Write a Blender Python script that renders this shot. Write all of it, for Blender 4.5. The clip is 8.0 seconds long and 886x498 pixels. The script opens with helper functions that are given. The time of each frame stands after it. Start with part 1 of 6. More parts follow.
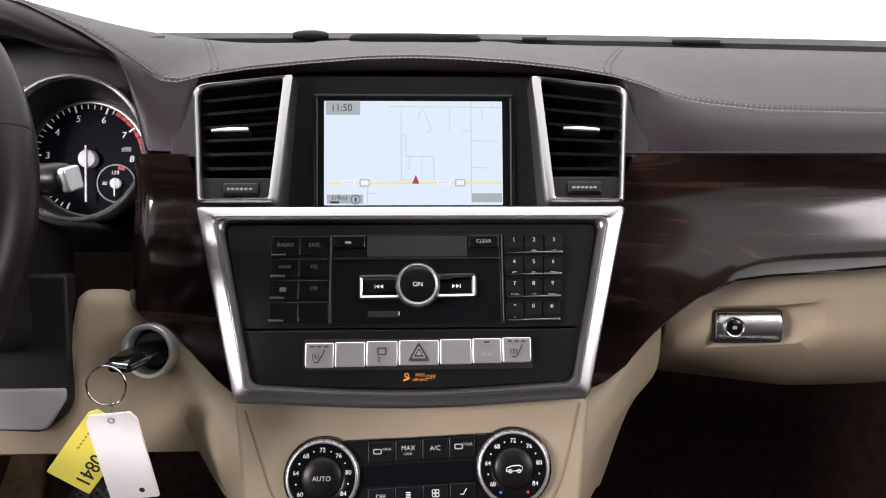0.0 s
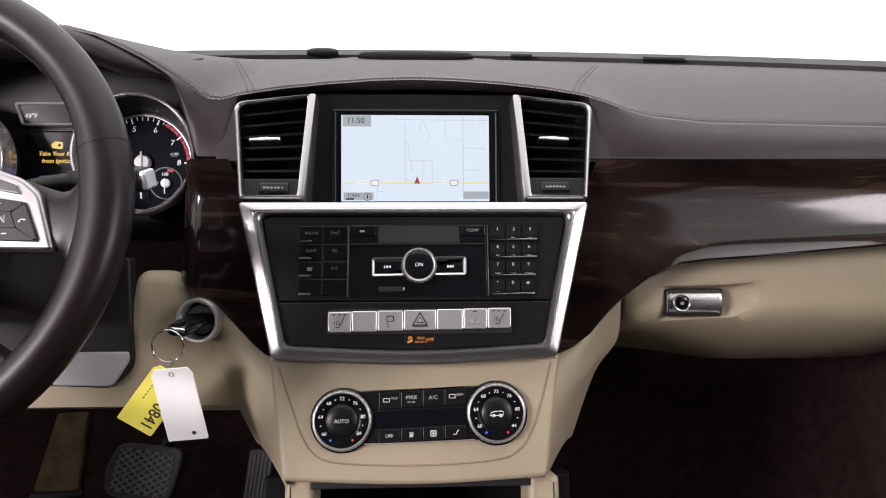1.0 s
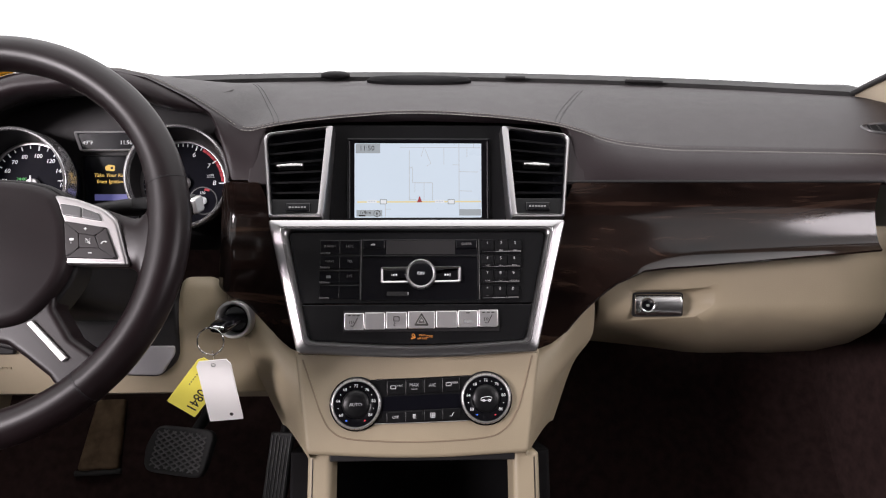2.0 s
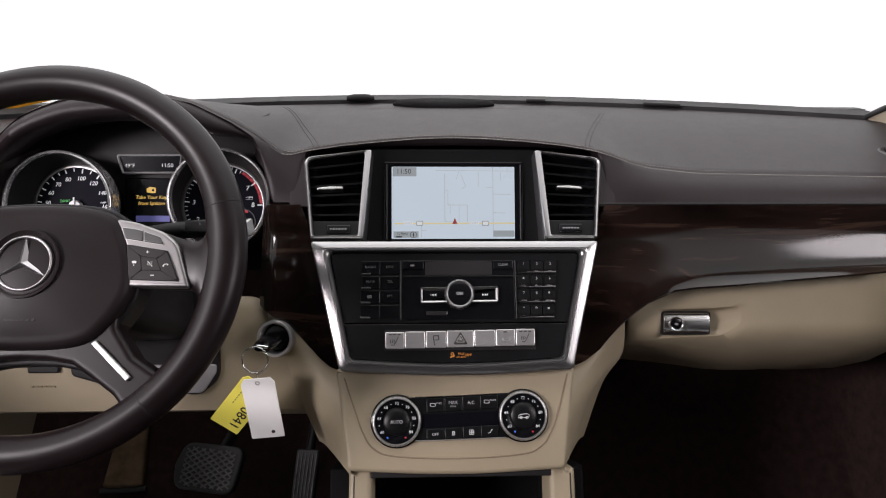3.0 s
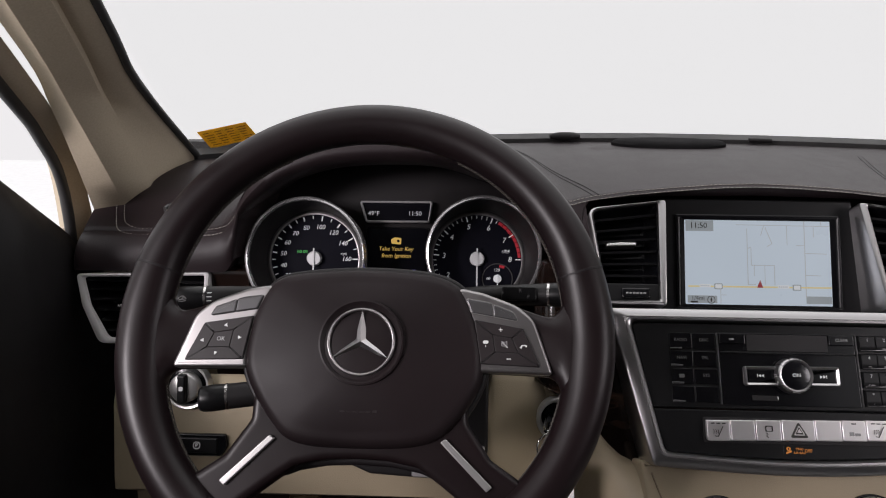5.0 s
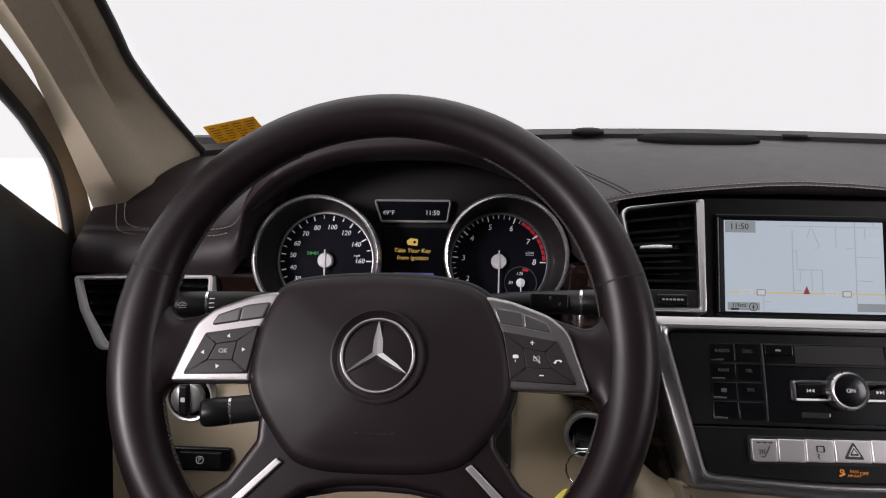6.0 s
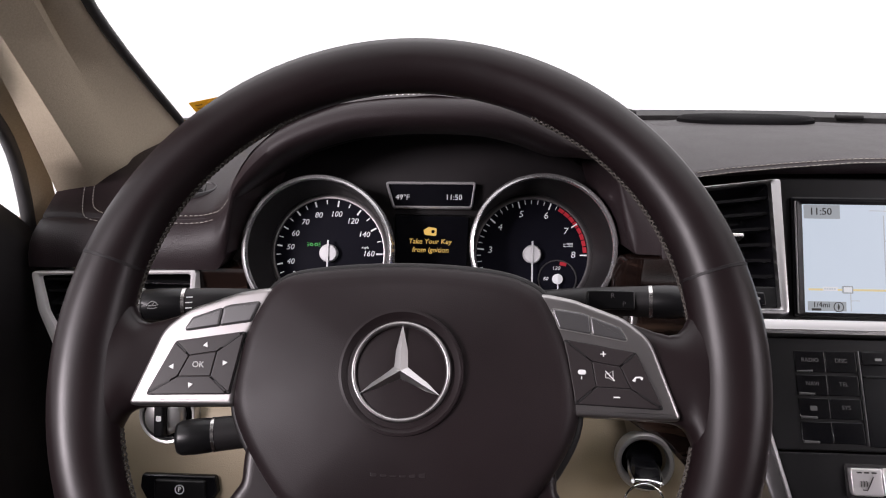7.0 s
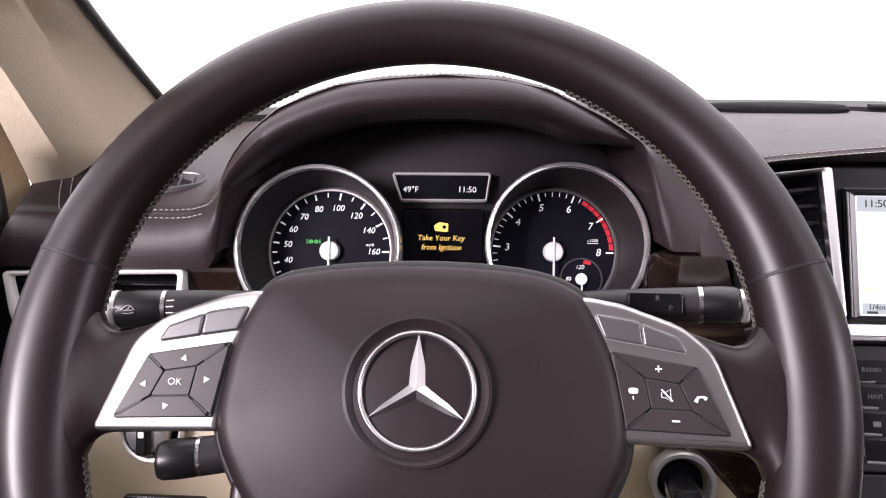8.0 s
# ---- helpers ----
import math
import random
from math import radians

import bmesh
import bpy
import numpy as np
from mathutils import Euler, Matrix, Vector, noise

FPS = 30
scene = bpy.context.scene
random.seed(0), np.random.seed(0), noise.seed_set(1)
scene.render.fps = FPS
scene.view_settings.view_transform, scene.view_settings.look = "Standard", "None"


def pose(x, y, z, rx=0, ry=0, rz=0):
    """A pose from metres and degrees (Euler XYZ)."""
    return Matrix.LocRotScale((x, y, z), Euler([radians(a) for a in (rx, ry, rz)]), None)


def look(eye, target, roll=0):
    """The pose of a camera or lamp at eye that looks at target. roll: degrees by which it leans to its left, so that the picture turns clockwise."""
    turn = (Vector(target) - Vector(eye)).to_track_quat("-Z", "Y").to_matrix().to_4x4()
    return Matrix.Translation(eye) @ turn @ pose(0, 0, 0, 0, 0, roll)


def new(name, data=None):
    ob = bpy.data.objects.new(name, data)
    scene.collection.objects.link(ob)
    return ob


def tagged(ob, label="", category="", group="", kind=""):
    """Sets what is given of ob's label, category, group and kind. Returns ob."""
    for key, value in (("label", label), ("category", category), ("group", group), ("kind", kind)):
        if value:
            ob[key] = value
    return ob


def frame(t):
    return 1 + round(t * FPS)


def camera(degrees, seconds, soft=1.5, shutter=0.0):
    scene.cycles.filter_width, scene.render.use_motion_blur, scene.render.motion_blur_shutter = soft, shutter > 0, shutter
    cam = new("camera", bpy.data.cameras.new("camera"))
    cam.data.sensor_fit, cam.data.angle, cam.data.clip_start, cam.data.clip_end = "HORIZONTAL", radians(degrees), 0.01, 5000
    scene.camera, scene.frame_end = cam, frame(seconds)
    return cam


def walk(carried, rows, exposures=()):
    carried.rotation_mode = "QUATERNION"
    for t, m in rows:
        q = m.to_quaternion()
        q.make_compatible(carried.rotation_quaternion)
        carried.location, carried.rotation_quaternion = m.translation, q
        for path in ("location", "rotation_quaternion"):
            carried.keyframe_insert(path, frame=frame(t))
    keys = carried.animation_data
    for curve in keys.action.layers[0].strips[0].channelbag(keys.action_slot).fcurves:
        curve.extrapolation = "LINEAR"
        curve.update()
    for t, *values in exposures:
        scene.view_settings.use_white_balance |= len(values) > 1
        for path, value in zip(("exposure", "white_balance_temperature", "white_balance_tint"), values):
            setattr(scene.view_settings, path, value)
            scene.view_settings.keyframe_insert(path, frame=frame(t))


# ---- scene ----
cam = camera(69.4, 8.0, soft=1.1)
PATH = [
    (0, (0.006, -0.531, 0.811), (0.076, 1.341, 0.111), 0.5),
    (0.5, (0.009, -0.584, 0.828), (0.085, 1.289, 0.13), 0.5),
    (1, (0.003, -0.644, 0.839), (0.08, 1.229, 0.143), 0.6),
    (1.5, (0.006, -0.702, 0.866), (0.082, 1.174, 0.177), 0.5),
    (1.7, (0.008, -0.72, 0.885), (0.066, 1.143, 0.16), 0.5),
    (2.8, (-0.016, -0.767, 0.907), (0.052, 1.113, 0.228), 0.5),
    (3, (-0.042, -0.758, 0.911), (0.03, 1.124, 0.237), 0.6),
    (3.5, (-0.117, -0.725, 0.924), (-0.049, 1.165, 0.272), 0.7),
    (4, (-0.204, -0.697, 0.931), (-0.158, 1.206, 0.316), 0.6),
    (4.5, (-0.272, -0.669, 0.926), (-0.286, 1.243, 0.338), 0.5),
    (5, (-0.318, -0.644, 0.908), (-0.379, 1.267, 0.321), 0.4),
    (5.2, (-0.321, -0.639, 0.907), (-0.402, 1.27, 0.317), 0.3),
    (6.3, (-0.337, -0.567, 0.887), (-0.429, 1.342, 0.296), 0.3),
    (6.5, (-0.343, -0.542, 0.878), (-0.432, 1.367, 0.288), 0.3),
    (7, (-0.357, -0.505, 0.858), (-0.446, 1.405, 0.269), 0.3),
    (7.5, (-0.365, -0.477, 0.844), (-0.455, 1.432, 0.255), 0.3),
    (8, (-0.369, -0.455, 0.84), (-0.461, 1.454, 0.251), 0.2),
]
walk(cam, [(t, look(eye, target, roll)) for t, eye, target, roll in PATH],
     exposures=[(0, 0.05, 6500, 12), (1.5, -0.05, 6500, 12), (3, -0.52, 6500, 11), (3.5, -0.70, 6500, 10), (4, -0.80, 6500, 10), (5, -0.90, 6500, 11), (6.5, -0.65, 6500, 13), (7, -0.40, 6500, 15), (7.5, 0.08, 6500, 18), (8, 0.60, 6500, 20)])

# ---- world and light ----
world = bpy.data.worlds.new("studio_light")
scene.world = world
world.use_nodes = True
wbg = world.node_tree.nodes["Background"]
wbg.inputs["Color"].default_value = (1.0, 0.983, 0.992, 1)
# an even white booth, brightest overhead where its lamps are
wt = world.node_tree
wco = wt.nodes.new("ShaderNodeTexCoord")
wsep = wt.nodes.new("ShaderNodeSeparateXYZ")
wmap = wt.nodes.new("ShaderNodeMapRange")
wmap.interpolation_type = "SMOOTHSTEP"
wmap.inputs["From Min"].default_value, wmap.inputs["From Max"].default_value = 0.25, 0.95
wmap.inputs["To Min"].default_value, wmap.inputs["To Max"].default_value = 1.60, 3.9
wt.links.new(wco.outputs["Generated"], wsep.inputs["Vector"])
wt.links.new(wsep.outputs["Z"], wmap.inputs["Value"])
# light from behind the car is turned down to deepen the cabin's shade
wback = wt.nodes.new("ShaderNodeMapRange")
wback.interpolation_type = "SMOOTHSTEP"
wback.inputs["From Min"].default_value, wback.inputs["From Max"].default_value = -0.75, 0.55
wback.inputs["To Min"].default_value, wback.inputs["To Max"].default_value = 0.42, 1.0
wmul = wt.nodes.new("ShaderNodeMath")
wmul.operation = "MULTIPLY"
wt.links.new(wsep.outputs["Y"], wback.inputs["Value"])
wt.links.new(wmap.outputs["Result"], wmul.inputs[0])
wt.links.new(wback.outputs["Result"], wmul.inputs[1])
# side light shaped too: raised beyond the driver's window, cut beyond the passenger's
wout = wmul
for lo, hi, a, b in ((-0.95, -0.60, 1.30, 1.0), (0.55, 0.95, 1.0, 0.55)):
    wside = wt.nodes.new("ShaderNodeMapRange")
    wside.interpolation_type = "SMOOTHSTEP"
    wside.inputs["From Min"].default_value, wside.inputs["From Max"].default_value = lo, hi
    wside.inputs["To Min"].default_value, wside.inputs["To Max"].default_value = a, b
    wnext = wt.nodes.new("ShaderNodeMath")
    wnext.operation = "MULTIPLY"
    wt.links.new(wsep.outputs["X"], wside.inputs["Value"])
    wt.links.new(wout.outputs["Value"], wnext.inputs[0])
    wt.links.new(wside.outputs["Result"], wnext.inputs[1])
    wout = wnext
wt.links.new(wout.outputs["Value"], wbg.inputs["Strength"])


# a booth lamp outside the driver's window: it throws the key ring's shadow across the knee panel
outside_lamp = new("outside_lamp", bpy.data.lights.new("outside_lamp", "AREA"))
outside_lamp.data.shape, outside_lamp.data.size, outside_lamp.data.size_y = "RECTANGLE", 0.60, 0.50
outside_lamp.data.energy = 74
outside_lamp.data.color = (1.0, 0.93, 0.96)
outside_lamp.matrix_world = look((-1.80, -1.50, 1.42), (-0.229, -0.111, 0.546))


# unseen lamp added outside the passenger's window to brighten glove box and wood
side_fill = new("outside_lamp", bpy.data.lights.new("outside_lamp", "AREA"))
side_fill.data.shape, side_fill.data.size, side_fill.data.size_y = "RECTANGLE", 0.9, 0.7
side_fill.data.energy = 27
side_fill.data.color = (1.0, 0.93, 0.96)
side_fill.matrix_world = look((2.0, -1.3, 1.62), (0.42, -0.05, 0.58))


# ---- materials ----
def mat(name, color, rough=0.5, metal=0.0, var=0.15, vscale=14.0, bump=0.0, bscale=600.0, kind="noise",
        coat=0.0, spec=0.5, sheen=0.0, rvar=0.1, emit=0.0, lit=False):
    m = bpy.data.materials.new(name)
    m.use_nodes = True
    nt = m.node_tree
    b = nt.nodes["Principled BSDF"]
    b.inputs["Roughness"].default_value = rough
    b.inputs["Metallic"].default_value = metal
    b.inputs["Coat Weight"].default_value = coat
    b.inputs["Coat Roughness"].default_value = 0.06
    b.inputs["Specular IOR Level"].default_value = spec
    b.inputs["Sheen Weight"].default_value = sheen
    tc = nt.nodes.new("ShaderNodeTexCoord")
    n1 = nt.nodes.new("ShaderNodeTexNoise")
    n1.inputs["Scale"].default_value = vscale
    n1.inputs["Detail"].default_value = 6
    nt.links.new(tc.outputs["Object"], n1.inputs["Vector"])
    ramp = nt.nodes.new("ShaderNodeValToRGB")
    c = Vector(color)
    ramp.color_ramp.elements[0].position, ramp.color_ramp.elements[1].position = 0.3, 0.7
    ramp.color_ramp.elements[0].color = (*(c * (1 - var)), 1)
    ramp.color_ramp.elements[1].color = (*(c * (1 + var)), 1)
    nt.links.new(n1.outputs["Fac"], ramp.inputs["Fac"])
    nt.links.new(ramp.outputs["Color"], b.inputs["Base Color"])
    if rvar:
        mr = nt.nodes.new("ShaderNodeMapRange")
        mr.inputs["To Min"].default_value = max(0.02, rough - rvar)
        mr.inputs["To Max"].default_value = min(1.0, rough + rvar)
        n3 = nt.nodes.new("ShaderNodeTexNoise")
        n3.inputs["Scale"].default_value = vscale * 3.1
        n3.inputs["Detail"].default_value = 5
        nt.links.new(tc.outputs["Object"], n3.inputs["Vector"])
        nt.links.new(n3.outputs["Fac"], mr.inputs["Value"])
        nt.links.new(mr.outputs["Result"], b.inputs["Roughness"])
    if bump:
        if kind == "leather":
            n2 = nt.nodes.new("ShaderNodeTexVoronoi")
            n2.feature = "SMOOTH_F1"
            out = n2.outputs["Distance"]
        else:
            n2 = nt.nodes.new("ShaderNodeTexNoise")
            n2.inputs["Detail"].default_value = 4
            out = n2.outputs["Fac"]
        n2.inputs["Scale"].default_value = bscale
        nt.links.new(tc.outputs["Object"], n2.inputs["Vector"])
        bp = nt.nodes.new("ShaderNodeBump")
        bp.inputs["Strength"].default_value = bump
        bp.inputs["Distance"].default_value = 0.0006
        nt.links.new(out, bp.inputs["Height"])
        nt.links.new(bp.outputs["Normal"], b.inputs["Normal"])
    if emit:
        nt.links.new(ramp.outputs["Color"], b.inputs["Emission Color"])
        b.inputs["Emission Strength"].default_value = emit
    if lit:
        nt.links.remove(b.inputs["Base Color"].links[0])
        b.inputs["Base Color"].default_value = (0.02, 0.02, 0.022, 1)
    return m


def wood_mat():
    m = mat("burl_walnut", (0.05, 0.022, 0.014), 0.4, coat=1.0, rvar=0.05, spec=0.0)
    nt = m.node_tree
    b = nt.nodes["Principled BSDF"]
    b.inputs["Coat Roughness"].default_value = 0.11
    tc = next(n for n in nt.nodes if n.type == "TEX_COORD")
    mp = nt.nodes.new("ShaderNodeMapping")
    mp.inputs["Scale"].default_value = (1.0, 5, 9)
    nt.links.new(tc.outputs["Object"], mp.inputs["Vector"])
    big = nt.nodes.new("ShaderNodeTexNoise")
    big.inputs["Scale"].default_value = 2.6
    big.inputs["Detail"].default_value = 9
    big.inputs["Roughness"].default_value = 0.68
    big.inputs["Distortion"].default_value = 1.6
    nt.links.new(mp.outputs["Vector"], big.inputs["Vector"])
    ramp = next(n for n in nt.nodes if n.type == "VALTORGB")
    e = ramp.color_ramp.elements
    e[0].position, e[0].color = 0.36, (0.0045, 0.0027, 0.0024, 1)
    e[1].position, e[1].color = 0.68, (0.060, 0.035, 0.0245, 1)
    mid = e.new(0.54)
    mid.color = (0.0125, 0.0070, 0.0056, 1)
    nt.links.new(big.outputs["Fac"], ramp.inputs["Fac"])
    return m


LEATHER = mat("espresso_leather", (0.0165, 0.0108, 0.0122), 0.46, var=0.08, bump=0.34, bscale=1300, kind="leather", spec=0.29, rvar=0.04)
WHEEL = mat("wheel_leather", (0.0088, 0.0052, 0.0058), 0.36, var=0.2, bump=0.035, bscale=1600, kind="leather", spec=0.26, rvar=0.08)
AIRBAG = mat("airbag_vinyl", (0.0122, 0.0084, 0.0092), 0.46, var=0.22, bump=0.08, bscale=1900, kind="leather", spec=0.17, rvar=0.10)
BEIGE = mat("almond_vinyl", (0.300, 0.247, 0.168), 0.55, var=0.05, bump=0.22, bscale=1000, kind="leather")
ROOF = mat("charcoal_fabric", (0.035, 0.032, 0.031), 0.9, var=0.1, bump=0.3, bscale=1600, spec=0.1)
PILLAR = mat("almond_fabric", (0.50, 0.425, 0.32), 0.9, var=0.06, vscale=500, bump=0.6, bscale=800, spec=0.2)
BLACK = mat("black_plastic", (0.011, 0.010, 0.0105), 0.5, var=0.2, bump=0.1, bscale=1500, spec=0.3)
GLOSS = mat("gloss_black", (0.004, 0.004, 0.005), 0.16, var=0.2, rvar=0.05, spec=0.4)
SATIN = mat("satin_black", (0.005, 0.005, 0.0055), 0.34, var=0.15, rvar=0.06, spec=0.27)
RUBBER = mat("black_rubber", (0.035, 0.034, 0.034), 0.6, var=0.25, bump=0.2, bscale=500)
CARPET = mat("dark_carpet", (0.034, 0.020, 0.0185), 0.95, var=0.25, vscale=60, bump=0.6, bscale=900, spec=0.1)
SILVER = mat("brushed_aluminium", (0.62, 0.61, 0.60), 0.25, metal=1.0, var=0.03, rvar=0.02)
SATINSILVER = mat("satin_silver_paint", (0.58, 0.57, 0.56), 0.34, metal=0.85, var=0.03, rvar=0.02)
TITAN = mat("titanium_grey_paint", (0.35, 0.335, 0.335), 0.36, metal=1.0, var=0.04, rvar=0.03)
DARKTITAN = mat("dark_titanium_paint", (0.10, 0.098, 0.10), 0.34, metal=0.6, var=0.04, rvar=0.03)
TAN = mat("mottled_tan_carpet", (0.17, 0.115, 0.070), 0.85, var=0.35, vscale=45, bump=0.5, bscale=700, spec=0.15)
# pedal ribs, lightened in colour to make up for the dim footwell
LITRIB = mat("lit_rib_rubber", (0.17, 0.165, 0.165), 0.33, var=0.3, vscale=90)
CHROME = mat("chrome", (0.78, 0.78, 0.78), 0.08, metal=1.0, var=0.02, rvar=0.03)
THREAD = mat("grey_thread", (0.29, 0.27, 0.245), 0.8, var=0.2)
DARKTHREAD = mat("brown_thread", (0.060, 0.053, 0.046), 0.8, var=0.2)
YELLOW = mat("yellow_tag", (0.88, 0.78, 0.12), 0.45, var=0.06)
WHITETAG = mat("white_tag", (0.90, 0.88, 0.86), 0.4, var=0.04)
AMBER = mat("amber_sticker", (0.75, 0.50, 0.06), 0.5, var=0.3, vscale=60)
nt_ = AMBER.node_tree
thru = nt_.nodes.new("ShaderNodeBsdfTranslucent")
thru.inputs["Color"].default_value = (0.75, 0.50, 0.06, 1)
blend_ = nt_.nodes.new("ShaderNodeMixShader")
blend_.inputs["Fac"].default_value = 0.45
nt_.links.new(nt_.nodes["Principled BSDF"].outputs["BSDF"], blend_.inputs[1])
nt_.links.new(thru.outputs["BSDF"], blend_.inputs[2])
nt_.links.new(blend_.outputs["Shader"], nt_.nodes["Material Output"].inputs["Surface"])
PRINTBROWN = mat("brown_print", (0.22, 0.13, 0.02), 0.6, var=0.2)
INK = mat("dark_ink", (0.02, 0.018, 0.015), 0.6, var=0.1)
# white and pale print is given a faint glow of its own
PRINT = mat("white_print", (0.62, 0.62, 0.62), 0.5, var=0.03, emit=0.10)
MIDPRINT = mat("pale_print", (0.40, 0.40, 0.40), 0.5, var=0.03, emit=0.04)
DIM = mat("grey_print", (0.20, 0.20, 0.20), 0.5, var=0.03)
FAINT = mat("faint_grey_print", (0.075, 0.073, 0.075), 0.5, var=0.03)
# its slight blue is a display reflection put into the colour
FACE = mat("gauge_face", (0.005, 0.005, 0.009), 0.6, var=0.2, spec=0.06)
PAINTSILVER = mat("silver_ring_paint", (0.62, 0.61, 0.62), 0.34, metal=0.45, var=0.02, rvar=0.02)
# outer vents' silver: hardly metallic, with the window's light put into its colour
LITVENT = mat("lit_vent_silver", (0.62, 0.61, 0.61), 0.35, metal=0.12, var=0.02, rvar=0.03)
DIALRING = mat("dial_ring_silver", (0.66, 0.65, 0.66), 0.24, metal=0.8, var=0.02, rvar=0.03)
RINGSILVER = mat("satin_silver_ring", (0.43, 0.42, 0.424), 0.30, metal=1.0, var=0.02, rvar=0.015)
GRILLE = mat("matt_black_grille", (0.008, 0.0075, 0.008), 0.8, var=0.2, bump=0.6, bscale=900, spec=0.06)
LINING = mat("dark_brown_plastic", (0.0085, 0.0066, 0.0074), 0.5, var=0.1, bump=0.2, bscale=1500, kind="leather", spec=0.25)
HEADLINER = mat("grey_roof_fabric", (0.17, 0.158, 0.145), 0.9, var=0.08, bump=0.3, bscale=1600, spec=0.1)
GREYPLASTIC = mat("light_grey_plastic", (0.30, 0.29, 0.30), 0.5, var=0.06)
SWITCH = mat("silver_switch_lacquer", (0.72, 0.70, 0.70), 0.30, metal=0.85, var=0.03, rvar=0.04)
NUM = mat("gauge_print", (0.70, 0.71, 0.73), 0.5, var=0.02, emit=0.28)
NEEDLE = mat("needle_white", (0.62, 0.62, 0.63), 0.4, var=0.05)
# red and blue print glows faintly as well
RED = mat("red_print", (0.45, 0.016, 0.03), 0.5, var=0.05, emit=0.10)
BLUE = mat("blue_print", (0.03, 0.12, 0.6), 0.5, var=0.05, emit=0.1)
GREENLIT = mat("green_lamp", (0.04, 0.42, 0.07), 0.5, var=0.05, emit=0.14)
AMBERLIT = mat("amber_lit_text", (1.0, 0.33, 0.03), 0.5, var=0.02, emit=0.8, lit=True)
DISPLAYTXT = mat("lit_amber_message", (0.95, 0.60, 0.14), 0.5, var=0.02, emit=1.05, lit=True)
KEYBROWN = mat("dark_brown_key_plastic", (0.020, 0.0165, 0.0172), 0.42, var=0.12, bump=0.05, bscale=1500, spec=0.3)
LCD = mat("dark_display", (0.004, 0.004, 0.006), 0.22, var=0.1, rvar=0.03, spec=0.15)
MAPBG = mat("lit_map_screen", (0.71, 0.81, 0.92), 0.3, var=0.02, vscale=5, emit=0.98, lit=True)
MAPROAD = mat("map_road_grey", (0.60, 0.63, 0.67), 0.4, var=0.05, emit=0.9, lit=True)
MAPYEL = mat("map_road_yellow", (0.88, 0.74, 0.38), 0.4, var=0.05, emit=0.95, lit=True)
MAPRED = mat("map_arrow_red", (0.6, 0.05, 0.06), 0.4, var=0.05, emit=0.6, lit=True)
MAPBOX = mat("map_label_grey", (0.40, 0.44, 0.47), 0.4, var=0.05, emit=0.9, lit=True)
MAPWHITE = mat("map_label_white", (0.85, 0.87, 0.9), 0.4, var=0.02, emit=0.98, lit=True)
BOOTH = mat("white_floor_paint", (0.82, 0.82, 0.82), 0.6, var=0.03)
WOOD = wood_mat()


def glass_mat():
    m = bpy.data.materials.new("clear_glass")
    m.use_nodes = True
    nt = m.node_tree
    nt.nodes.remove(nt.nodes["Principled BSDF"])
    clear = nt.nodes.new("ShaderNodeBsdfTransparent")
    clear.inputs["Color"].default_value = (0.985, 0.995, 0.99, 1)
    gloss = nt.nodes.new("ShaderNodeBsdfGlossy")
    gloss.inputs["Roughness"].default_value = 0.02
    both = nt.nodes.new("ShaderNodeMixShader")
    both.inputs["Fac"].default_value = 0.04
    nt.links.new(clear.outputs["BSDF"], both.inputs[1])
    nt.links.new(gloss.outputs["BSDF"], both.inputs[2])
    nt.links.new(both.outputs["Shader"], nt.nodes["Material Output"].inputs["Surface"])
    return m


GLASS = glass_mat()


# ---- mesh builders ----
def finish(bm, name, material, smooth=True):
    bmesh.ops.remove_doubles(bm, verts=bm.verts, dist=1e-6)
    bmesh.ops.recalc_face_normals(bm, faces=bm.faces)
    me = bpy.data.meshes.new(name)
    bm.to_mesh(me)
    bm.free()
    me.materials.append(material)
    if smooth:
        me.polygons.foreach_set("use_smooth", [True] * len(me.polygons))
        me.set_sharp_from_angle(angle=radians(50))
    return me


def part(name, bm, material, parent, label=""):
    ob = new(name, finish(bm, name, material) if isinstance(bm, bmesh.types.BMesh) else bm)
    ob.parent = parent
    if label:
        tagged(ob, label)
    return ob


def thing(name, m, label, category, group="", kind=""):
    ob = new(name)
    ob.empty_display_size = 0.02
    ob.matrix_world = m
    return tagged(ob, label, category, group, kind)


def solid(name, bm, material, label, category, kind="", group="", m=Matrix()):
    ob = new(name, finish(bm, name, material))
    ob.matrix_world = m
    return tagged(ob, label, category, group, kind)


def plane_frame(x, y, z, lean, turn=0.0):
    """Local axes: x right, y up the leaning face, z out of the face towards the cabin."""
    return pose(x, y, z, 90 - lean, 0, turn)


def rounded(poly, r, n=4):
    """The outline of a polygon with its corners rounded; r is one radius or one for each corner."""
    out, k = [], len(poly)
    for i in range(k):
        ri = r[i] if isinstance(r, (list, tuple)) else r
        p, a, b = Vector(poly[i]), Vector(poly[i - 1]), Vector(poly[(i + 1) % k])
        da, db = (a - p), (b - p)
        la, lb = da.length, db.length
        da, db = da / la, db / lb
        ang = math.acos(max(-0.999999, min(0.999999, da.dot(db))))
        cut = min(ri / math.tan(ang / 2), la * 0.49, lb * 0.49)
        s, e = p + da * cut, p + db * cut
        for j in range(n + 1):
            u = j / n
            out.append(tuple((1 - u) ** 2 * s + 2 * u * (1 - u) * p + u * u * e))
    return out


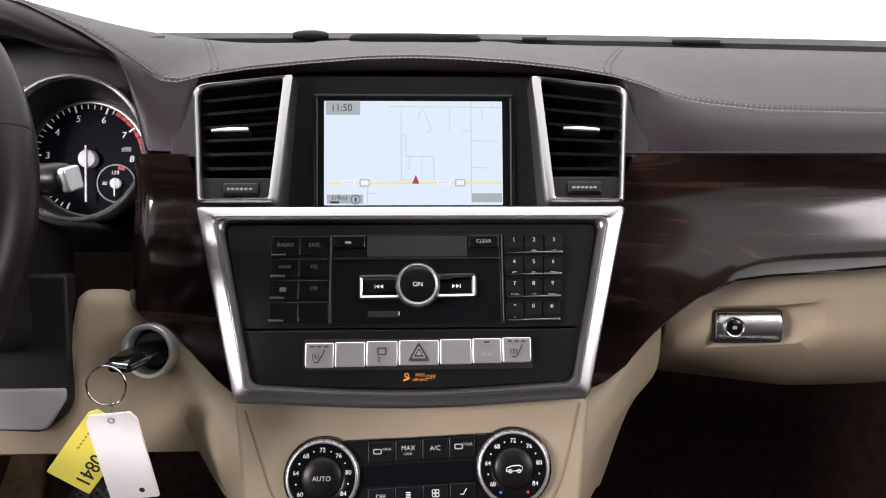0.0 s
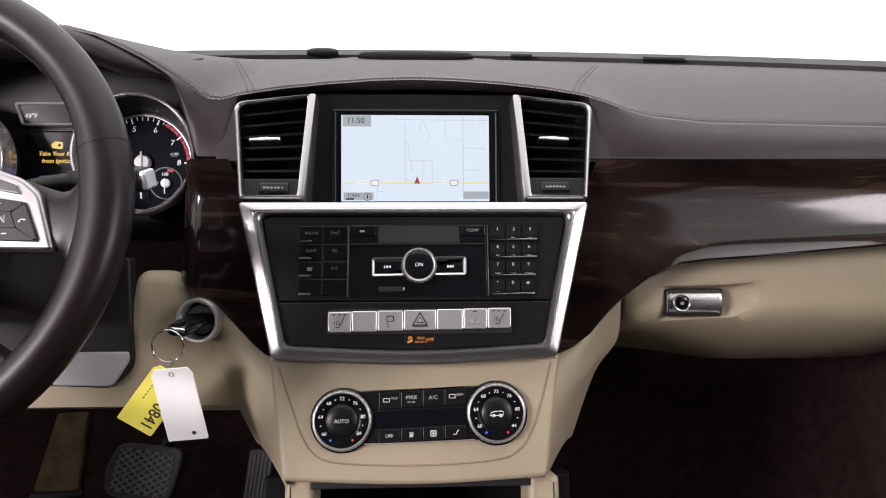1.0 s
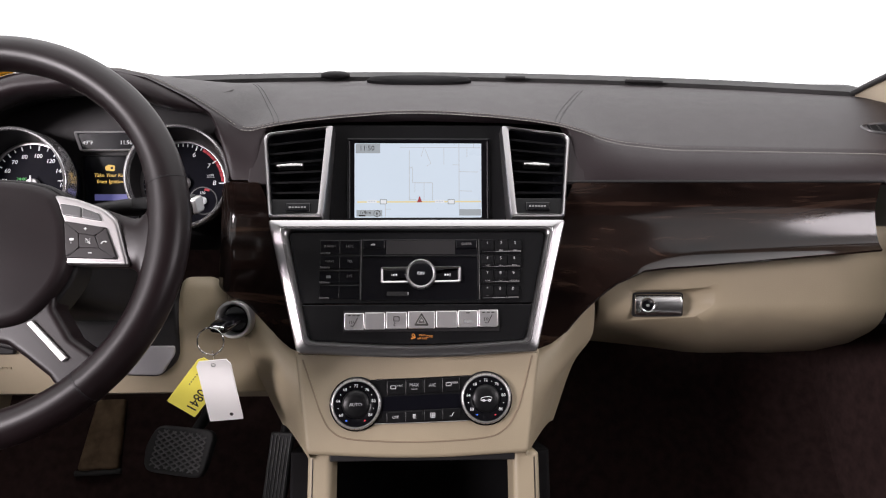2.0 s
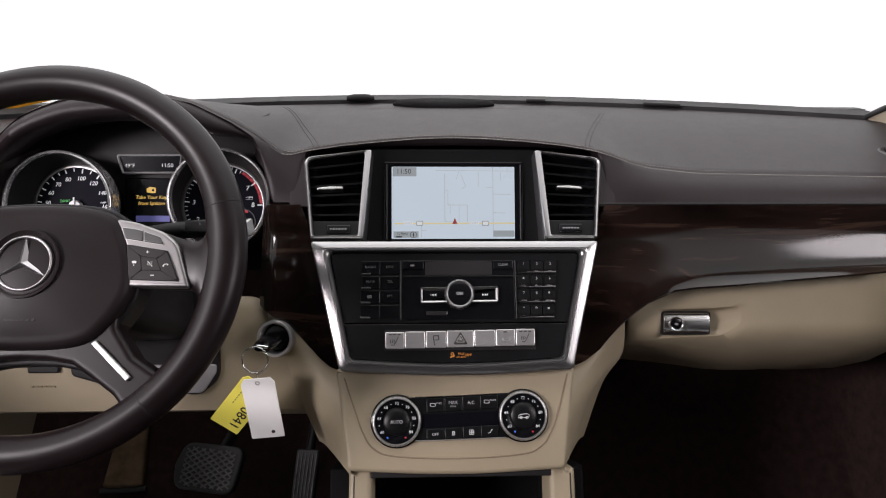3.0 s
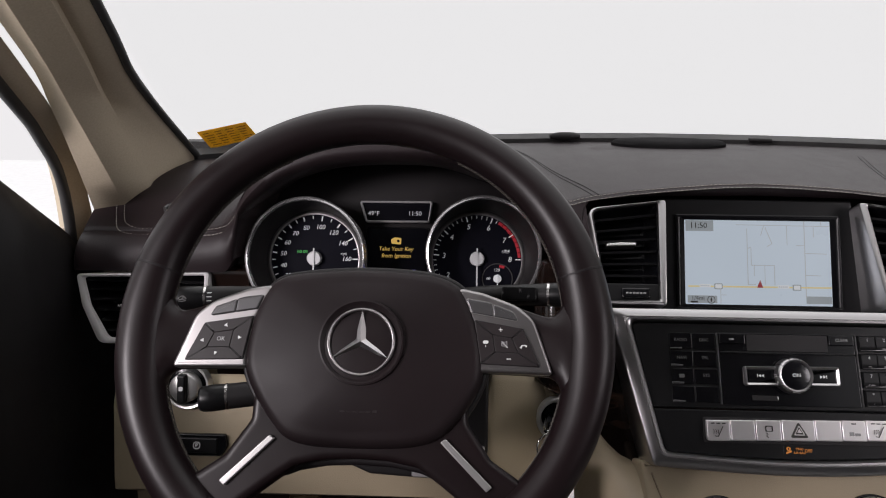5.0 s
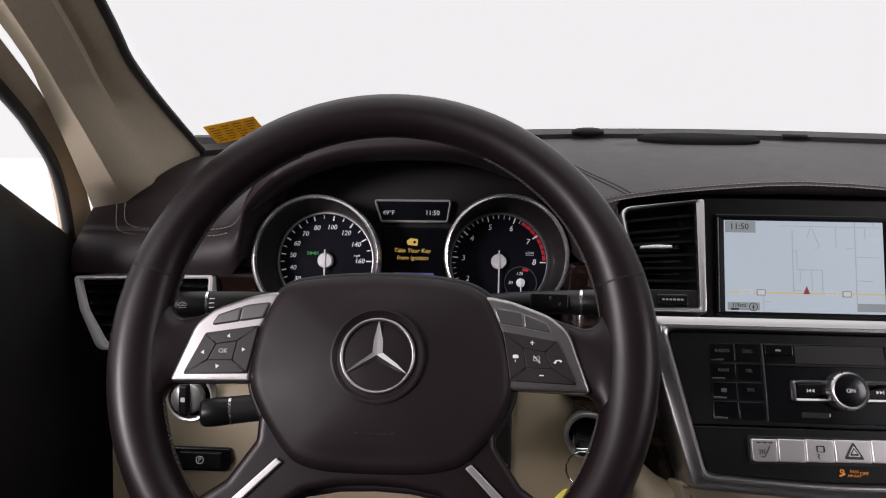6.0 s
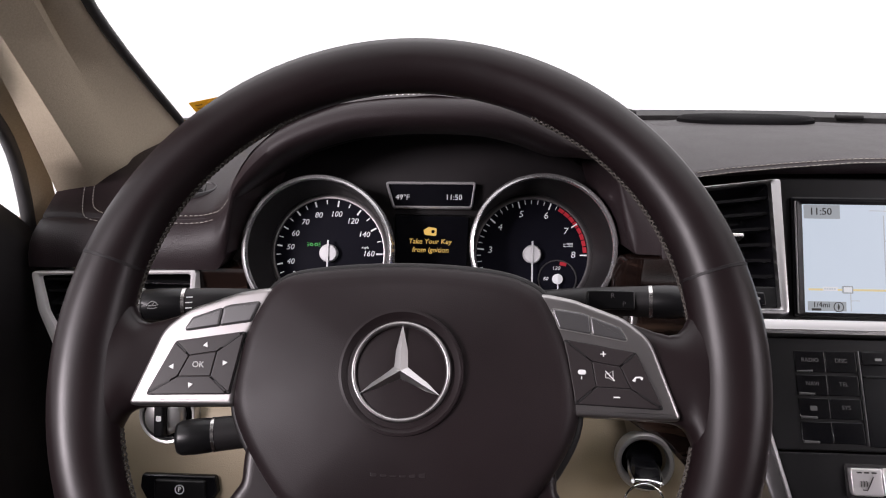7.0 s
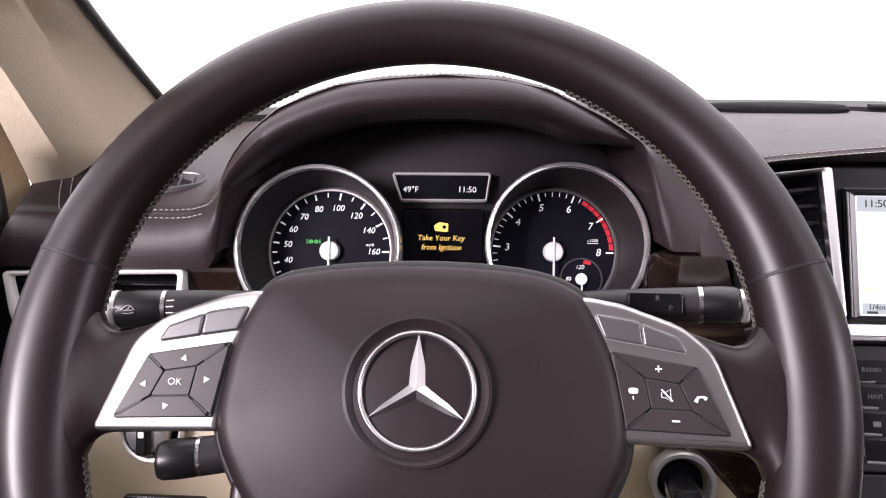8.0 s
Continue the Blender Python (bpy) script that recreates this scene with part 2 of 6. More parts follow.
def inset(pts, d):
    """The outline moved inwards by d, for outlines that run counter-clockwise."""
    k, out = len(pts), []
    area = sum(pts[i - 1][0] * pts[i][1] - pts[i][0] * pts[i - 1][1] for i in range(k))
    sgn = 1 if area > 0 else -1
    for i in range(k):
        a, p, b = Vector(pts[i - 1]), Vector(pts[i]), Vector(pts[(i + 1) % k])
        e1, e2 = p - a, b - p
        if e1.length < 1e-9:
            e1 = e2
        if e2.length < 1e-9:
            e2 = e1
        n1 = Vector((-e1.y, e1.x)).normalized() * sgn
        n2 = Vector((-e2.y, e2.x)).normalized() * sgn
        nn = n1 + n2
        nn = nn.normalized() if nn.length > 1e-6 else n1
        out.append(tuple(p + nn * d / max(0.45, nn.dot(n1))))
    # where the corner is tighter than d, points cross over: let them meet instead
    for _ in range(6):
        for i in range(k):
            j = (i + 1) % k
            a, b = Vector(out[i]), Vector(out[j])
            if (b - a).dot(Vector(pts[j]) - Vector(pts[i])) < 0:
                out[i] = out[j] = tuple((a + b) / 2)
    return out


def loft(rings, closed=True, cap0=True, cap1=True, bm=None):
    """A skin over rings of 3D points, all with the same count."""
    bm = bm or bmesh.new()
    vs = [[bm.verts.new(p) for p in ring] for ring in rings]
    n = len(rings[0])
    for a, b in zip(vs, vs[1:]):
        for i in range(n if closed else n - 1):
            j = (i + 1) % n
            bm.faces.new((a[i], a[j], b[j], b[i]))
    if closed and cap0:
        bm.faces.new(vs[0])
    if closed and cap1:
        bm.faces.new(vs[-1])
    return bm


def lift(pts, w):
    return [(p[0], p[1], w) for p in pts]


def plate(outline, w0, w1, bevel=0.001, segs=3, bm=None, dome=0.0):
    """A slab over an outline from w0 up to w1, its upper edge rounded."""
    rings = [lift(outline, w0), lift(outline, w1 - bevel)]
    for i in range(1, segs + 1):
        a = i / segs * math.pi / 2
        rings.append(lift(inset(outline, bevel * (1 - math.cos(a))), w1 - bevel + bevel * math.sin(a)))
    if not dome:
        rings.append(lift(inset(outline, bevel * 1.35 + 0.00008), w1))
    if dome:
        c = Vector((sum(p[0] for p in outline), sum(p[1] for p in outline))) / len(outline)
        base = inset(outline, bevel)
        for f in (0.9, 0.75, 0.55, 0.3, 0.1):
            rings.append([(*(c + (Vector(p) - c) * f), w1 + dome * (1 - f * f)) for p in base])
    return loft(rings, bm=bm)


def rect(x0, y0, x1, y1):
    return [(x0, y0), (x1, y0), (x1, y1), (x0, y1)]


def rrect(x0, y0, x1, y1, r=0.002, n=3):
    return rounded(rect(x0, y0, x1, y1), r, n)


def border(outer, inner, profile, bm=None):
    """A closed frame between two outlines of the same count. profile: pairs of (share from outer to inner, height)."""
    rings = []
    for f, w in profile:
        rings.append([(o[0] + (i[0] - o[0]) * f, o[1] + (i[1] - o[1]) * f, w) for o, i in zip(outer, inner)])
    rings.append(rings[0])
    return loft(rings, cap0=False, cap1=False, bm=bm)


def circle(cx, cy, r, n=40):
    return [(cx + r * math.cos(2 * math.pi * i / n), cy + r * math.sin(2 * math.pi * i / n)) for i in range(n)]


def turned(profile, cx=0.0, cy=0.0, n=48, bm=None, cap0=True, cap1=True):
    """A turned body: pairs of (radius, height)."""
    return loft([lift(circle(cx, cy, r, n), w) for r, w in profile], bm=bm, cap0=cap0, cap1=cap1)


def tube(points, r, n=8, closed=False, bm=None):
    """A round bar along 3D points; r is one radius or one for each point."""
    pts = [Vector(p) for p in points]
    k, rings = len(pts), []
    up = Vector((0.13, 0.21, 0.97))
    for i, p in enumerate(pts):
        a = pts[i - 1] if (closed or i) else p
        b = pts[(i + 1) % k] if (closed or i < k - 1) else p
        d = (b - a).normalized()
        s = d.cross(up)
        if s.length < 0.05:
            s = d.cross(Vector((1, 0.2, 0)))
        s.normalize()
        q = s.cross(d)
        ri = r[i] if isinstance(r, (list, tuple)) else r
        rings.append([p + (s * math.cos(2 * math.pi * j / n) + q * math.sin(2 * math.pi * j / n)) * ri for j in range(n)])
    if closed:
        rings.append(rings[0])
    return loft(rings, cap0=not closed, cap1=not closed, bm=bm)


def bar2d(a, b, width, w0, w1, bm=None):
    """A thin straight bar between two points of a face."""
    a, b = Vector(a), Vector(b)
    d = (b - a).normalized()
    s = Vector((-d.y, d.x)) * width / 2
    return loft([lift([a - s, b - s, b + s, a + s], w0), lift([a - s, b - s, b + s, a + s], w1)], bm=bm)


def box(x0, y0, z0, x1, y1, z1, bm=None):
    return loft([lift(rect(x0, y0, x1, y1), z0), lift(rect(x0, y0, x1, y1), z1)], bm=bm)


def smooth_path(pts, n=6):
    """A smooth line through points (Catmull-Rom)."""
    v = [Vector(p) for p in pts]
    v = [v[0] * 2 - v[1]] + v + [v[-1] * 2 - v[-2]]
    out = []
    for i in range(1, len(v) - 2):
        p0, p1, p2, p3 = v[i - 1:i + 3]
        for j in range(n):
            t = j / n
            out.append(0.5 * (2 * p1 + (p2 - p0) * t + (2 * p0 - 5 * p1 + 4 * p2 - p3) * t * t + (3 * p1 - p0 - 3 * p2 + p3) * t ** 3))
    out.append(v[-2])
    return out


def curve_at(table, x):
    """A value read off a table of (x, value), eased between its rows."""
    if x <= table[0][0]:
        return table[0][1]
    for (x0, v0), (x1, v1) in zip(table, table[1:]):
        if x <= x1:
            return v0 + (v1 - v0) * (x - x0) / (x1 - x0)
    return table[-1][1]


def dashes(path, length, gap, r, bm=None, lift_by=0.0):
    """Stitches along a line: short rounded bars with gaps."""
    bm = bm or bmesh.new()
    pts = [Vector(p) for p in path]
    acc = [0.0]
    for a, b in zip(pts, pts[1:]):
        acc.append(acc[-1] + (b - a).length)

    def at(s):
        for i in range(1, len(acc)):
            if s <= acc[i]:
                u = (s - acc[i - 1]) / max(1e-9, acc[i] - acc[i - 1])
                return pts[i - 1].lerp(pts[i], u)
        return pts[-1]
    s = 0.0
    while s + length < acc[-1]:
        a, b = at(s), at(s + length)
        mid = (a + b) / 2 + Vector((0, 0, lift_by))
        tube([a, mid, b], [r * 0.6, r, r * 0.6], 5, bm=bm)
        s += length + gap
    return bm


# ---- writing ----
TEXT_MESH = {}


def prepare_texts(strings):
    obs = {}
    for s in strings:
        c = bpy.data.curves.new("writing", "FONT")
        c.body, c.size, c.extrude = s, 1.0, 0.03
        c.align_x, c.align_y = "CENTER", "CENTER"
        c.resolution_u = 3
        obs[s] = new("writing", c)
    deps = bpy.context.evaluated_depsgraph_get()
    deps.update()
    for s, ob in obs.items():
        TEXT_MESH[s] = bpy.data.meshes.new_from_object(ob.evaluated_get(deps))
    for ob in obs.values():
        c = ob.data
        bpy.data.objects.remove(ob)
        bpy.data.curves.remove(c)


def text(s, x, y, w, size, material, parent, name="writing", turn=0.0, slant=0.0, label=""):
    """Raised lettering on a face, centred at x, y and height w."""
    me = TEXT_MESH[s].copy()
    sh = Matrix(((1, slant, 0, 0), (0, 1, 0, 0), (0, 0, 1, 0), (0, 0, 0, 1)))
    me.transform(pose(x, y, w, 0, 0, turn) @ sh @ Matrix.Diagonal((size, size, min(size, 0.008), 1)))
    me.materials.clear()
    me.materials.append(material)
    return part(name, me, None, parent, label)


prepare_texts(["11:50", "1/4mi", "RADIO", "DISC", "NAVI", "TEL", "SYS", "CLEAR", "ON", "AUTO", "OFF", "PASS", "AIR BAG", "A/C", "MAX",
               "COOL", "REAR", "OK", "+", "-", "49°F", "Take Your Key", "from Ignition", "mph", "x1000", "R", "P", "0841"]
              + [str(i) for i in (0, 1, 2, 3, 4, 5, 6, 7, 8, 9, 20, 30, 40, 50, 60, 64, 68, 70, 72, 76, 80, 84, 100, 120, 140, 160)]
              + ["*", "#", "ABC", "DEF", "GHI", "JKL", "MNO", "PQRS", "TUV", "WXYZ"])

# ---- setting: booth, shell, glass ----
solid("ground", box(-8, -8, -0.62, 8, 8, -0.56), BOOTH, "white painted studio floor under the car", "floor", "structure")
solid("floor", loft([[(x, y, z) for x in (-0.80, 0.80)][::s] + [(x, y, z - 0.02) for x in (0.80, -0.80)][::s]
                     for s in (1,) for y, z in ((-2.3, 0.0), (-0.2, 0.0), (0.18, 0.06), (0.42, 0.30), (0.46, 0.62))]),
      CARPET, "dark carpeted footwell floor and toe board", "floor", "structure")


def base_y(x):
    return 0.475 - (0.50 if x < 0 else 0.40) * x * x


def glass_ring(t):
    """One line across the windshield; t from 0 at its foot to 1 at the roof."""
    half = 0.695 - 0.125 * t
    return [(half * u, base_y(0.70 * u) * (1 - t) + (-0.36 - 0.12 * u * u) * t, 0.772 + 0.468 * t) for u in [i / 12 - 1 for i in range(25)]]


glass_rows = [glass_ring(i / 8) for i in range(9)]
bm = loft(glass_rows, closed=False)
windshield = tagged(thing("window_1", Matrix(), "clear curved windshield above the dashboard", "windshield", kind="structure"))
pane = part("pane", bm, GLASS, windshield)
pane.visible_shadow = False
# dark band and rubber lip along the foot of the glass
low = [(x, y - 0.008, z - 0.004) for x, y, z in glass_ring(0.0)]
part("seal", loft([[(x, y, z - 0.012) for x, y, z in low], [(x, y - 0.004, z + 0.003) for x, y, z in low],
                   [(x, y + 0.010, z + 0.010) for x, y, z in low], [(x, y + 0.02, z + 0.006) for x, y, z in low]], closed=False),
     RUBBER, windshield, "black rubber seal at the foot of the glass")
for x0, x1 in ((-0.175, -0.125), (0.155, 0.19), (0.36, 0.42)):
    xs = [x0 + (x1 - x0) * i / 6 for i in range(7)]
    part("clip", tube([(x, base_y(x) - 0.022, 0.772 + (0.003 if x0 < 0 else 0.0)) for x in xs], [0.004, 0.0065, 0.0075, 0.0075, 0.0075, 0.0065, 0.004] if x0 < 0 else 0.004, 8), BLACK, windshield)

# roof lining, with the side rails
solid("ceiling", loft([[(-0.62, -0.42, 1.235), (0.62, -0.42, 1.235), (0.62, -0.42, 1.265), (-0.62, -0.42, 1.265)],
                       [(-0.64, -1.2, 1.29), (0.64, -1.2, 1.29), (0.64, -1.2, 1.32), (-0.64, -1.2, 1.32)],
                       [(-0.62, -2.6, 1.25), (0.62, -2.6, 1.25), (0.62, -2.6, 1.28), (-0.62, -2.6, 1.28)]]),
      HEADLINER, "grey fabric roof lining", "ceiling", "structure")


def a_pillar(sx):
    """Trim from the dashboard's end to the roof: an inner fabric face, a fold, and an outer face to the door gap."""
    p = thing("windshield_pillar", Matrix.Translation((sx * 0.72, 0.12, 0.72)), "almond fabric windshield pillar trim beside the glass", "pillar", kind="structure")
    o = Vector((sx * 0.72, 0.12, 0.72))

    def line(*pts):
        return smooth_path(pts, 5)

    def local(v):
        return (sx * v.x - o.x, v.y - o.y, v.z - o.z)
    foot = base_y(sx * 0.69)
    edge_in = line((0.690, foot - 0.006, 0.764), (0.660, 0.028, 0.873), (0.630, -0.086, 0.946), (0.555, -0.47, 1.24))
    face_in = line((0.6905, foot - 0.030, 0.756), (0.666, 0.019, 0.868), (0.633, -0.097, 0.946), (0.557, -0.475, 1.24))
    ridge = line((0.7015, 0.126, 0.734), (0.679, 0.002, 0.857), (0.645, -0.116, 0.945), (0.566, -0.487, 1.24))
    valley = line((0.7035, 0.142, 0.737), (0.682, 0.0125, 0.860), (0.6475, -0.104, 0.946), (0.568, -0.476, 1.24))
    ridge2 = line((0.716, 0.086, 0.722), (0.697, -0.024, 0.848), (0.664, -0.142, 0.943), (0.585, -0.51, 1.24))
    edge_out = line((0.752, 0.086, 0.700), (0.725, -0.012, 0.847), (0.690, -0.122, 0.937), (0.610, -0.53, 1.24))
    tuck = line((0.765, 0.110, 0.690), (0.738, 0.016, 0.847), (0.705, -0.09, 0.937), (0.625, -0.50, 1.24))
    back = line((0.80, 0.24, 0.690), (0.76, 0.12, 0.86), (0.74, 0.0, 0.95), (0.66, -0.38, 1.26))
    part("trim", loft([[local(r[i]) for r in (edge_in, face_in, valley, ridge, ridge2, edge_out, tuck, back)] for i in range(len(edge_in))]), PILLAR, p)
    part("glass_seal", tube([local(v + Vector((-0.002, 0.004, 0.002))) for v in edge_in], 0.0045, 8), RUBBER, p, "black rubber glass seal")
    d0 = line((0.766, 0.095, 0.60), (0.760, 0.080, 0.751), (0.735, 0.012, 0.830), (0.703, -0.092, 0.910), (0.622, -0.50, 1.24))
    d1 = line((0.776, 0.064, 0.60), (0.768, 0.060, 0.751), (0.750, 0.008, 0.822), (0.720, -0.095, 0.898), (0.640, -0.51, 1.235))
    d2 = line((0.83, 0.12, 0.60), (0.82, 0.11, 0.751), (0.80, 0.06, 0.822), (0.77, -0.04, 0.898), (0.68, -0.47, 1.24))
    part("door_frame_trim", loft([[local(r[i]) for r in (d0, d1, d2)] for i in range(len(d0))]), PILLAR, p)
    part("door_seal", tube([local(v + Vector((0.004, -0.004, -0.002))) for v in d1], 0.006, 8), RUBBER, p, "black rubber door seal")
    return p


a_pillar(-1)
a_pillar(1)

# doors: dark panels with an open window above the sill
for i, sx in ((1, -1), (2, 1)):
    rings = []
    # a black mirror corner rises at the front of the driver's sill
    # behind it the unseen sill is lowered to let in more light
    corner = ((0.10, 0.66), (0.076, 0.682), (0.047, 0.712), (0.017, 0.738), (0.0, 0.753), (-0.04, 0.788), (-0.06, 0.795), (-0.09, 0.775), (-0.12, 0.725), (-0.30, 0.67), (-0.7, 0.66), (-1.2, 0.66), (-2.4, 0.70))
    for y, zt in corner if sx < 0 else ((0.06, 0.70), (-0.02, 0.735), (-0.10, 0.755), (-0.3, 0.745), (-0.7, 0.72), (-1.2, 0.72), (-2.4, 0.74)):
        rings.append([(sx * 0.775, y, 0.08), (sx * 0.765, y, 0.45), (sx * 0.755, y, zt - 0.04), (sx * 0.775, y, zt), (sx * 0.82, y, zt - 0.03), (sx * 0.86, y, 0.08)])
    solid("door_%d" % i, loft(rings), BLACK, "dark front door panel with its window opening above", "door", "structure")
    solid("wall_%s" % ("left" if sx < 0 else "right"), box(sx * 0.80 - 0.03, -2.6, 0.0, sx * 0.80 + 0.03, -2.4, 1.28), ROOF, "charcoal trimmed rear corner of the cabin", "wall", "structure")
for sx in (-1, 1):
    solid("kick_panel", box(sx * 0.79 - 0.015, 0.05, 0.0, sx * 0.79 + 0.015, 0.47, 0.70), BEIGE if sx < 0 else CARPET, "almond kick panel at the side of the footwell" if sx < 0 else "dark carpeted kick panel at the side of the footwell", "panel", "structure")
    # unseen dark panels added to block light from the rear sides
    solid("rear_side_blocker", loft([[(sx * 0.775, y, 0.72), (sx * 0.70, y, 1.0), (sx * 0.62, y, 1.28), (sx * 0.65, y, 1.30), (sx * 0.80, y, 0.72)] for y in (-2.45, -1.08)]), GLOSS, "unseen dark panel blocking light at the cabin's rear side", "window", "structure")
# unseen wall, closed up dark so that little light comes from the rear
solid("wall_rear", box(-0.83, -2.66, 0.0, 0.83, -2.6, 1.30), BLACK, "unseen dark wall shutting out light from the rear", "wall", "structure")


# ---- dashboard ----
dash = thing("dashboard", Matrix(), "espresso leather dashboard with wood and almond lower panels", "dashboard")

CREASE_Z = [(-0.80, 0.705), (-0.74, 0.714), (-0.66, 0.716), (-0.605, 0.717), (-0.588, 0.719), (-0.578, 0.723), (-0.570, 0.731), (-0.564, 0.742), (-0.560, 0.752), (-0.552, 0.767), (-0.543, 0.778), (-0.530, 0.790), (-0.517, 0.799),
            (-0.495, 0.809), (-0.473, 0.816), (-0.435, 0.822), (-0.391, 0.824), (-0.347, 0.822), (-0.315, 0.814), (-0.295, 0.805), (-0.270, 0.793), (-0.245, 0.778), (-0.228, 0.765), (-0.218, 0.757), (-0.209, 0.753), (-0.200, 0.7525), (-0.18, 0.757), (-0.14, 0.763), (-0.09, 0.768),
            (-0.04, 0.772), (0.0, 0.773), (0.04, 0.772), (0.09, 0.769), (0.14, 0.764), (0.178, 0.758), (0.203, 0.751), (0.225, 0.743), (0.25, 0.737), (0.31, 0.731), (0.57, 0.726), (0.80, 0.717)]
CREASE_Y = [(-0.80, 0.045), (-0.60, 0.030), (-0.57, 0.026), (-0.54, 0.034), (-0.47, 0.043), (-0.391, 0.045), (-0.32, 0.043), (-0.245, 0.035), (-0.21, 0.035), (-0.19, 0.042), (0.0, 0.046), (0.19, 0.042), (0.22, 0.037), (0.31, 0.034), (0.80, 0.040)]
FRONT = [(-0.80, 0.012, 0.676), (-0.578, 0.013, 0.676), (-0.569, 0.014, 0.690), (-0.562, 0.018, 0.722), (-0.556, 0.024, 0.752), (-0.543, 0.030, 0.773), (-0.517, 0.036, 0.795), (-0.473, 0.039, 0.812), (-0.391, 0.041, 0.820), (-0.315, 0.039, 0.810), (-0.27, 0.034, 0.788),
         (-0.245, 0.030, 0.771), (-0.236, 0.024, 0.750), (-0.228, 0.014, 0.715), (-0.223, 0.006, 0.70), (-0.194, 0.004, 0.700), (-0.188, 0.030, 0.735), (-0.183, 0.046, 0.7535), (-0.165, 0.050, 0.7570), (-0.10, 0.052, 0.7600),
         (0.0, 0.052, 0.7620), (0.10, 0.052, 0.7600), (0.165, 0.050, 0.7570), (0.183, 0.046, 0.7535), (0.188, 0.030, 0.735), (0.194, 0.004, 0.700), (0.25, -0.002, 0.699), (0.80, -0.004, 0.699)]


def dash_row(x):
    yc, zc = curve_at(CREASE_Y, x), curve_at(CREASE_Z, x)
    yf, zf = curve_at([(a, b) for a, b, c in FRONT], x), curve_at([(a, c) for a, b, c in FRONT], x)
    yb, zb = base_y(x) - 0.008, 0.764
    row = []
    for f in (0, 0.15, 0.3, 0.45, 0.6, 0.72, 0.84, 0.92, 0.97, 0.99):
        y = yb + (yc - yb) * f
        swell = 0.008 * math.sin(math.pi * f)
        row.append((x, y, zb + (zc + 0.001 - zb) * f ** 1.6 + swell))
    row += [(x, yc, zc - 0.0012), (x, yc - 0.003, zc - 0.001)]
    for f in (0.15, 0.3, 0.5, 0.7, 0.85, 1.0):
        bulge = (0.001 if abs(x) < 0.197 else 0.001 + 0.005 * min(1.0, (abs(x) - 0.197) / 0.05)) * math.sin(math.pi * f)
        row.append((x, (yc - 0.003) + (yf - yc + 0.003) * f - bulge, (zc - 0.001) + (zf - zc) * f + bulge * 0.5))
    row.append((x, yf + 0.03, zf - 0.004))
    return row


stations = [-0.746 + 0.012 * i for i in range(12)] + [-0.608 + 0.004 * i for i in range(112)] + [-0.160 + 0.004 * i for i in range(96)] + [0.226 + 0.0134 * i for i in range(43)]
end_rows = [[(x, y + dy, z - dz) for _, y, z in dash_row(-0.746)] for x, dy, dz in ((-0.752, 0.030, 0.020), (-0.7515, 0.010, 0.007), (-0.7495, 0.003, 0.002))]
part("upper_pad", loft(end_rows + [dash_row(x) for x in stations], closed=False), LEATHER, dash, "grained espresso leather upper pad")


def top_z(x, y):
    row = dash_row(x)
    for a, b in zip(row, row[1:]):
        if b[1] <= y <= a[1]:
            return b[2] + (a[2] - b[2]) * (y - b[1]) / max(1e-6, a[1] - b[1])
    return row[0][2]


xs = [-0.580 + 0.004 * i for i in range(92)]
part("stitching", dashes([(x, curve_at(CREASE_Y, x) + 0.002, curve_at(CREASE_Z, x) + 0.0008) for x in xs], 0.0035, 0.0013, 0.0005), THREAD, dash)
# two rows of thread along the crease, and cross seams
for dy, dz in ((0.004, 0.0012), (-0.005, -0.0006)):
    xs = [-0.212 + 0.012 * i for i in range(84)]
    path = [(x, curve_at(CREASE_Y, x) + dy, curve_at(CREASE_Z, x) + dz) for x in xs]
    part("stitching", dashes(path, 0.0035, 0.0013, 0.0005, lift_by=0.0004), THREAD, dash, "light grey double stitching")
    dy, dz, turn_back = (0.002, 0.001, ((-0.718, 0.085), (-0.706, 0.055), (-0.697, 0.043))) if dy > 0 else (-0.0055, -0.0038, ((-0.727, 0.085), (-0.714, 0.052), (-0.703, 0.035)))
    path = [(x, curve_at(CREASE_Y, x) + dy, curve_at(CREASE_Z, x) + dz) for x in [-0.682 + 0.01 * i for i in range(10)] + [-0.582, -0.578]]
    path = smooth_path([(x, y, top_z(x, y) + 0.001) for x, y in turn_back] + path[:2], 4) + path[2:]
    part("stitching", dashes(path, 0.0035, 0.0013, 0.0005, lift_by=0.0004), THREAD, dash)


for sx, off in ((-1, 0.0), (-1, 0.006), (1, 0.0), (1, 0.006)):
    path = []
    for i in range(22):
        u = i / 21
        x, y = sx * (0.176 - off + 0.088 * u ** 1.15), 0.050 + 0.26 * u
        path.append((x, y, top_z(x, y) + 0.0002))
    part("seam", tube(path, 0.0006, 6), BLACK, dash, "cross seam in the leather")


# centre loudspeaker on the dash top
spk = thing("dash_loudspeaker", Matrix.Translation((0, 0.37, 0.77)), "black oval loudspeaker grille set in the dash top", "loudspeaker")
part("surround", loft([[(a * math.cos(u) * 1.0, b * math.sin(u) - 0.035 * (b > 0.05), w) for u in [2 * math.pi * k / 48 for k in range(48)]] for a, b, w in
                       ((0.134, 0.074, -0.006), (0.134, 0.074, -0.001), (0.128, 0.068, 0.0015), (0.092, 0.045, 0.002))]), LEATHER, spk)
part("grille", loft([[(a * math.cos(u), b * math.sin(u), w) for u in [2 * math.pi * k / 48 for k in range(48)]] for a, b, w in
                     ((0.088, 0.042, 0.0), (0.088, 0.042, 0.006), (0.082, 0.038, 0.0095), (0.04, 0.02, 0.011))]), GRILLE, spk, "finely perforated black grille")

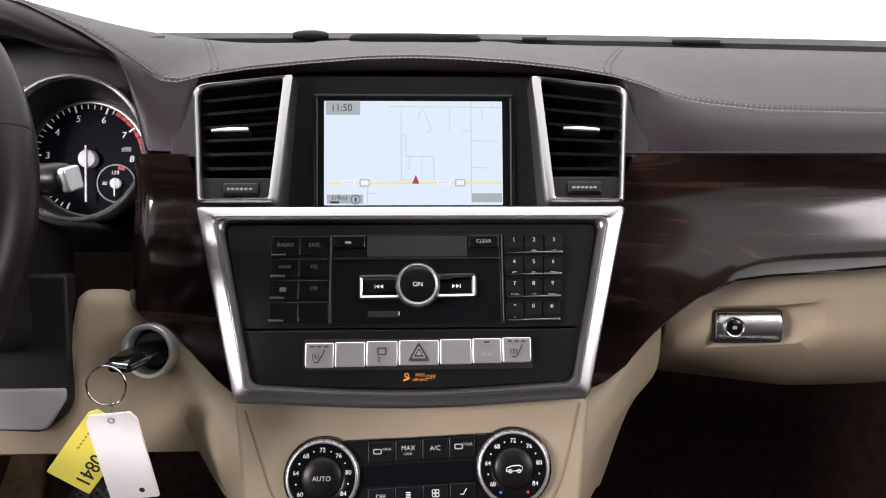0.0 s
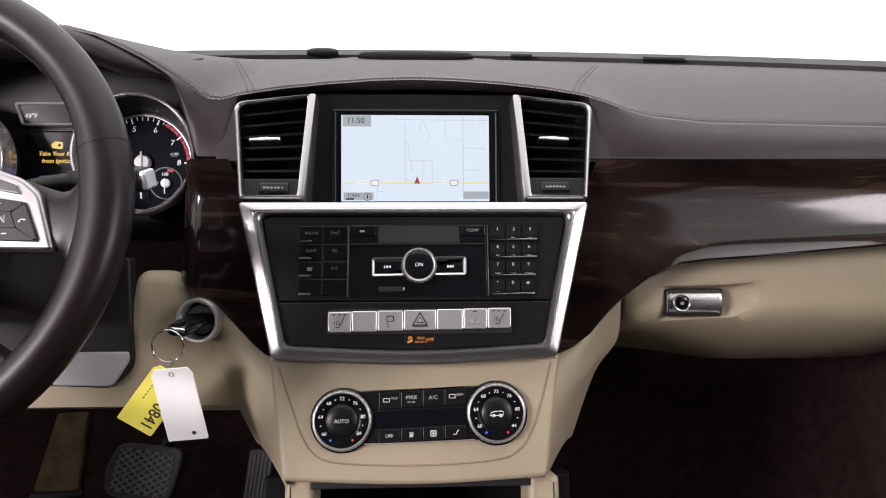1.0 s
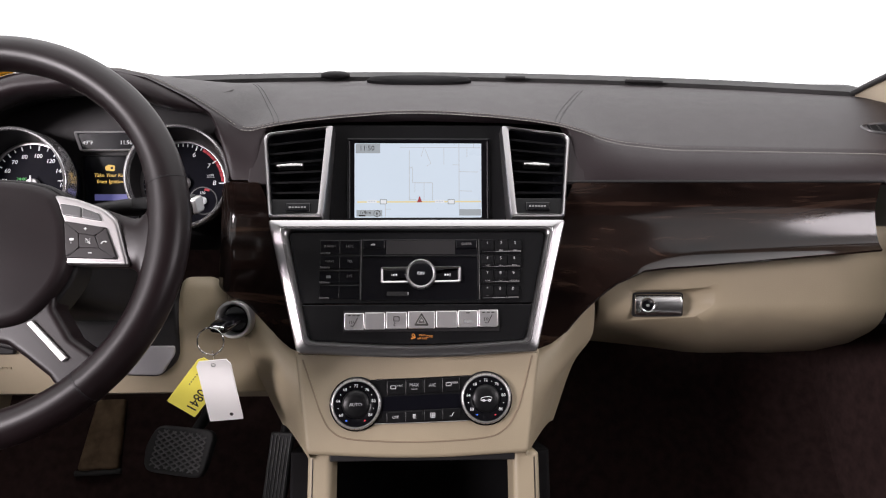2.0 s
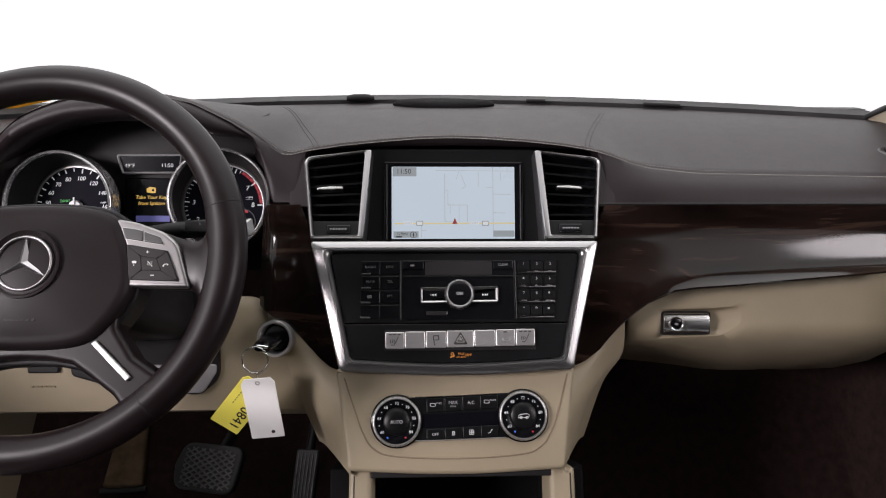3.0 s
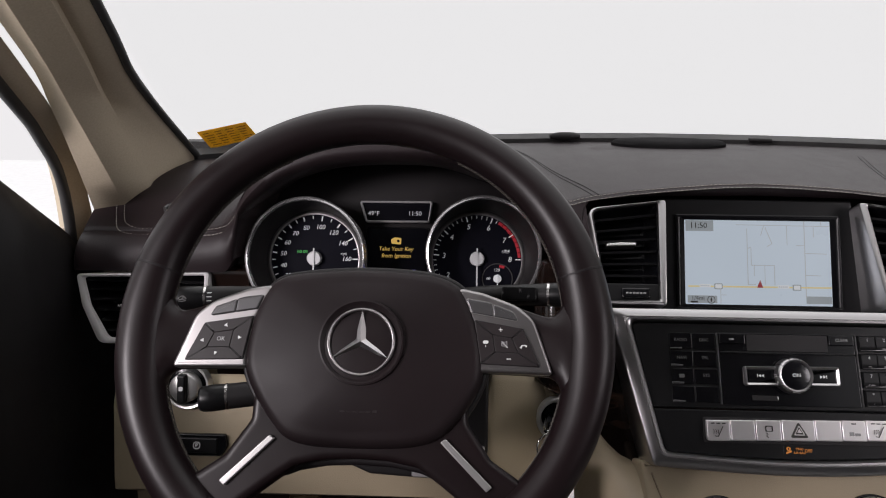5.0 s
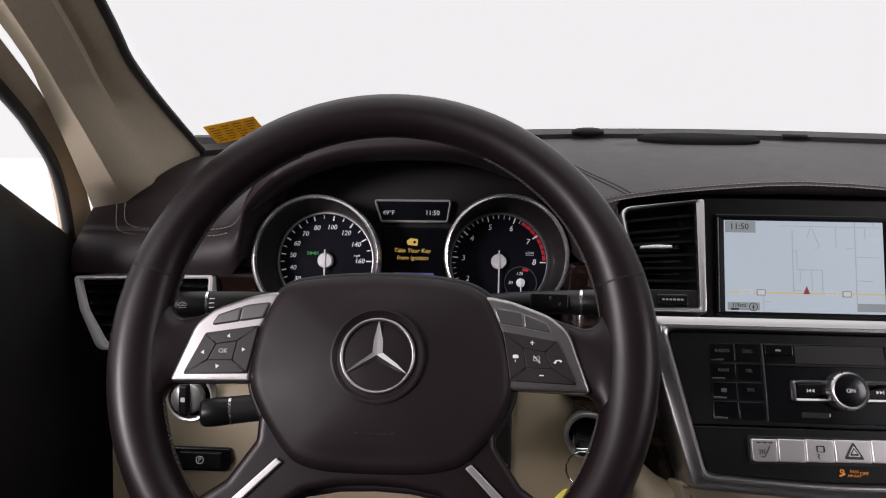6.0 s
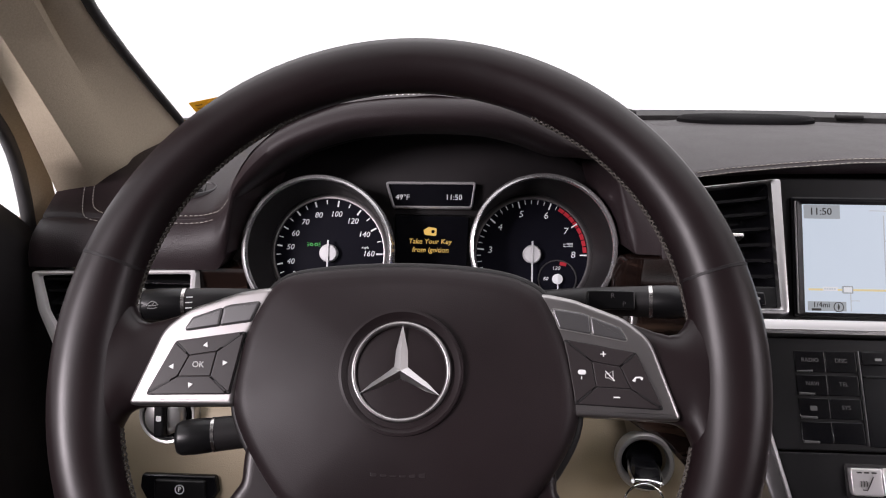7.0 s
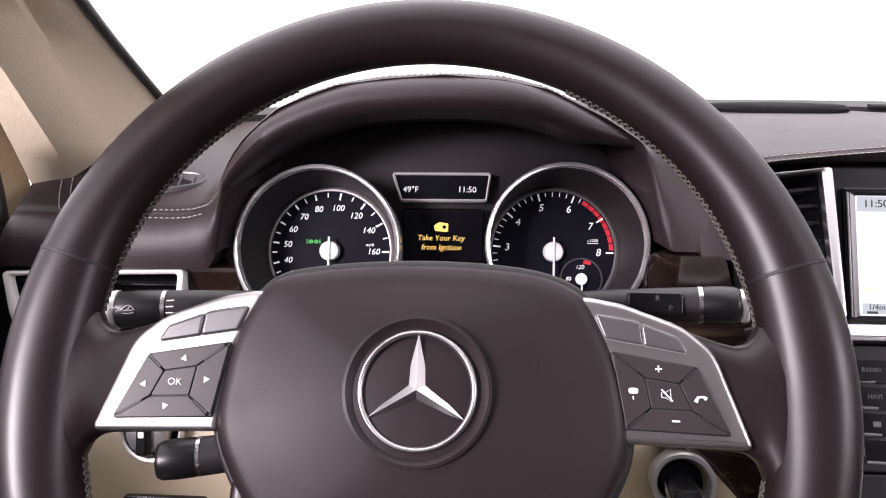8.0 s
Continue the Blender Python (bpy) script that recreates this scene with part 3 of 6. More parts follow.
# oval demister outlets on the dash top, one near each door
for sx in (-1, 1):
    y0 = 0.071 if sx < 0 else 0.10
    z0 = top_z(sx * 0.630, y0)
    out = thing("demister_outlet", Matrix.Translation((sx * 0.630, y0, z0)) @ pose(0, 0, 0, 14, 0, -sx * 12), "oval demister outlet with a grey rim in the dash top", "air outlet", "demister outlets")
    oval = [(0.034 * math.cos(u), 0.018 * math.sin(u)) for u in [2 * math.pi * k / 40 for k in range(40)]]
    part("rim", border(oval, inset(oval, 0.0035), [(0, -0.008), (0, 0.002), (0.5, 0.0035), (1, 0.002), (1, -0.008)]), DARKTITAN, out)
    part("well", plate(inset(oval, 0.0034), -0.012, 0.0012, 0.0005), GRILLE, out)
    for k in range(5):
        x = -0.022 + 0.011 * k
        h = 0.0135 * math.sqrt(max(0.05, 1 - (x / 0.031) ** 2))
        part("louvre", loft([[(x - 0.0008, -h, 0.001), (x - 0.0003, -h, 0.0026), (x + 0.0008, -h, 0.0024), (x + 0.0012, -h, 0.001)], [(x - 0.0008, h, 0.001), (x - 0.0003, h, 0.0026), (x + 0.0008, h, 0.0024), (x + 0.0012, h, 0.001)]]), BLACK, out)

# ---- wood trim and lower panels ----
LEAN_B = math.degrees(math.atan(0.6))
MB = plane_frame(0, -0.04, 0.66, LEAN_B)


def soft_step(v, k):
    return k * math.log1p(math.exp(v / k))


def ease(u):
    u = min(1.0, max(0.0, u))
    return u * u * (3 - 2 * u)


def wood_y(x, z):
    """Upright above, then leaning out; beside the centre stack the lower half drops steeply behind the radio's frame."""
    return -0.006 - 0.60 * soft_step(0.664 - z, 0.006) + 0.30 * (1 - ease((x - 0.20) / 0.07)) * soft_step(0.606 - z, 0.005)


def wood_panel(sx, foot, head, x_cols):
    """Trim beside the centre stack; towards the door it ends in a lip."""
    cols = []
    for x in x_cols:
        zb, zt = curve_at(foot, x), curve_at(head, x)
        lip = ease((x - 0.215) / 0.13)
        col = []
        for i in range(41):
            z = zt + (zb - zt) * i / 40
            g = (0.6985 - z) / (0.6985 - zb)
            # on the driver's side it rolls away round a free end
            end = 40.0 * max(0.0, x - 0.216) ** 2 if sx < 0 else 0.0
            col.append((sx * x, wood_y(x, z) - 0.0078 * lip * g ** 18 + end, z))
        # roll under at the foot
        x_, y_, z_ = col[-1]
        col += [(x_, y_ + 0.0005, z_ - 0.0025), (x_, y_ + 0.003, z_ - 0.004), (x_, y_ + 0.010, z_ - 0.0045), (x_, y_ + 0.05, z_ - 0.004)]
        col.insert(0, (col[0][0], col[0][1] + 0.02, col[0][2] - 0.002))
        cols.append(col)
    return loft(cols, closed=False)


HEAD_R = [(0.172, 0.655), (0.186, 0.6985), (0.80, 0.6985)]
HEAD_L = [(0.172, 0.655), (0.186, 0.6985), (0.224, 0.6985), (0.230, 0.695), (0.2345, 0.687), (0.238, 0.672), (0.240, 0.612), (0.40, 0.612)]
FOOT_R = [(0.1362, 0.5024), (0.1506, 0.507), (0.1629, 0.5126), (0.167, 0.5152), (0.1729, 0.5219), (0.1845, 0.5377), (0.1983, 0.5531), (0.209, 0.5634), (0.2247, 0.5775), (0.2389, 0.5881), (0.27, 0.602), (0.3, 0.606), (0.4, 0.613), (0.57, 0.625), (0.8, 0.63)]
xr = [0.125 + 0.003 * i for i in range(54)] + [0.29 + 0.01 * i for i in range(28)]
part("wood_trim", wood_panel(1, FOOT_R, HEAD_R, xr), WOOD, dash, "glossy dark burl walnut trim")
FOOT_L = [(0.1379, 0.5024), (0.1472, 0.5038), (0.1603, 0.5138), (0.1708, 0.5282), (0.1817, 0.5431), (0.1934, 0.5565), (0.2053, 0.5662), (0.226, 0.5774), (0.2625, 0.5858), (0.4, 0.6)]
part("wood_trim", wood_panel(-1, FOOT_L, HEAD_L, [0.125 + 0.003 * i for i in range(39)]), WOOD, dash)
for sx in (-1, 1):
    wedge = [(sx * x, (z - 0.664) * 1.238) for x, z in ((0.176, 0.6990), (0.201, 0.6990), (0.201, 0.7530), (0.185, 0.7545))]
    ob = part("vent_surround", plate(wedge if sx > 0 else wedge[::-1], -0.020, -0.0065, 0.001), LEATHER, dash)
    ob.matrix_local = plane_frame(0, -0.032, 0.664, math.degrees(math.atan(0.73)))
part("trim_gap", tube([(x, -0.004, 0.6995) for x in (0.178, 0.3, 0.45, 0.565)], 0.0018, 6), BLACK, dash)
part("wood_trim", loft([[(x, 0.040, 0.676), (x, 0.019, 0.6745), (x, 0.0175, 0.668), (x, 0.0185, 0.645), (x, 0.021, 0.62), (x, 0.03, 0.60)] for x in (-0.60, -0.585, -0.57, -0.555)], closed=False), WOOD, dash)

# glove box
GB = plane_frame(0.27, -0.02, 0.55, math.degrees(math.atan(0.3)))
glove = thing("glove_box", GB, "almond vinyl glove box door below the wood trim", "glove box")


def gb(x, z):
    return (x - 0.27, (z - 0.55) * 1.044)


# door: a sheet with a hollow for fingers right of the latch
outer = [gb(0.2275, 0.60), gb(0.2245, 0.555), gb(0.2250, 0.522), gb(0.2215, 0.499), gb(0.2030, 0.464), gb(0.188, 0.415), gb(0.30, 0.395), gb(0.58, 0.395), gb(0.60, 0.43), gb(0.60, 0.64), gb(0.40, 0.625)]
hole = rounded([gb(0.266, 0.5235), gb(0.350, 0.528), gb(0.376, 0.545), gb(0.374, 0.566), gb(0.330, 0.563), gb(0.266, 0.562)], [0.004, 0.012, 0.014, 0.012, 0.006, 0.004], 5)


def ring_like(poly, inner):
    """Points on a polygon in the directions of an inner outline's points."""
    c = Vector((sum(p[0] for p in inner), sum(p[1] for p in inner))) / len(inner)
    out = []
    for p in inner:
        d = (Vector(p) - c).normalized()
        best = None
        for i in range(len(poly)):
            a, b = Vector(poly[i - 1]), Vector(poly[i])
            e = b - a
            den = d.x * e.y - d.y * e.x
            if abs(den) < 1e-12:
                continue
            t = ((a.x - c.x) * e.y - (a.y - c.y) * e.x) / den
            s = ((a.x - c.x) * d.y - (a.y - c.y) * d.x) / den
            if t > 0 and -1e-6 <= s <= 1 + 1e-6 and (best is None or t < best):
                best = t
        out.append(tuple(c + d * best))
    return out


def dense(poly, n):
    out = []
    for i in range(len(poly)):
        a, b = Vector(poly[i]), Vector(poly[(i + 1) % len(poly)])
        out += [tuple(a.lerp(b, j / n)) for j in range(n)]
    return out


hole_d = dense(hole, 4)
out_d = ring_like(rounded(outer, 0.012, 3), hole_d)
rings = [lift(out_d, -0.03), lift(out_d, -0.003), lift(inset(out_d, 0.003), 0.0)]
for f in (0.35, 0.7, 0.93):
    rings.append([(o[0] + (h[0] - o[0]) * f, o[1] + (h[1] - o[1]) * f, 0.002) for o, h in zip(out_d, hole_d)])
hc = Vector((sum(p[0] for p in hole_d), sum(p[1] for p in hole_d))) / len(hole_d)
rings.append(lift(hole_d, 0.0014))
for f, d in ((0.03, 0.0006), (0.08, -0.0008), (0.16, -0.0034), (0.27, -0.0064), (0.42, -0.0090), (0.62, -0.0106), (0.85, -0.0112)):
    rings.append([(*Vector(p).lerp(hc, f), d) for p in hole_d])


def curl(p):
    """Bends the lower lid away under the dashboard; shade is put into its shape."""
    k = max(0.0, -0.006 - p[1])
    return (p[0], p[1] + 0.3 * k * k, p[2] - (15.0 + 10.0 * min(1.0, max(0.0, (0.13 - p[0]) / 0.12))) * k * k)


fine = []
for a, b in zip(rings, rings[1:]):
    n = 10 if (Vector(a[0]) - Vector(b[0])).length > 0.02 else 1
    for q in range(n):
        fine.append([curl(tuple(Vector(u).lerp(Vector(v), q / n))) for u, v in zip(a, b)])
fine.append([curl(p) for p in rings[-1]])
part("door", loft(fine, cap0=False), BEIGE, glove)
latch = part("latch", loft([lift(rrect(0.001, -0.0195, 0.062, 0.008, 0.003), -0.012), lift(rrect(0.001, -0.0195, 0.062, 0.008, 0.003), 0.0)] + [[(x, -0.00575 + (y + 0.00575) * f, h) for x, y in rrect(0.0018, -0.0195, 0.0612, 0.008, 0.003)] for f, h in ((0.96, 0.0020), (0.85, 0.0036), (0.6, 0.0050), (0.3, 0.0056))]), SILVER, glove, "satin silver latch with a key lock")
part("lock_rim", turned([(0.0092, 0.003), (0.0092, 0.0078), (0.0085, 0.0084), (0.0074, 0.0075)], 0.0165, -0.0055), SILVER, latch)
part("lock", turned([(0.0074, 0.003), (0.0074, 0.0074), (0.006, 0.0082), (0.002, 0.0080)], 0.0165, -0.0055), GLOSS, latch)
part("keyhole", plate(rrect(0.0145, -0.0070, 0.0185, -0.0040, 0.001), 0.0078, 0.0086, 0.0003), SATINSILVER, latch)
part("latch_rim", border(rrect(-0.0005, -0.021, 0.0635, 0.0095, 0.004), rrect(0.001, -0.0195, 0.062, 0.008, 0.003), [(0, -0.01), (0, 0.001), (1, 0.001), (1, -0.01)]), BLACK, glove)
# under-dash closing panel
solid("knee_shelf", loft([[(0.13, 0.16, 0.418), (0.13, 0.36, 0.40), (0.13, 0.36, 0.392), (0.13, 0.16, 0.408)], [(0.77, 0.16, 0.418), (0.77, 0.36, 0.40), (0.77, 0.36, 0.392), (0.77, 0.16, 0.408)]]),
      BLACK, "dark panel closing the dashboard underneath", "panel", "structure")
solid("wall_front", box(-0.8, 0.44, 0.3, 0.8, 0.47, 0.76), BLACK, "dark bulkhead behind the dashboard", "wall", "structure")

# left knee panel and the sides of the centre stack
knee_rows = []
for x in [-0.692 + 0.02 * i for i in range(20)] + [-0.296 + 0.004 * i for i in range(31)] + [-0.172]:
    low_z = 0.445
    tail = [(x, -0.060, low_z), (x, -0.02, low_z - 0.004), (x, 0.1, low_z + 0.01)] if x < -0.30 else [(x, -0.058, low_z), (x, -0.02, 0.425), (x, 0.032, 0.378), (x, 0.09, 0.374)]
    tail.insert(1, tuple(Vector(tail[0]).lerp(Vector(tail[1]), 0.2)))
    # the upper edge is rounded off beside the column and falls away towards the wood trim
    edge = min(1.0, max(0.0, (x + 0.288) / 0.016)) if x > -0.30 else 0.0
    drop = 0.003 + 0.016 * (1 - math.sqrt(max(0.0, 1 - (1 - edge) ** 2))) + (1.3 * max(0.0, x + 0.250) ** 1.25)
    knee_rows.append([(x, -0.022, 0.5885 - drop), (x, -0.028, 0.588 - drop), (x, -0.036, 0.578 - drop), (x, -0.045, 0.54), (x, -0.055, 0.50), (x, -0.064, 0.465), (x, -0.066, low_z + 0.006)] + tail)
part("knee_panel", loft(knee_rows, closed=False), BEIGE, dash, "almond vinyl knee panel under the steering column")
for sx, far in ((1, [(0.2215, -0.018, 0.592), (0.2187, -0.0291, 0.559), (0.2201, -0.0328, 0.522), (0.2158, -0.035, 0.501), (0.1957, -0.038, 0.467), (0.1753, -0.046, 0.390)]),
                (-1, [(0.232, -0.035, 0.580), (0.222, -0.045, 0.545), (0.210, -0.052, 0.520), (0.196, -0.062, 0.475), (0.182, -0.066, 0.436), (0.172, -0.062, 0.400)])):
    far_p = smooth_path(far, 4)
    near_p = smooth_path([tuple(MB @ Vector((x, v, w))) for x, v, w in [(0.1420, -0.130, -0.012), (0.1390, -0.148, -0.016), (0.1345, -0.172, -0.0195), (0.1300, -0.200, -0.0200), (0.1255, -0.230, -0.0200), (0.1205, -0.265, -0.0200)]], 4)
    rows = []
    for k in range(9):
        u = k / 8
        w = 1 - (1 - u) ** 1.35
        row = [Vector((a.x + (b.x - a.x) * u, a.y + (b.y - a.y) * w - 0.006 * math.sin(math.pi * u), a.z + (b.z - a.z) * u)) for a, b in zip(near_p, far_p)]
        # the upper edge tucks in behind the foot of the wood
        x, zf = row[0].x, curve_at(FOOT_R if sx > 0 else FOOT_L, row[0].x) + 0.004
        shift = (Vector((x, wood_y(x, zf) + 0.005, zf)) - row[0]) * (1 if k < 8 else 0)
        rows.append([(p.x * sx, p.y + shift.y * (1 - j / (len(row) - 1)) ** 3, p.z + shift.z * (1 - j / (len(row) - 1)) ** 3) for j, p in enumerate(row)])
    part("cheek_panel", loft(rows, closed=False), BEIGE, dash, "almond vinyl side of the centre stack")

# ---- air vents ----
V_LEAN = math.degrees(math.atan(0.73))
KV = 1.238
MV = plane_frame(0, -0.032, 0.664, V_LEAN)


def vent(m, outer, inner, radii, group, slats, tab, wheel, label, silver=None):
    v = thing("air_vent", m, label, "air vent", group)
    o, i = rounded(outer, radii, 4), rounded(inner, [r * 0.7 for r in radii], 4)
    part("frame", border(o, i, [(0, -0.05), (0, 0.0), (0.12, 0.003), (0.5, 0.004), (0.9, 0.0025), (1, -0.001), (1, -0.035)]), silver or RINGSILVER, v, "satin silver vent frame")
    part("duct", loft([lift(i, -0.002), lift(inset(i, 0.004), -0.03), lift(inset(i, 0.006), -0.034)], cap0=False), GLOSS, v)
    ys = [p[1] for p in i]
    lo, hi = min(ys), max(ys)

    def span(y):
        xs = []
        for a, b in zip(i, i[1:] + i[:1]):
            if (a[1] - y) * (b[1] - y) < 0:
                xs.append(a[0] + (b[0] - a[0]) * (y - a[1]) / (b[1] - a[1]))
        return min(xs), max(xs)
    for f, tilt in slats:
        y = lo + (hi - lo) * f
        xa, xb = span(y)
        ya = y - tilt * (xb - xa) / 2
        yb = y + tilt * (xb - xa) / 2
        part("slat", loft([[(xa + 0.001, ya - 0.0012, -0.004), (xa + 0.001, ya + 0.001, -0.003), (xa + 0.001, ya + 0.006, -0.022), (xa + 0.001, ya + 0.0035, -0.022)],
                           [(xb - 0.001, yb - 0.0012, -0.004), (xb - 0.001, yb + 0.001, -0.003), (xb - 0.001, yb + 0.006, -0.022), (xb - 0.001, yb + 0.0035, -0.022)]]), SATIN, v)
    if tab:
        x0, y0, x1, y1 = tab
        part("slider", plate(rounded([(x0, y0 - 0.0020), (x1, y1 - 0.0020), (x1, y1 + 0.0016), ((x0 + x1) / 2, (y0 + y1) / 2 + 0.0024), (x0, y0 + 0.0010)], 0.001, 3), -0.010, 0.0012, 0.001), SILVER, v, "silver slider tab")
    if wheel:
        x0, x1, y = wheel
        part("wheel_plate", plate(rounded(rect(x0 - 0.022, lo + 0.001, x1 + 0.02, y + 0.011), 0.002, 2), -0.02, -0.003, 0.001), SATIN, v)
        part("thumbwheel", plate(rrect(x0 - 0.004, y - 0.005, x1 + 0.004, y + 0.006, 0.002), -0.01, 0.0, 0.0015), GLOSS, v)
        n = 6
        for k in range(n):
            a = x0 + (x1 - x0) * k / n
            part("wheel_mark", plate(rrect(a, y - 0.001, a + (x1 - x0) / n * 0.75, y + 0.001, 0.0004, 1), -0.001, 0.0008, 0.0003), DIM, v)
    return v


def vv(x, z):
    return (x, (z - 0.664) * KV)


R_OUT = [vv(0.1095, 0.664), vv(0.1725, 0.664), vv(0.1855, 0.749), vv(0.1005, 0.7575)]
R_IN = [vv(0.1165, 0.668), vv(0.1688, 0.667), vv(0.1798, 0.7465), vv(0.1105, 0.7545)]
SL = [(0.26, 0), (0.38, 0), (0.50, 0), (0.62, 0), (0.74, 0), (0.86, 0)]


def mirrored(poly):
    return [(-x, y) for x, y in reversed(poly)]


vent(MV, R_OUT, R_IN, [0.003, 0.004, 0.012, 0.003], "centre air vents", [(f, -0.09 * t) for (f, _), t in zip(SL, (0.1, 0.3, 0.5, 0.9, 1.1, 1.3))],
     (0.127, 0.054 * KV + 0.0005, 0.158, 0.053 * KV), (0.131, 0.152, 0.011 * KV), "satin silver framed air vent with black slats beside the display")
vent(MV, mirrored(R_OUT), mirrored(R_IN), [0.003, 0.012, 0.004, 0.003], "centre air vents", [(f, 0.09 * t) for (f, _), t in zip(SL, (0.1, 0.3, 0.5, 0.9, 1.1, 1.3))],
     (-0.167, 0.052 * KV, -0.136, 0.0528 * KV), (-0.150, -0.129, 0.010 * KV), "satin silver framed air vent with black slats beside the display")
ML = plane_frame(-0.67, 0.004, 0.637, math.degrees(math.atan(0.3)))
L_OUT = [(-0.050, -0.042), (0.068, -0.042), (0.074, 0.039), (-0.076, 0.035), (-0.0690, 0.000)]
L_IN = [(-0.0390, -0.0355), (0.062, -0.0365), (0.068, 0.035), (-0.0680, 0.031), (-0.0600, 0.000)]
SLO = [(0.12, 0), (0.28, 0), (0.44, 0), (0.60, 0), (0.76, 0), (0.9, 0)]
vent(ML, L_OUT, L_IN, [0.012, 0.004, 0.004, 0.004, 0.03], "outer air vents", SLO, (-0.03, 0.0, -0.01, 0.0), None, "satin silver framed air vent at the driver's end of the dashboard", LITVENT)
vent(plane_frame(0.67, -0.002, 0.655, math.degrees(math.atan(0.3))), mirrored(L_OUT), mirrored(L_IN), [0.03, 0.004, 0.004, 0.004, 0.012], "outer air vents", SLO, (0.01, 0.0, 0.03, 0.0), None,
     "satin silver framed air vent at the passenger's end of the dashboard", LITVENT)

# ---- navigation display ----
A_LEAN = math.degrees(math.atan(0.42))
MA = plane_frame(0, 0.001, 0.652, A_LEAN)
nav = thing("navigation_display", MA, "navigation display showing a pale street map at 11:50", "display")
part("housing", plate(rounded([(-0.112, -0.006), (0.112, -0.006), (0.104, 0.116), (-0.104, 0.116)], 0.003, 2), -0.03, -0.006, 0.002), SATIN, nav)
part("bezel", border(rrect(-0.0865, -0.003, 0.0885, 0.0985, 0.002), rrect(-0.0775, 0.001, 0.0782, 0.0925, 0.001),
                     [(0, -0.008), (0, -0.0030), (0.3, -0.0024), (0.6, -0.0028), (1, -0.0032), (1, -0.0055)]), GLOSS, nav, "gloss black bezel")
for x in (-0.0835, 0.0855):
    part("bezel_edge", tube([(x, 0.0, -0.0024), (x, 0.048, -0.0022), (x, 0.095, -0.0024)], 0.0008, 6), DARKTITAN, nav)
screen = part("screen", plate(rect(-0.0775, 0.001, 0.0782, 0.0925), -0.006, -0.0035, 0.0003, 1), MAPBG, nav, "lit pale map screen")
W0, W1 = -0.0036, -0.0031


def sx_(px):
    return -0.0765 + (px - 573) / 316 * 0.1545


def sy_(py):
    return 0.0925 - (py - 177) / 184 * 0.0905


for x0, y0, x1, y1, w in ((708, 195, 708, 320, 1.6), (708, 240, 716, 236, 1.4), (716, 238, 716, 275, 1.4), (716, 276, 766, 276, 1.6), (766, 276, 766, 318, 1.6), (745, 276, 745, 318, 1.2), (722, 276, 722, 300, 1.2),
                           (685, 187, 888, 188, 1.4), (745, 188, 738, 210, 1.3), (748, 192, 762, 228, 1.3), (762, 228, 752, 234, 1.3), (795, 188, 795, 230, 1.3), (833, 177, 833, 345, 1.8), (833, 248, 880, 249, 1.5),
                           (833, 296, 866, 297, 1.5), (853, 190, 853, 212, 1.3), (870, 177, 870, 187, 1.3), (815, 231, 833, 231, 1.2), (648, 328, 648, 360, 1.4), (648, 342, 662, 342, 1.2), (766, 320, 766, 300, 1.2), (708, 318, 725, 318, 1.2)):
    part("map_road", bar2d((sx_(x0), sy_(y0)), (sx_(x1), sy_(y1)), w * 0.00045, W0, W1), MAPROAD, screen)
bm = bar2d((sx_(578), sy_(324)), (sx_(888), sy_(323)), 0.0017, W0, W1 + 0.0001)
part("map_highway", bm, MAPYEL, screen)
part("map_pointer", loft([lift([(sx_(727), sy_(325)), (sx_(740), sy_(325)), (sx_(734), sy_(309))], W0), lift([(sx_(727), sy_(325)), (sx_(740), sy_(325)), (sx_(734), sy_(309))], W1 + 0.0003)]), MAPRED, screen, "red position arrow")
part("clock_box", plate(rect(sx_(574), sy_(202), sx_(635), sy_(178)), W0, W1, 0.0001, 1), MAPBOX, screen)
text("11:50", sx_(602), sy_(190), W1 + 0.0002, 0.0085, INK, screen)
part("scale_box", plate(rect(sx_(576), sy_(360), sx_(640), sy_(344)), W0, W1, 0.0001, 1), MAPBOX, screen)
text("1/4mi", sx_(598), sy_(350), W1 + 0.0002, 0.0062, INK, screen)
part("scale_bar", plate(rect(sx_(582), sy_(360), sx_(598), sy_(356)), W1, W1 + 0.0002, 0.0001, 1), INK, screen)
part("compass_ring", border(circle(sx_(627), sy_(353), 0.0042, 24), circle(sx_(627), sy_(353), 0.0036, 24), [(0, W0), (0, W1 + 0.0003), (1, W1 + 0.0003), (1, W0)]), INK, screen)
part("compass_needle", plate([(sx_(627) - 0.001, sy_(353)), (sx_(627), sy_(353) - 0.003), (sx_(627) + 0.001, sy_(353)), (sx_(627), sy_(353) + 0.003)], W0, W1 + 0.0003, 0.0001, 1), INK, screen)
for px in (643, 813):
    part("road_shield", border(rrect(sx_(px - 9), sy_(330), sx_(px + 9), sy_(317), 0.001, 2), rrect(sx_(px - 7), sy_(328), sx_(px + 7), sy_(319), 0.0006, 2), [(0, W0), (0, W1 + 0.0004), (1, W1 + 0.0004), (1, W0)]), MAPBOX, screen)
    part("road_shield_face", plate(rect(sx_(px - 7), sy_(328), sx_(px + 7), sy_(319)), W0, W1 + 0.0003, 0.0001, 1), MAPWHITE, screen)
for px in (614, 784):
    part("road_label", plate(rect(sx_(px - 12), sy_(326), sx_(px + 12), sy_(319)), W0, W1 + 0.0003, 0.0001, 1), MAPWHITE, screen)
    for k in range(5):
        part("label_bar", plate(rect(sx_(px - 10 + 4 * k), sy_(324), sx_(px - 7.5 + 4 * k), sy_(321)), W0, W1 + 0.0005, 0.0001, 1), MAPROAD, screen)
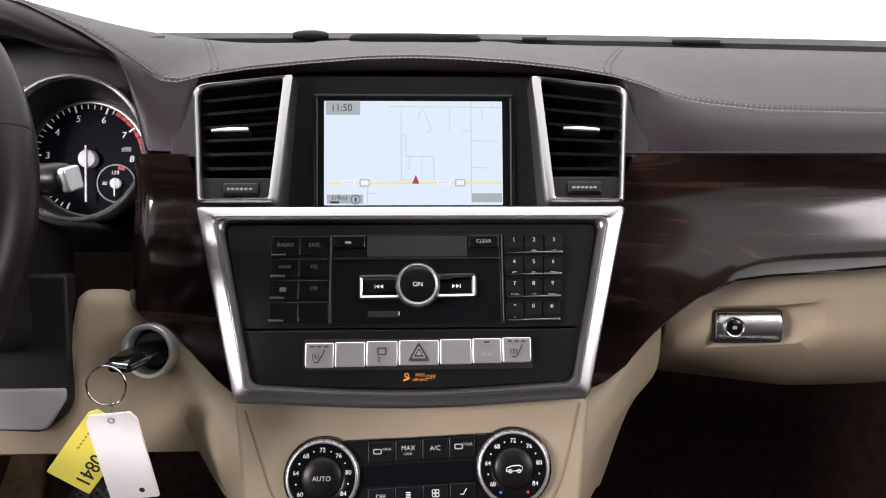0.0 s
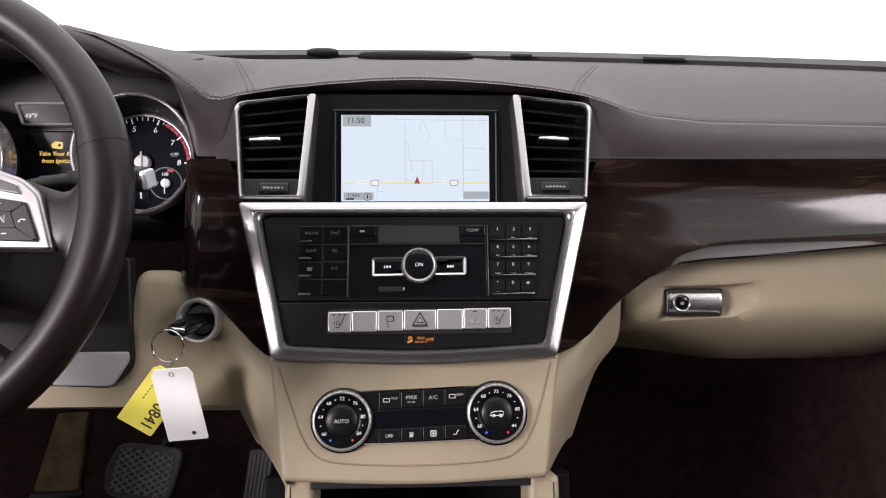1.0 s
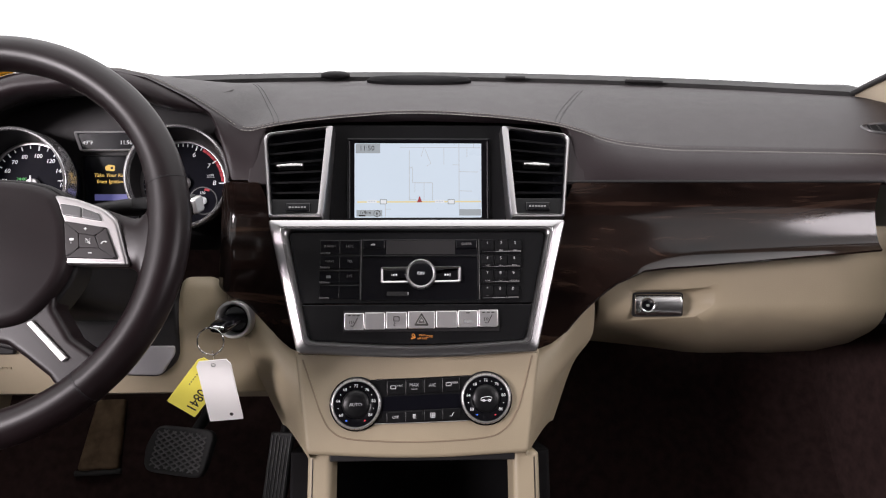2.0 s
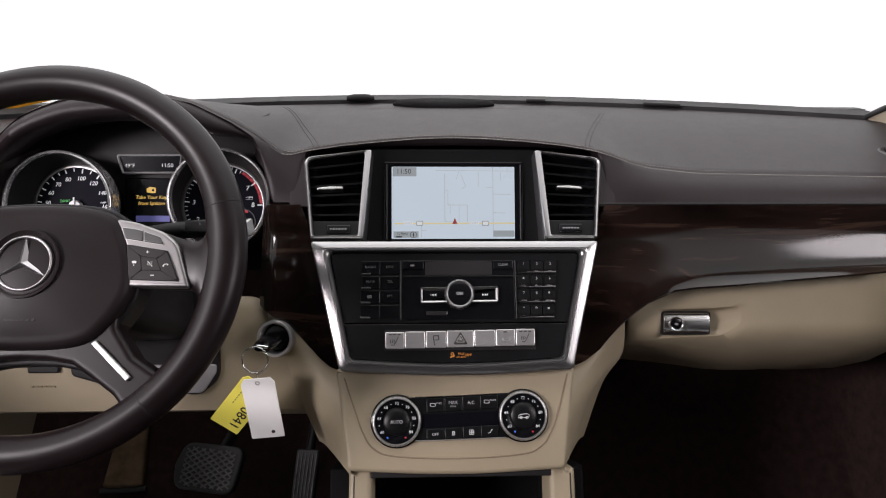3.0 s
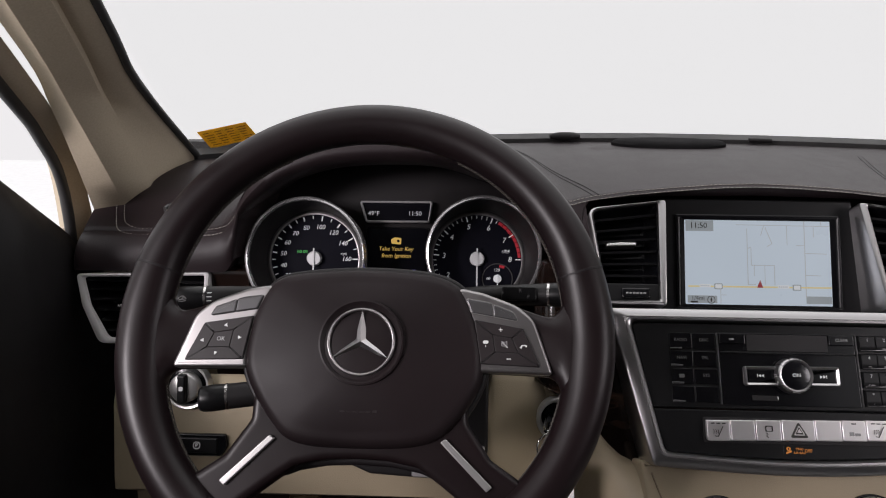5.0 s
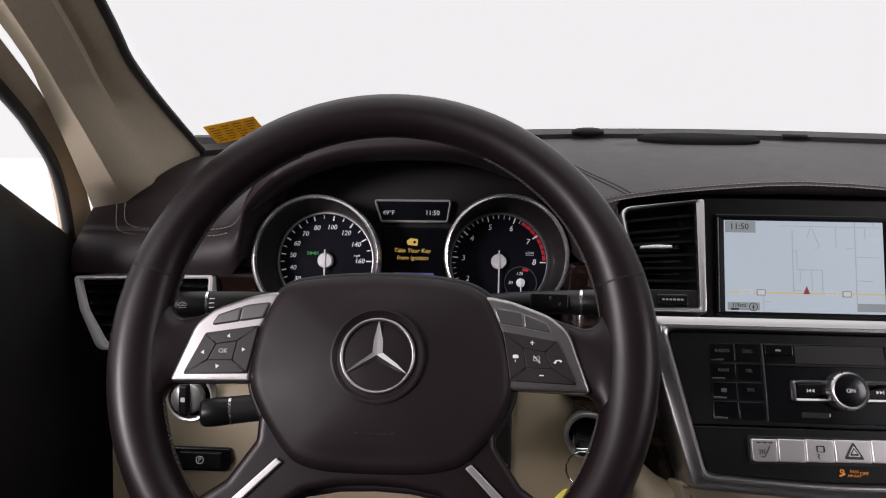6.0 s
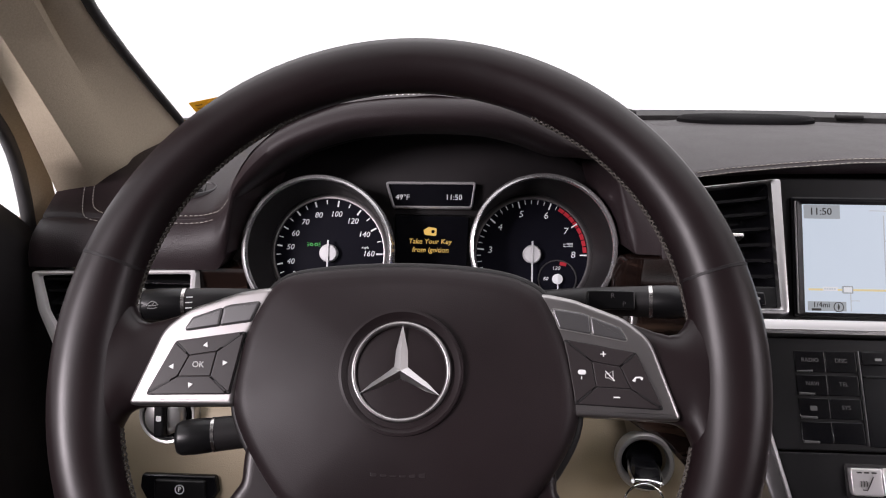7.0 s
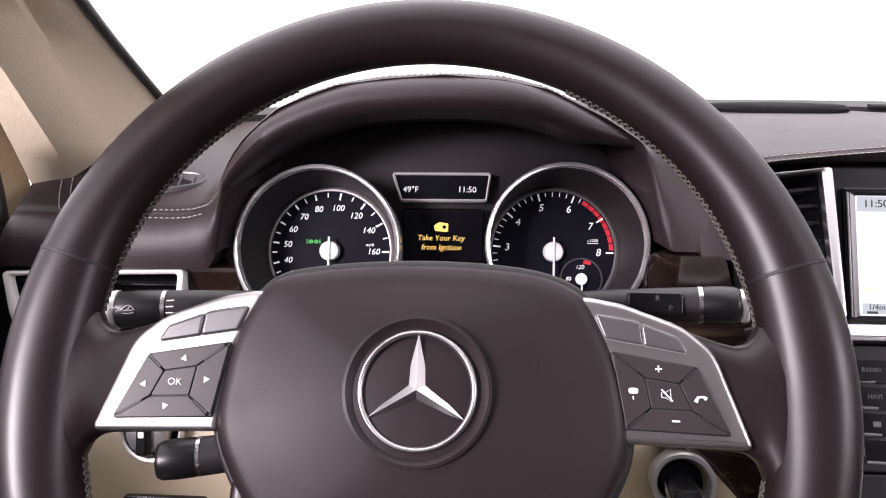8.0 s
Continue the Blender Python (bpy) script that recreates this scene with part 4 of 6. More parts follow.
part("map_park", plate(rect(sx_(833), sy_(358), sx_(888), sy_(342)), W0, W1 - 0.0001, 0.0001, 1), MAPBOX, screen)

# ---- radio unit ----
radio = thing("radio_unit", MB, "black radio and telephone control panel in a silver frame", "car radio")
F_OUT = rounded([(0.0, -0.1555), (0.134, -0.1475), (0.171, 0.003), (-0.171, 0.003), (-0.134, -0.1475)], [2.2, 0.008, 0.003, 0.003, 0.008], 9)
F_IN = rounded([(0.0, -0.1415), (0.1215, -0.1345), (0.149, -0.010), (-0.149, -0.010), (-0.1215, -0.1345)], [2.2, 0.010, 0.007, 0.007, 0.010], 9)
part("frame", border(F_OUT, F_IN, [(0, -0.045), (0, 0.0022), (0.03, 0.0036), (0.10, 0.0044), (0.45, 0.0056), (0.62, 0.0062), (0.66, 0.0052), (0.70, 0.0052), (0.74, 0.0064), (0.86, 0.0062), (0.95, 0.0035), (1, -0.001), (1, -0.02)]), RINGSILVER, radio, "brushed aluminium surround")


def side_x(v):
    return 0.149 + (0.1215 - 0.149) * (-0.010 - v) / 0.1245


up = rounded([(-side_x(-0.093), -0.093), (side_x(-0.093), -0.093), (0.1475, -0.011), (-0.1475, -0.011)], [0.001, 0.001, 0.006, 0.006], 3)
part("upper_face", plate(up, -0.012, 0.0, 0.0008), SATIN, radio)
lo = rounded([(0, -0.1405), (0.1205, -0.1340), (side_x(-0.0945), -0.0945), (-side_x(-0.0945), -0.0945), (-0.1205, -0.1340)], [2.2, 0.008, 0.001, 0.001, 0.008], 9)
part("lower_face", plate(lo, -0.012, 0.0, 0.0008), SATIN, radio)
# disc slot and control field
part("control_field", plate(rrect(-0.0635, -0.0898, 0.0690, -0.0195, 0.001), -0.004, 0.0012, 0.0006), GLOSS, radio)
part("disc_slot", plate(rrect(-0.036, -0.0375, 0.043, -0.021, 0.001), 0.0, 0.0018, 0.0004), BLACK, radio)
part("field_ridge", plate(rrect(-0.062, -0.0400, 0.068, -0.0382, 0.0005), 0.0, 0.003, 0.0005), SATIN, radio)
for x in (-0.0645, 0.0705):
    part("divider", plate(rrect(x - 0.0005, -0.089, x + 0.0005, -0.020, 0.0002, 1), 0.0, 0.0022, 0.0003), DARKTITAN, radio)
for x0, x1 in ((-0.0625, -0.0375), (0.0440, 0.0680)):
    part("key", plate(rrect(x0, -0.0305, x1, -0.0205, 0.0008), 0.0, 0.003, 0.0008), GLOSS, radio)
text("CLEAR", 0.0560, -0.0255, 0.0032, 0.0041, DIM, radio)
part("eject_mark", plate(rrect(-0.0535, -0.0272, -0.0485, -0.0252, 0.0008), 0.002, 0.0035, 0.0003), DIM, radio)
rows_l = ((-0.0205, -0.0365), (-0.0385, -0.0535), (-0.0555, -0.0705), (-0.0725, -0.0880))
names_l = (("RADIO", "DISC"), ("NAVI", "TEL"), (None, "SYS"), (None, None))
for (va, vb), pair in zip(rows_l, names_l):
    for k, (x0, x1) in enumerate(((-0.1112, -0.0890), (-0.0885, -0.0660))):
        key = part("key", plate(rrect(x0, vb, x1, va, 0.001), -0.004, 0.0008, 0.0004), GLOSS, radio)
        if pair[k]:
            text(pair[k], (x0 + x1) / 2, (va + vb) / 2 + 0.001, 0.0010, 0.0042, FAINT, key)
    part("key_edge", plate(rounded([(-0.1108, vb + 0.0002), (-0.1000, vb + 0.0002), (-0.0995, vb + 0.0018), (-0.1108, vb + (0.0010 if va > -0.03 else 0.0022))], 0.0003, 2), 0.001, 0.0030, 0.0004), DARKTITAN, radio)
part("mute_mark", plate(rrect(-0.1035, -0.0645, -0.0985, -0.0610, 0.0006), 0.0002, 0.0012, 0.0002), FAINT, radio)
rows_n = ((-0.0205, -0.0355, "123", ("", "ABC", "DEF")), (-0.0380, -0.0528, "456", ("GHI", "JKL", "MNO")), (-0.0553, -0.0704, "789", ("PQRS", "TUV", "WXYZ")), (-0.0730, -0.0884, "*0#", ("+", "", "")))
for va, vb, digits, small in rows_n:
    w = 0.1197 - 0.0045 * (-0.0205 - va) / 0.0525
    for k in range(3):
        x0, x1 = 0.0720 + (w - 0.0720) * k / 3, 0.0720 + (w - 0.0720) * (k + 1) / 3 - 0.0004
        key = part("key", loft([lift(rect(x0, vb, x1, va), -0.003), lift(rect(x0, vb, x1, va), 0.003), lift(rect(x0 + 0.0003, vb + 0.0040, x1 - 0.0003, va - 0.001), 0.0048), lift(rect(x0 + 0.0004, vb + 0.006, x1 - 0.0004, va - 0.003), 0.0046)]), SATIN, radio)
        text(digits[k], (x0 + x1) / 2, va - 0.0042, 0.0050, 0.0046, MIDPRINT, key)
        if small[k]:
            text(small[k], (x0 + x1) / 2, vb + 0.0026, 0.0043, 0.0025, MIDPRINT, key)
    part("key_edge", plate(rounded([(0.0735, vb + 0.0003), (w - 0.001, vb + 0.0003), (w - 0.001, vb + 0.0022), (0.0735, vb + 0.0009)], 0.0003, 2), 0.002, 0.0040, 0.0005), TITAN, radio)
# rocker with the round dial
CY = -0.0608
ro = rounded([(-0.0420, -0.0712), (0.0492, -0.0702), (0.0495, -0.0512), (-0.0420, -0.0522)], 0.003, 4)
part("rocker_rim", border(ro, inset(ro, 0.0030), [(0, 0.0), (0, 0.0045), (0.4, 0.0058), (1, 0.0045), (1, 0.001)]), RINGSILVER, radio, "bright silver rim")
part("rocker", plate(inset(ro, 0.0031), 0.0, 0.0045, 0.001), GLOSS, radio)
# skip marks: two small triangles and a bar on each side
for cx, s in ((-0.0262, -1), (0.0335, 1)):
    for d in (-0.0017, 0.0013):
        tri = [(cx + s * (d - 0.0013), CY - 0.0020), (cx + s * (d + 0.0013), CY - 0.0004), (cx + s * (d - 0.0013), CY + 0.0012)]
        part("skip_mark", plate(tri if s > 0 else tri[::-1], 0.003, 0.0048, 0.0001, 1), PRINT, radio)
    part("skip_mark", bar2d((cx + s * 0.0032, CY - 0.0020), (cx + s * 0.0032, CY + 0.0012), 0.0005, 0.003, 0.0048), PRINT, radio)
dial = part("dial", turned([(0.0172, 0.0), (0.0172, 0.0095), (0.0166, 0.0118), (0.0152, 0.0130), (0.0138, 0.0126), (0.0134, 0.0115)], 0.0037, CY, 56), RINGSILVER, radio, "round chrome-rimmed dial")
part("dial_cap", turned([(0.0136, 0.010), (0.0134, 0.0122), (0.010, 0.0130), (0.004, 0.0133)], 0.0037, CY), GLOSS, dial)
for k in range(20):
    a = 2 * math.pi * k / 20
    part("dial_groove", plate([(0.0037 + 0.0173 * math.cos(a + d) , CY + 0.0173 * math.sin(a + d)) for d in (-0.02, 0.02)] + [(0.0037 + 0.0150 * math.cos(a + d), CY + 0.0150 * math.sin(a + d)) for d in (0.02, -0.02)], 0.002, 0.0126, 0.0001, 1), BLACK, dial) if k % 2 == 0 else None
text("ON", 0.0037, CY, 0.0134, 0.0050, PRINT, dial)
part("card_slot", plate(rrect(-0.0350, -0.0850, -0.0105, -0.0800, 0.0008), 0.0, 0.0024, 0.0006), BLACK, radio)
part("card_mark", plate(rrect(-0.0112, -0.0835, -0.0105, -0.0805, 0.0002, 1), 0.002, 0.0030, 0.0002), PRINT, radio)

# ---- switch row ----
cells = (-0.0823, -0.0597, -0.0360, -0.0114, 0.0200, 0.0450, 0.0680, 0.0908)
row = thing("switch_row", MB, "row of seven silver switches with a hazard button", "switch panel")
part("pocket", plate(rrect(-0.0836, -0.1250, 0.0921, -0.1014, 0.002), -0.002, 0.0009, 0.0004), BLACK, row)
for k in range(7):
    x0, x1 = cells[k] + 0.0004, cells[k + 1] - 0.0004
    y1 = -0.1040 + 0.0028 * (k / 6)
    r = [0.003 if k == 0 else 0.0014, 0.003 if k == 6 else 0.0014, 0.0014, 0.0014]
    ring = rounded(rect(x0, y1 - 0.0190, x1, y1), r, 3)
    key = part("switch", plate(ring, 0.0, 0.0053, 0.0008), SWITCH, row, "satin silver push switch")
    cx, cy = (x0 + x1) / 2, y1 - 0.0095
    if k in (0, 6):
        for j in range(3):
            part("lamp", plate(rrect(cx - 0.0070 + 0.0052 * j, y1 - 0.0034, cx - 0.0036 + 0.0052 * j, y1 - 0.0024, 0.0003, 1), 0.005, 0.0061, 0.0002), INK, key)
        bm = tube([(cx - 0.004, cy - 0.005, 0.0058), (cx - 0.001, cy - 0.0055, 0.0058), (cx + 0.0015, cy - 0.001, 0.006), (cx + 0.004, cy + 0.004, 0.0062)], 0.0004, 5)
        for j in range(3):
            tube([(cx - 0.005 + 0.002 * j, cy - 0.003, 0.0058), (cx - 0.0045 + 0.002 * j, cy - 0.0005, 0.0059), (cx - 0.005 + 0.002 * j, cy + 0.001, 0.006)], 0.0003, 5, bm=bm)
        part("seat_mark", bm, INK, key)
    if k == 2:
        part("car_mark", border(rrect(cx - 0.0035, cy - 0.001, cx + 0.0035, cy + 0.0045, 0.0012), rrect(cx - 0.0026, cy - 0.0004, cx + 0.0026, cy + 0.0036, 0.0008), [(0, 0.004), (0, 0.0061), (1, 0.0061), (1, 0.004)]), INK, key)
        part("skid_mark", tube([(cx - 0.003, cy - 0.002, 0.0059), (cx - 0.0015, cy - 0.0035, 0.0059), (cx - 0.003, cy - 0.005, 0.0058), (cx - 0.001, cy - 0.0065, 0.0058)], 0.0004, 5), INK, key)
    if k == 3:
        for s, m in ((1.0, INK), (0.64, SWITCH), (0.48, INK), (0.26, SWITCH)):
            tri = rounded([(cx - 0.0085 * s, cy - 0.0062 * s - 0.0003), (cx + 0.0085 * s, cy - 0.0062 * s - 0.0003), (cx, cy + 0.0085 * s - 0.0003)], 0.0012 * s, 3)
            part("hazard_mark", plate(tri, 0.004, 0.0066 - 0.0006 * s, 0.0001, 1), m, key)
    if k == 5:
        part("lamp", plate(rrect(cx - 0.0025, y1 - 0.0034, cx + 0.0018, y1 - 0.0024, 0.0003, 1), 0.005, 0.0061, 0.0002), INK, key)
        part("park_mark", plate(rrect(cx - 0.005, cy - 0.0045, cx - 0.001, cy - 0.001, 0.0006), 0.004, 0.0059, 0.0001), DIM, key)
        part("park_mark", plate(rrect(cx, cy - 0.0045, cx + 0.005, cy - 0.002, 0.0006), 0.004, 0.0059, 0.0001), DIM, key)
lamp = part("airbag_lamp", plate(rrect(-0.0095, -0.1352, 0.0180, -0.1265, 0.001), -0.002, 0.0003, 0.0001), SATIN, row)
text("PASS", 0.0052, -0.1290, 0.0012, 0.0034, AMBERLIT, lamp)
text("AIR BAG", 0.0050, -0.1325, 0.0012, 0.0030, AMBERLIT, lamp)
text("OFF", 0.0135, -0.1305, 0.0012, 0.0042, AMBERLIT, lamp)
part("airbag_mark", border(circle(-0.0050, -0.1290, 0.0018, 12), circle(-0.0050, -0.1290, 0.0010, 12), [(0, 0.0005), (0, 0.0014), (1, 0.0014), (1, 0.0005)]), AMBERLIT, lamp)
part("airbag_mark", bar2d((-0.0075, -0.1330), (-0.0025, -0.1310), 0.0014, 0.0005, 0.0014), AMBERLIT, lamp)

# ---- climate panel ----
# set back a little behind the radio's face
MC = MB @ Matrix.Translation((0, 0, -0.017))
climate = thing("climate_control_panel", MC, "black climate control strip with two round temperature knobs", "climate control")
s_out = rounded([(0.0, -0.2655), (0.1245, -0.2590), (0.1405, -0.1440), (0.0, -0.1500), (-0.1405, -0.1440), (-0.1245, -0.2590)], [2.2, 0.008, 0.004, 2.2, 0.004, 0.008], 9)
part("surround", loft([lift(s_out, -0.05), lift(s_out, -0.004), lift(inset(s_out, 0.0015), -0.001), lift(inset(s_out, 0.005), 0.0)]), BEIGE, climate, "almond vinyl surround")
groove = smooth_path([(-0.1305, -0.155, 0.0002), (-0.1160, -0.1946, 0.0002), (-0.1085, -0.215, 0.0002), (-0.0960, -0.2340, 0.0002), (-0.0720, -0.2430, 0.0002), (0.0, -0.2462, 0.0002), (0.0740, -0.2425, 0.0002), (0.0980, -0.2330, 0.0002), (0.1110, -0.215, 0.0002),
                      (0.1185, -0.1946, 0.0002), (0.1310, -0.152, 0.0002)], 6)
part("groove", tube(groove, 0.0009, 6), mat("seam_shadow_vinyl", (0.20, 0.15, 0.10), 0.7), climate, "moulded seam line")
strip = rounded([(-0.0640, -0.2262), (0.0680, -0.2232), (0.0680, -0.1735), (-0.0640, -0.1785)], 0.002, 3)
part("strip", plate(strip, -0.004, 0.0030, 0.001), SATIN, climate)
part("strip_edge", tube([(-0.048, -0.1779, 0.003), (0.0, -0.1765, 0.0035), (0.056, -0.1742, 0.003)], 0.0008, 6), CHROME, climate)
part("strip_edge", tube([(-0.048, -0.2262, 0.003), (0.0, -0.2252, 0.0032), (0.056, -0.2236, 0.003)], 0.0006, 6), SATINSILVER, climate)
part("window", plate(rounded([(-0.040, -0.2125), (0.050, -0.2095), (0.050, -0.1935), (-0.040, -0.1965)], 0.001, 2), 0.002, 0.0034, 0.0004), LCD, climate)
bx = (-0.0353, -0.0145, 0.0062, 0.0269, 0.0478)
for k in range(4):
    ty = -0.1788 + 0.0010 * k
    key = part("key", plate(rounded([(bx[k] + 0.0003, ty - 0.0162), (bx[k + 1] - 0.0003, ty - 0.0155), (bx[k + 1] - 0.0003, ty + 0.0002), (bx[k] + 0.0003, ty - 0.0005)], 0.0008, 2), 0.001, 0.0046, 0.0009), SATIN, climate)
    cx, cy = (bx[k] + bx[k + 1]) / 2, ty - 0.0075
    if k == 1:
        text("MAX", cx, cy + 0.0012, 0.0047, 0.0050, MIDPRINT, key)
        text("COOL", cx, cy - 0.0030, 0.0047, 0.0025, MIDPRINT, key)
    elif k == 2:
        text("A/C", cx, cy, 0.0047, 0.0050, MIDPRINT, key)
    else:
        part("defrost_mark", border(rrect(cx - 0.006, cy - 0.002, cx + 0.0005, cy + 0.002, 0.001), rrect(cx - 0.0052, cy - 0.0013, cx - 0.0003, cy + 0.0013, 0.0006), [(0, 0.004), (0, 0.0049), (1, 0.0049), (1, 0.004)]), MIDPRINT, key)
        text("MAX" if k == 0 else "REAR", cx + 0.0045, cy + 0.0016, 0.0047, 0.0030, MIDPRINT, key)
    low = part("key", plate(rounded([(bx[k] + 0.0003, -0.2255 + 0.001 * k), (bx[k + 1] - 0.0003, -0.2250 + 0.001 * k), (bx[k + 1] - 0.0003, -0.2128 + 0.001 * k), (bx[k] + 0.0003, -0.2133 + 0.001 * k)], 0.0008, 2), 0.001, 0.0046, 0.0009), SATIN, climate)
    cy = -0.2192 + 0.001 * k
    if k == 0:
        text("OFF", cx, cy, 0.0047, 0.0043, MIDPRINT, low)
    elif k == 1:
        for a in range(4):
            part("fan_mark", bar2d((cx - 0.0018, cy - 0.0018 + 0.0012 * a), (cx + 0.0018, cy - 0.0018 + 0.0012 * a), 0.0006, 0.004, 0.0049), PRINT, low)
    elif k == 2:
        for a in range(4):
            dx, dy = 0.0019 * math.cos(math.pi / 4 + a * math.pi / 2), 0.0019 * math.sin(math.pi / 4 + a * math.pi / 2)
            part("fan_mark", border(circle(cx + dx, cy + dy, 0.0016, 12), circle(cx + dx, cy + dy, 0.0010, 12), [(0, 0.004), (0, 0.0049), (1, 0.0049), (1, 0.004)]), PRINT, low)
    else:
        part("air_mark", tube([(cx - 0.002, cy - 0.002, 0.0047), (cx + 0.0005, cy - 0.002, 0.0047), (cx + 0.002, cy + 0.001, 0.0048), (cx + 0.003, cy + 0.002, 0.0048)], 0.0004, 5), PRINT, low)


def knob(cx, cy, auto, label):
    k = part("knob", turned([(0.0278, 0.0), (0.0280, 0.002), (0.0280, 0.0058), (0.0274, 0.0074), (0.0262, 0.0083), (0.0252, 0.0081), (0.0249, 0.0045)], cx, cy, 64), SATINSILVER, climate, label)
    part("dial_base", turned([(0.0300, -0.002), (0.0300, 0.002), (0.0288, 0.003)], cx, cy, 56), GLOSS, k)
    part("scale_ring", turned([(0.0248, 0.003), (0.0246, 0.0070), (0.0160, 0.0074), (0.0155, 0.0070)], cx, cy, 56), GLOSS, k)
    part("cap", turned([(0.0155, 0.004), (0.0155, 0.0082), (0.0138, 0.0098), (0.006, 0.0103)], cx, cy, 48), SATIN, k)
    for s, a in (("60", 216), ("64", 170), ("68", 128), ("72", 90), ("76", 52), ("80", 10), ("84", -36)):
        a = radians(a)
        text(s, cx + 0.0200 * math.cos(a), cy + 0.0200 * math.sin(a), 0.0075, 0.0047, PRINT, k)
    for a in (193, 149, 109, 71, 31, -13):
        a = radians(a)
        part("dot", turned([(0.0006, 0.0067), (0.0006, 0.0078), (0.0003, 0.0079)], cx + 0.0200 * math.cos(a), cy + 0.0200 * math.sin(a), 8), PRINT, k)
    for a, m in ((240, BLUE), (-60, RED)):
        a = radians(a)
        part("dot", turned([(0.0011, 0.0067), (0.0011, 0.0078), (0.0006, 0.0080)], cx + 0.0205 * math.cos(a), cy + 0.0205 * math.sin(a), 10), m, k)
    for i in range(30):
        a = 2 * math.pi * (i + 0.3) / 30
        part("notch", bar2d((cx + 0.0264 * math.cos(a), cy + 0.0264 * math.sin(a)), (cx + 0.0279 * math.cos(a), cy + 0.0279 * math.sin(a)), 0.0004, 0.004, 0.0081), BLACK, k)
    if auto:
        text("AUTO", cx, cy - 0.0004, 0.0105, 0.0050, MIDPRINT, k)
    else:
        bm = tube([(cx - 0.006, cy - 0.002, 0.0101), (cx - 0.0055, cy + 0.0005, 0.0101), (cx - 0.002, cy + 0.0018, 0.0104), (cx + 0.004, cy + 0.0022, 0.0103), (cx + 0.0062, cy + 0.001, 0.0101), (cx + 0.006, cy - 0.0015, 0.0101), (cx - 0.006, cy - 0.0022, 0.0101)], 0.0004, 5)
        for dx in (-0.003, 0.0035):
            tube([(cx + dx + 0.0012 * math.cos(j), cy - 0.002 + 0.0012 * math.sin(j), 0.0104) for j in [u * math.pi / 4 for u in range(8)]], 0.0004, 5, closed=True, bm=bm)
        part("car_mark", bm, PRINT, k)


knob(-0.0690, -0.2043, True, "knurled chrome temperature knob marked AUTO")
knob(0.0763, -0.1993, False, "knurled chrome temperature knob")

# ---- console feet and pocket below ----
console = thing("centre_console", MC, "almond console legs round a dark storage pocket", "console")
for x0, x1 in ((-0.124, -0.097), (0.107, 0.137)):
    leg = rrect(x0, -0.55, x1, -0.2585, 0.006)
    part("leg", plate(leg, -0.06, -0.010, 0.006, 4), BEIGE, console)
    xs = x0 + 0.006 if x0 < 0 else x1 - 0.006
    part("leg_seam", tube([(xs, -0.54, -0.0098), (xs, -0.40, -0.0096), (xs, -0.265, -0.0098)], 0.0006, 5), BLACK, console)
part("pocket", loft([lift(rect(-0.120, -0.60, 0.130, -0.20), -0.21), lift(rect(-0.120, -0.60, 0.130, -0.20), -0.28)]), GRILLE, console, "dark storage pocket")
part("pocket_lip", plate(rounded([(-0.099, -0.268), (0.109, -0.268), (0.109, -0.2600), (0, -0.2645), (-0.099, -0.2600)], 0.001, 2), -0.06, -0.010, 0.001), BLACK, console)
for x0, x1 in ((-0.150, -0.122), (0.128, 0.155)):
    part("side", plate(rect(x0, -0.60, x1, -0.262), -0.40, -0.045, 0.004), GRILLE, console, "dark console side")

# ---- instrument cluster ----
G_LEAN = math.degrees(math.atan(0.36))
MG = plane_frame(-0.396, 0.067, 0.6765, G_LEAN)
cluster = thing("instrument_cluster", MG, "instrument cluster with two chrome-ringed dials and a message display", "instrument cluster")
part("back_panel", plate(rounded([(-0.170, -0.085), (0.165, -0.085), (0.165, 0.045), (0.150, 0.078), (0.125, 0.100), (0.090, 0.115), (0.0, 0.124), (-0.090, 0.120), (-0.130, 0.107), (-0.155, 0.083), (-0.170, 0.045)], 0.015, 4), -0.02, -0.006, 0.001), LINING, cluster)


def dial(cx, cy, name, label, ox, oy, R):
    d = part(name, turned([(0.0565, -0.004), (0.0565, 0.0), (0.050, 0.0006), (0.01, 0.0008)], cx, cy, 64), FACE, cluster, label)
    def off(f):
        return cx + ox * f, cy + oy * f
    part("tube", loft([lift(circle(*off(f), 0.0560 + (R - 0.0034 - 0.0560) * f ** 0.7, 64), w) for f, w in ((0, 0.001), (0.35, 0.014), (0.75, 0.032), (0.95, 0.0385))], cap0=False, cap1=False), BLACK, d)
    part("ring", loft([lift(circle(*off(1), R + r, 72), w) for r, w in ((-0.0038, 0.037), (-0.0038, 0.0450), (-0.0034, 0.0457), (-0.0019, 0.0453), (-0.0005, 0.0447), (0, 0.0438), (0, 0.020), (-0.0034, 0.034), (-0.0038, 0.037))], cap0=False, cap1=False), DIALRING, d, "bright silver ring")
    part("scale_edge", loft([lift(circle(cx, cy, r, 72), w) for r, w in ((0.0516, 0.0), (0.0518, 0.0022), (0.0536, 0.0026), (0.0560, 0.0012))], cap0=False, cap1=False), TITAN, d)
    return d


def tick(d, cx, cy, a, r0, r1, w, m=None):
    a = radians(a)
    part("tick", bar2d((cx + r0 * math.cos(a), cy + r0 * math.sin(a)), (cx + r1 * math.cos(a), cy + r1 * math.sin(a)), w, 0.0004, 0.0016), m or NUM, d)


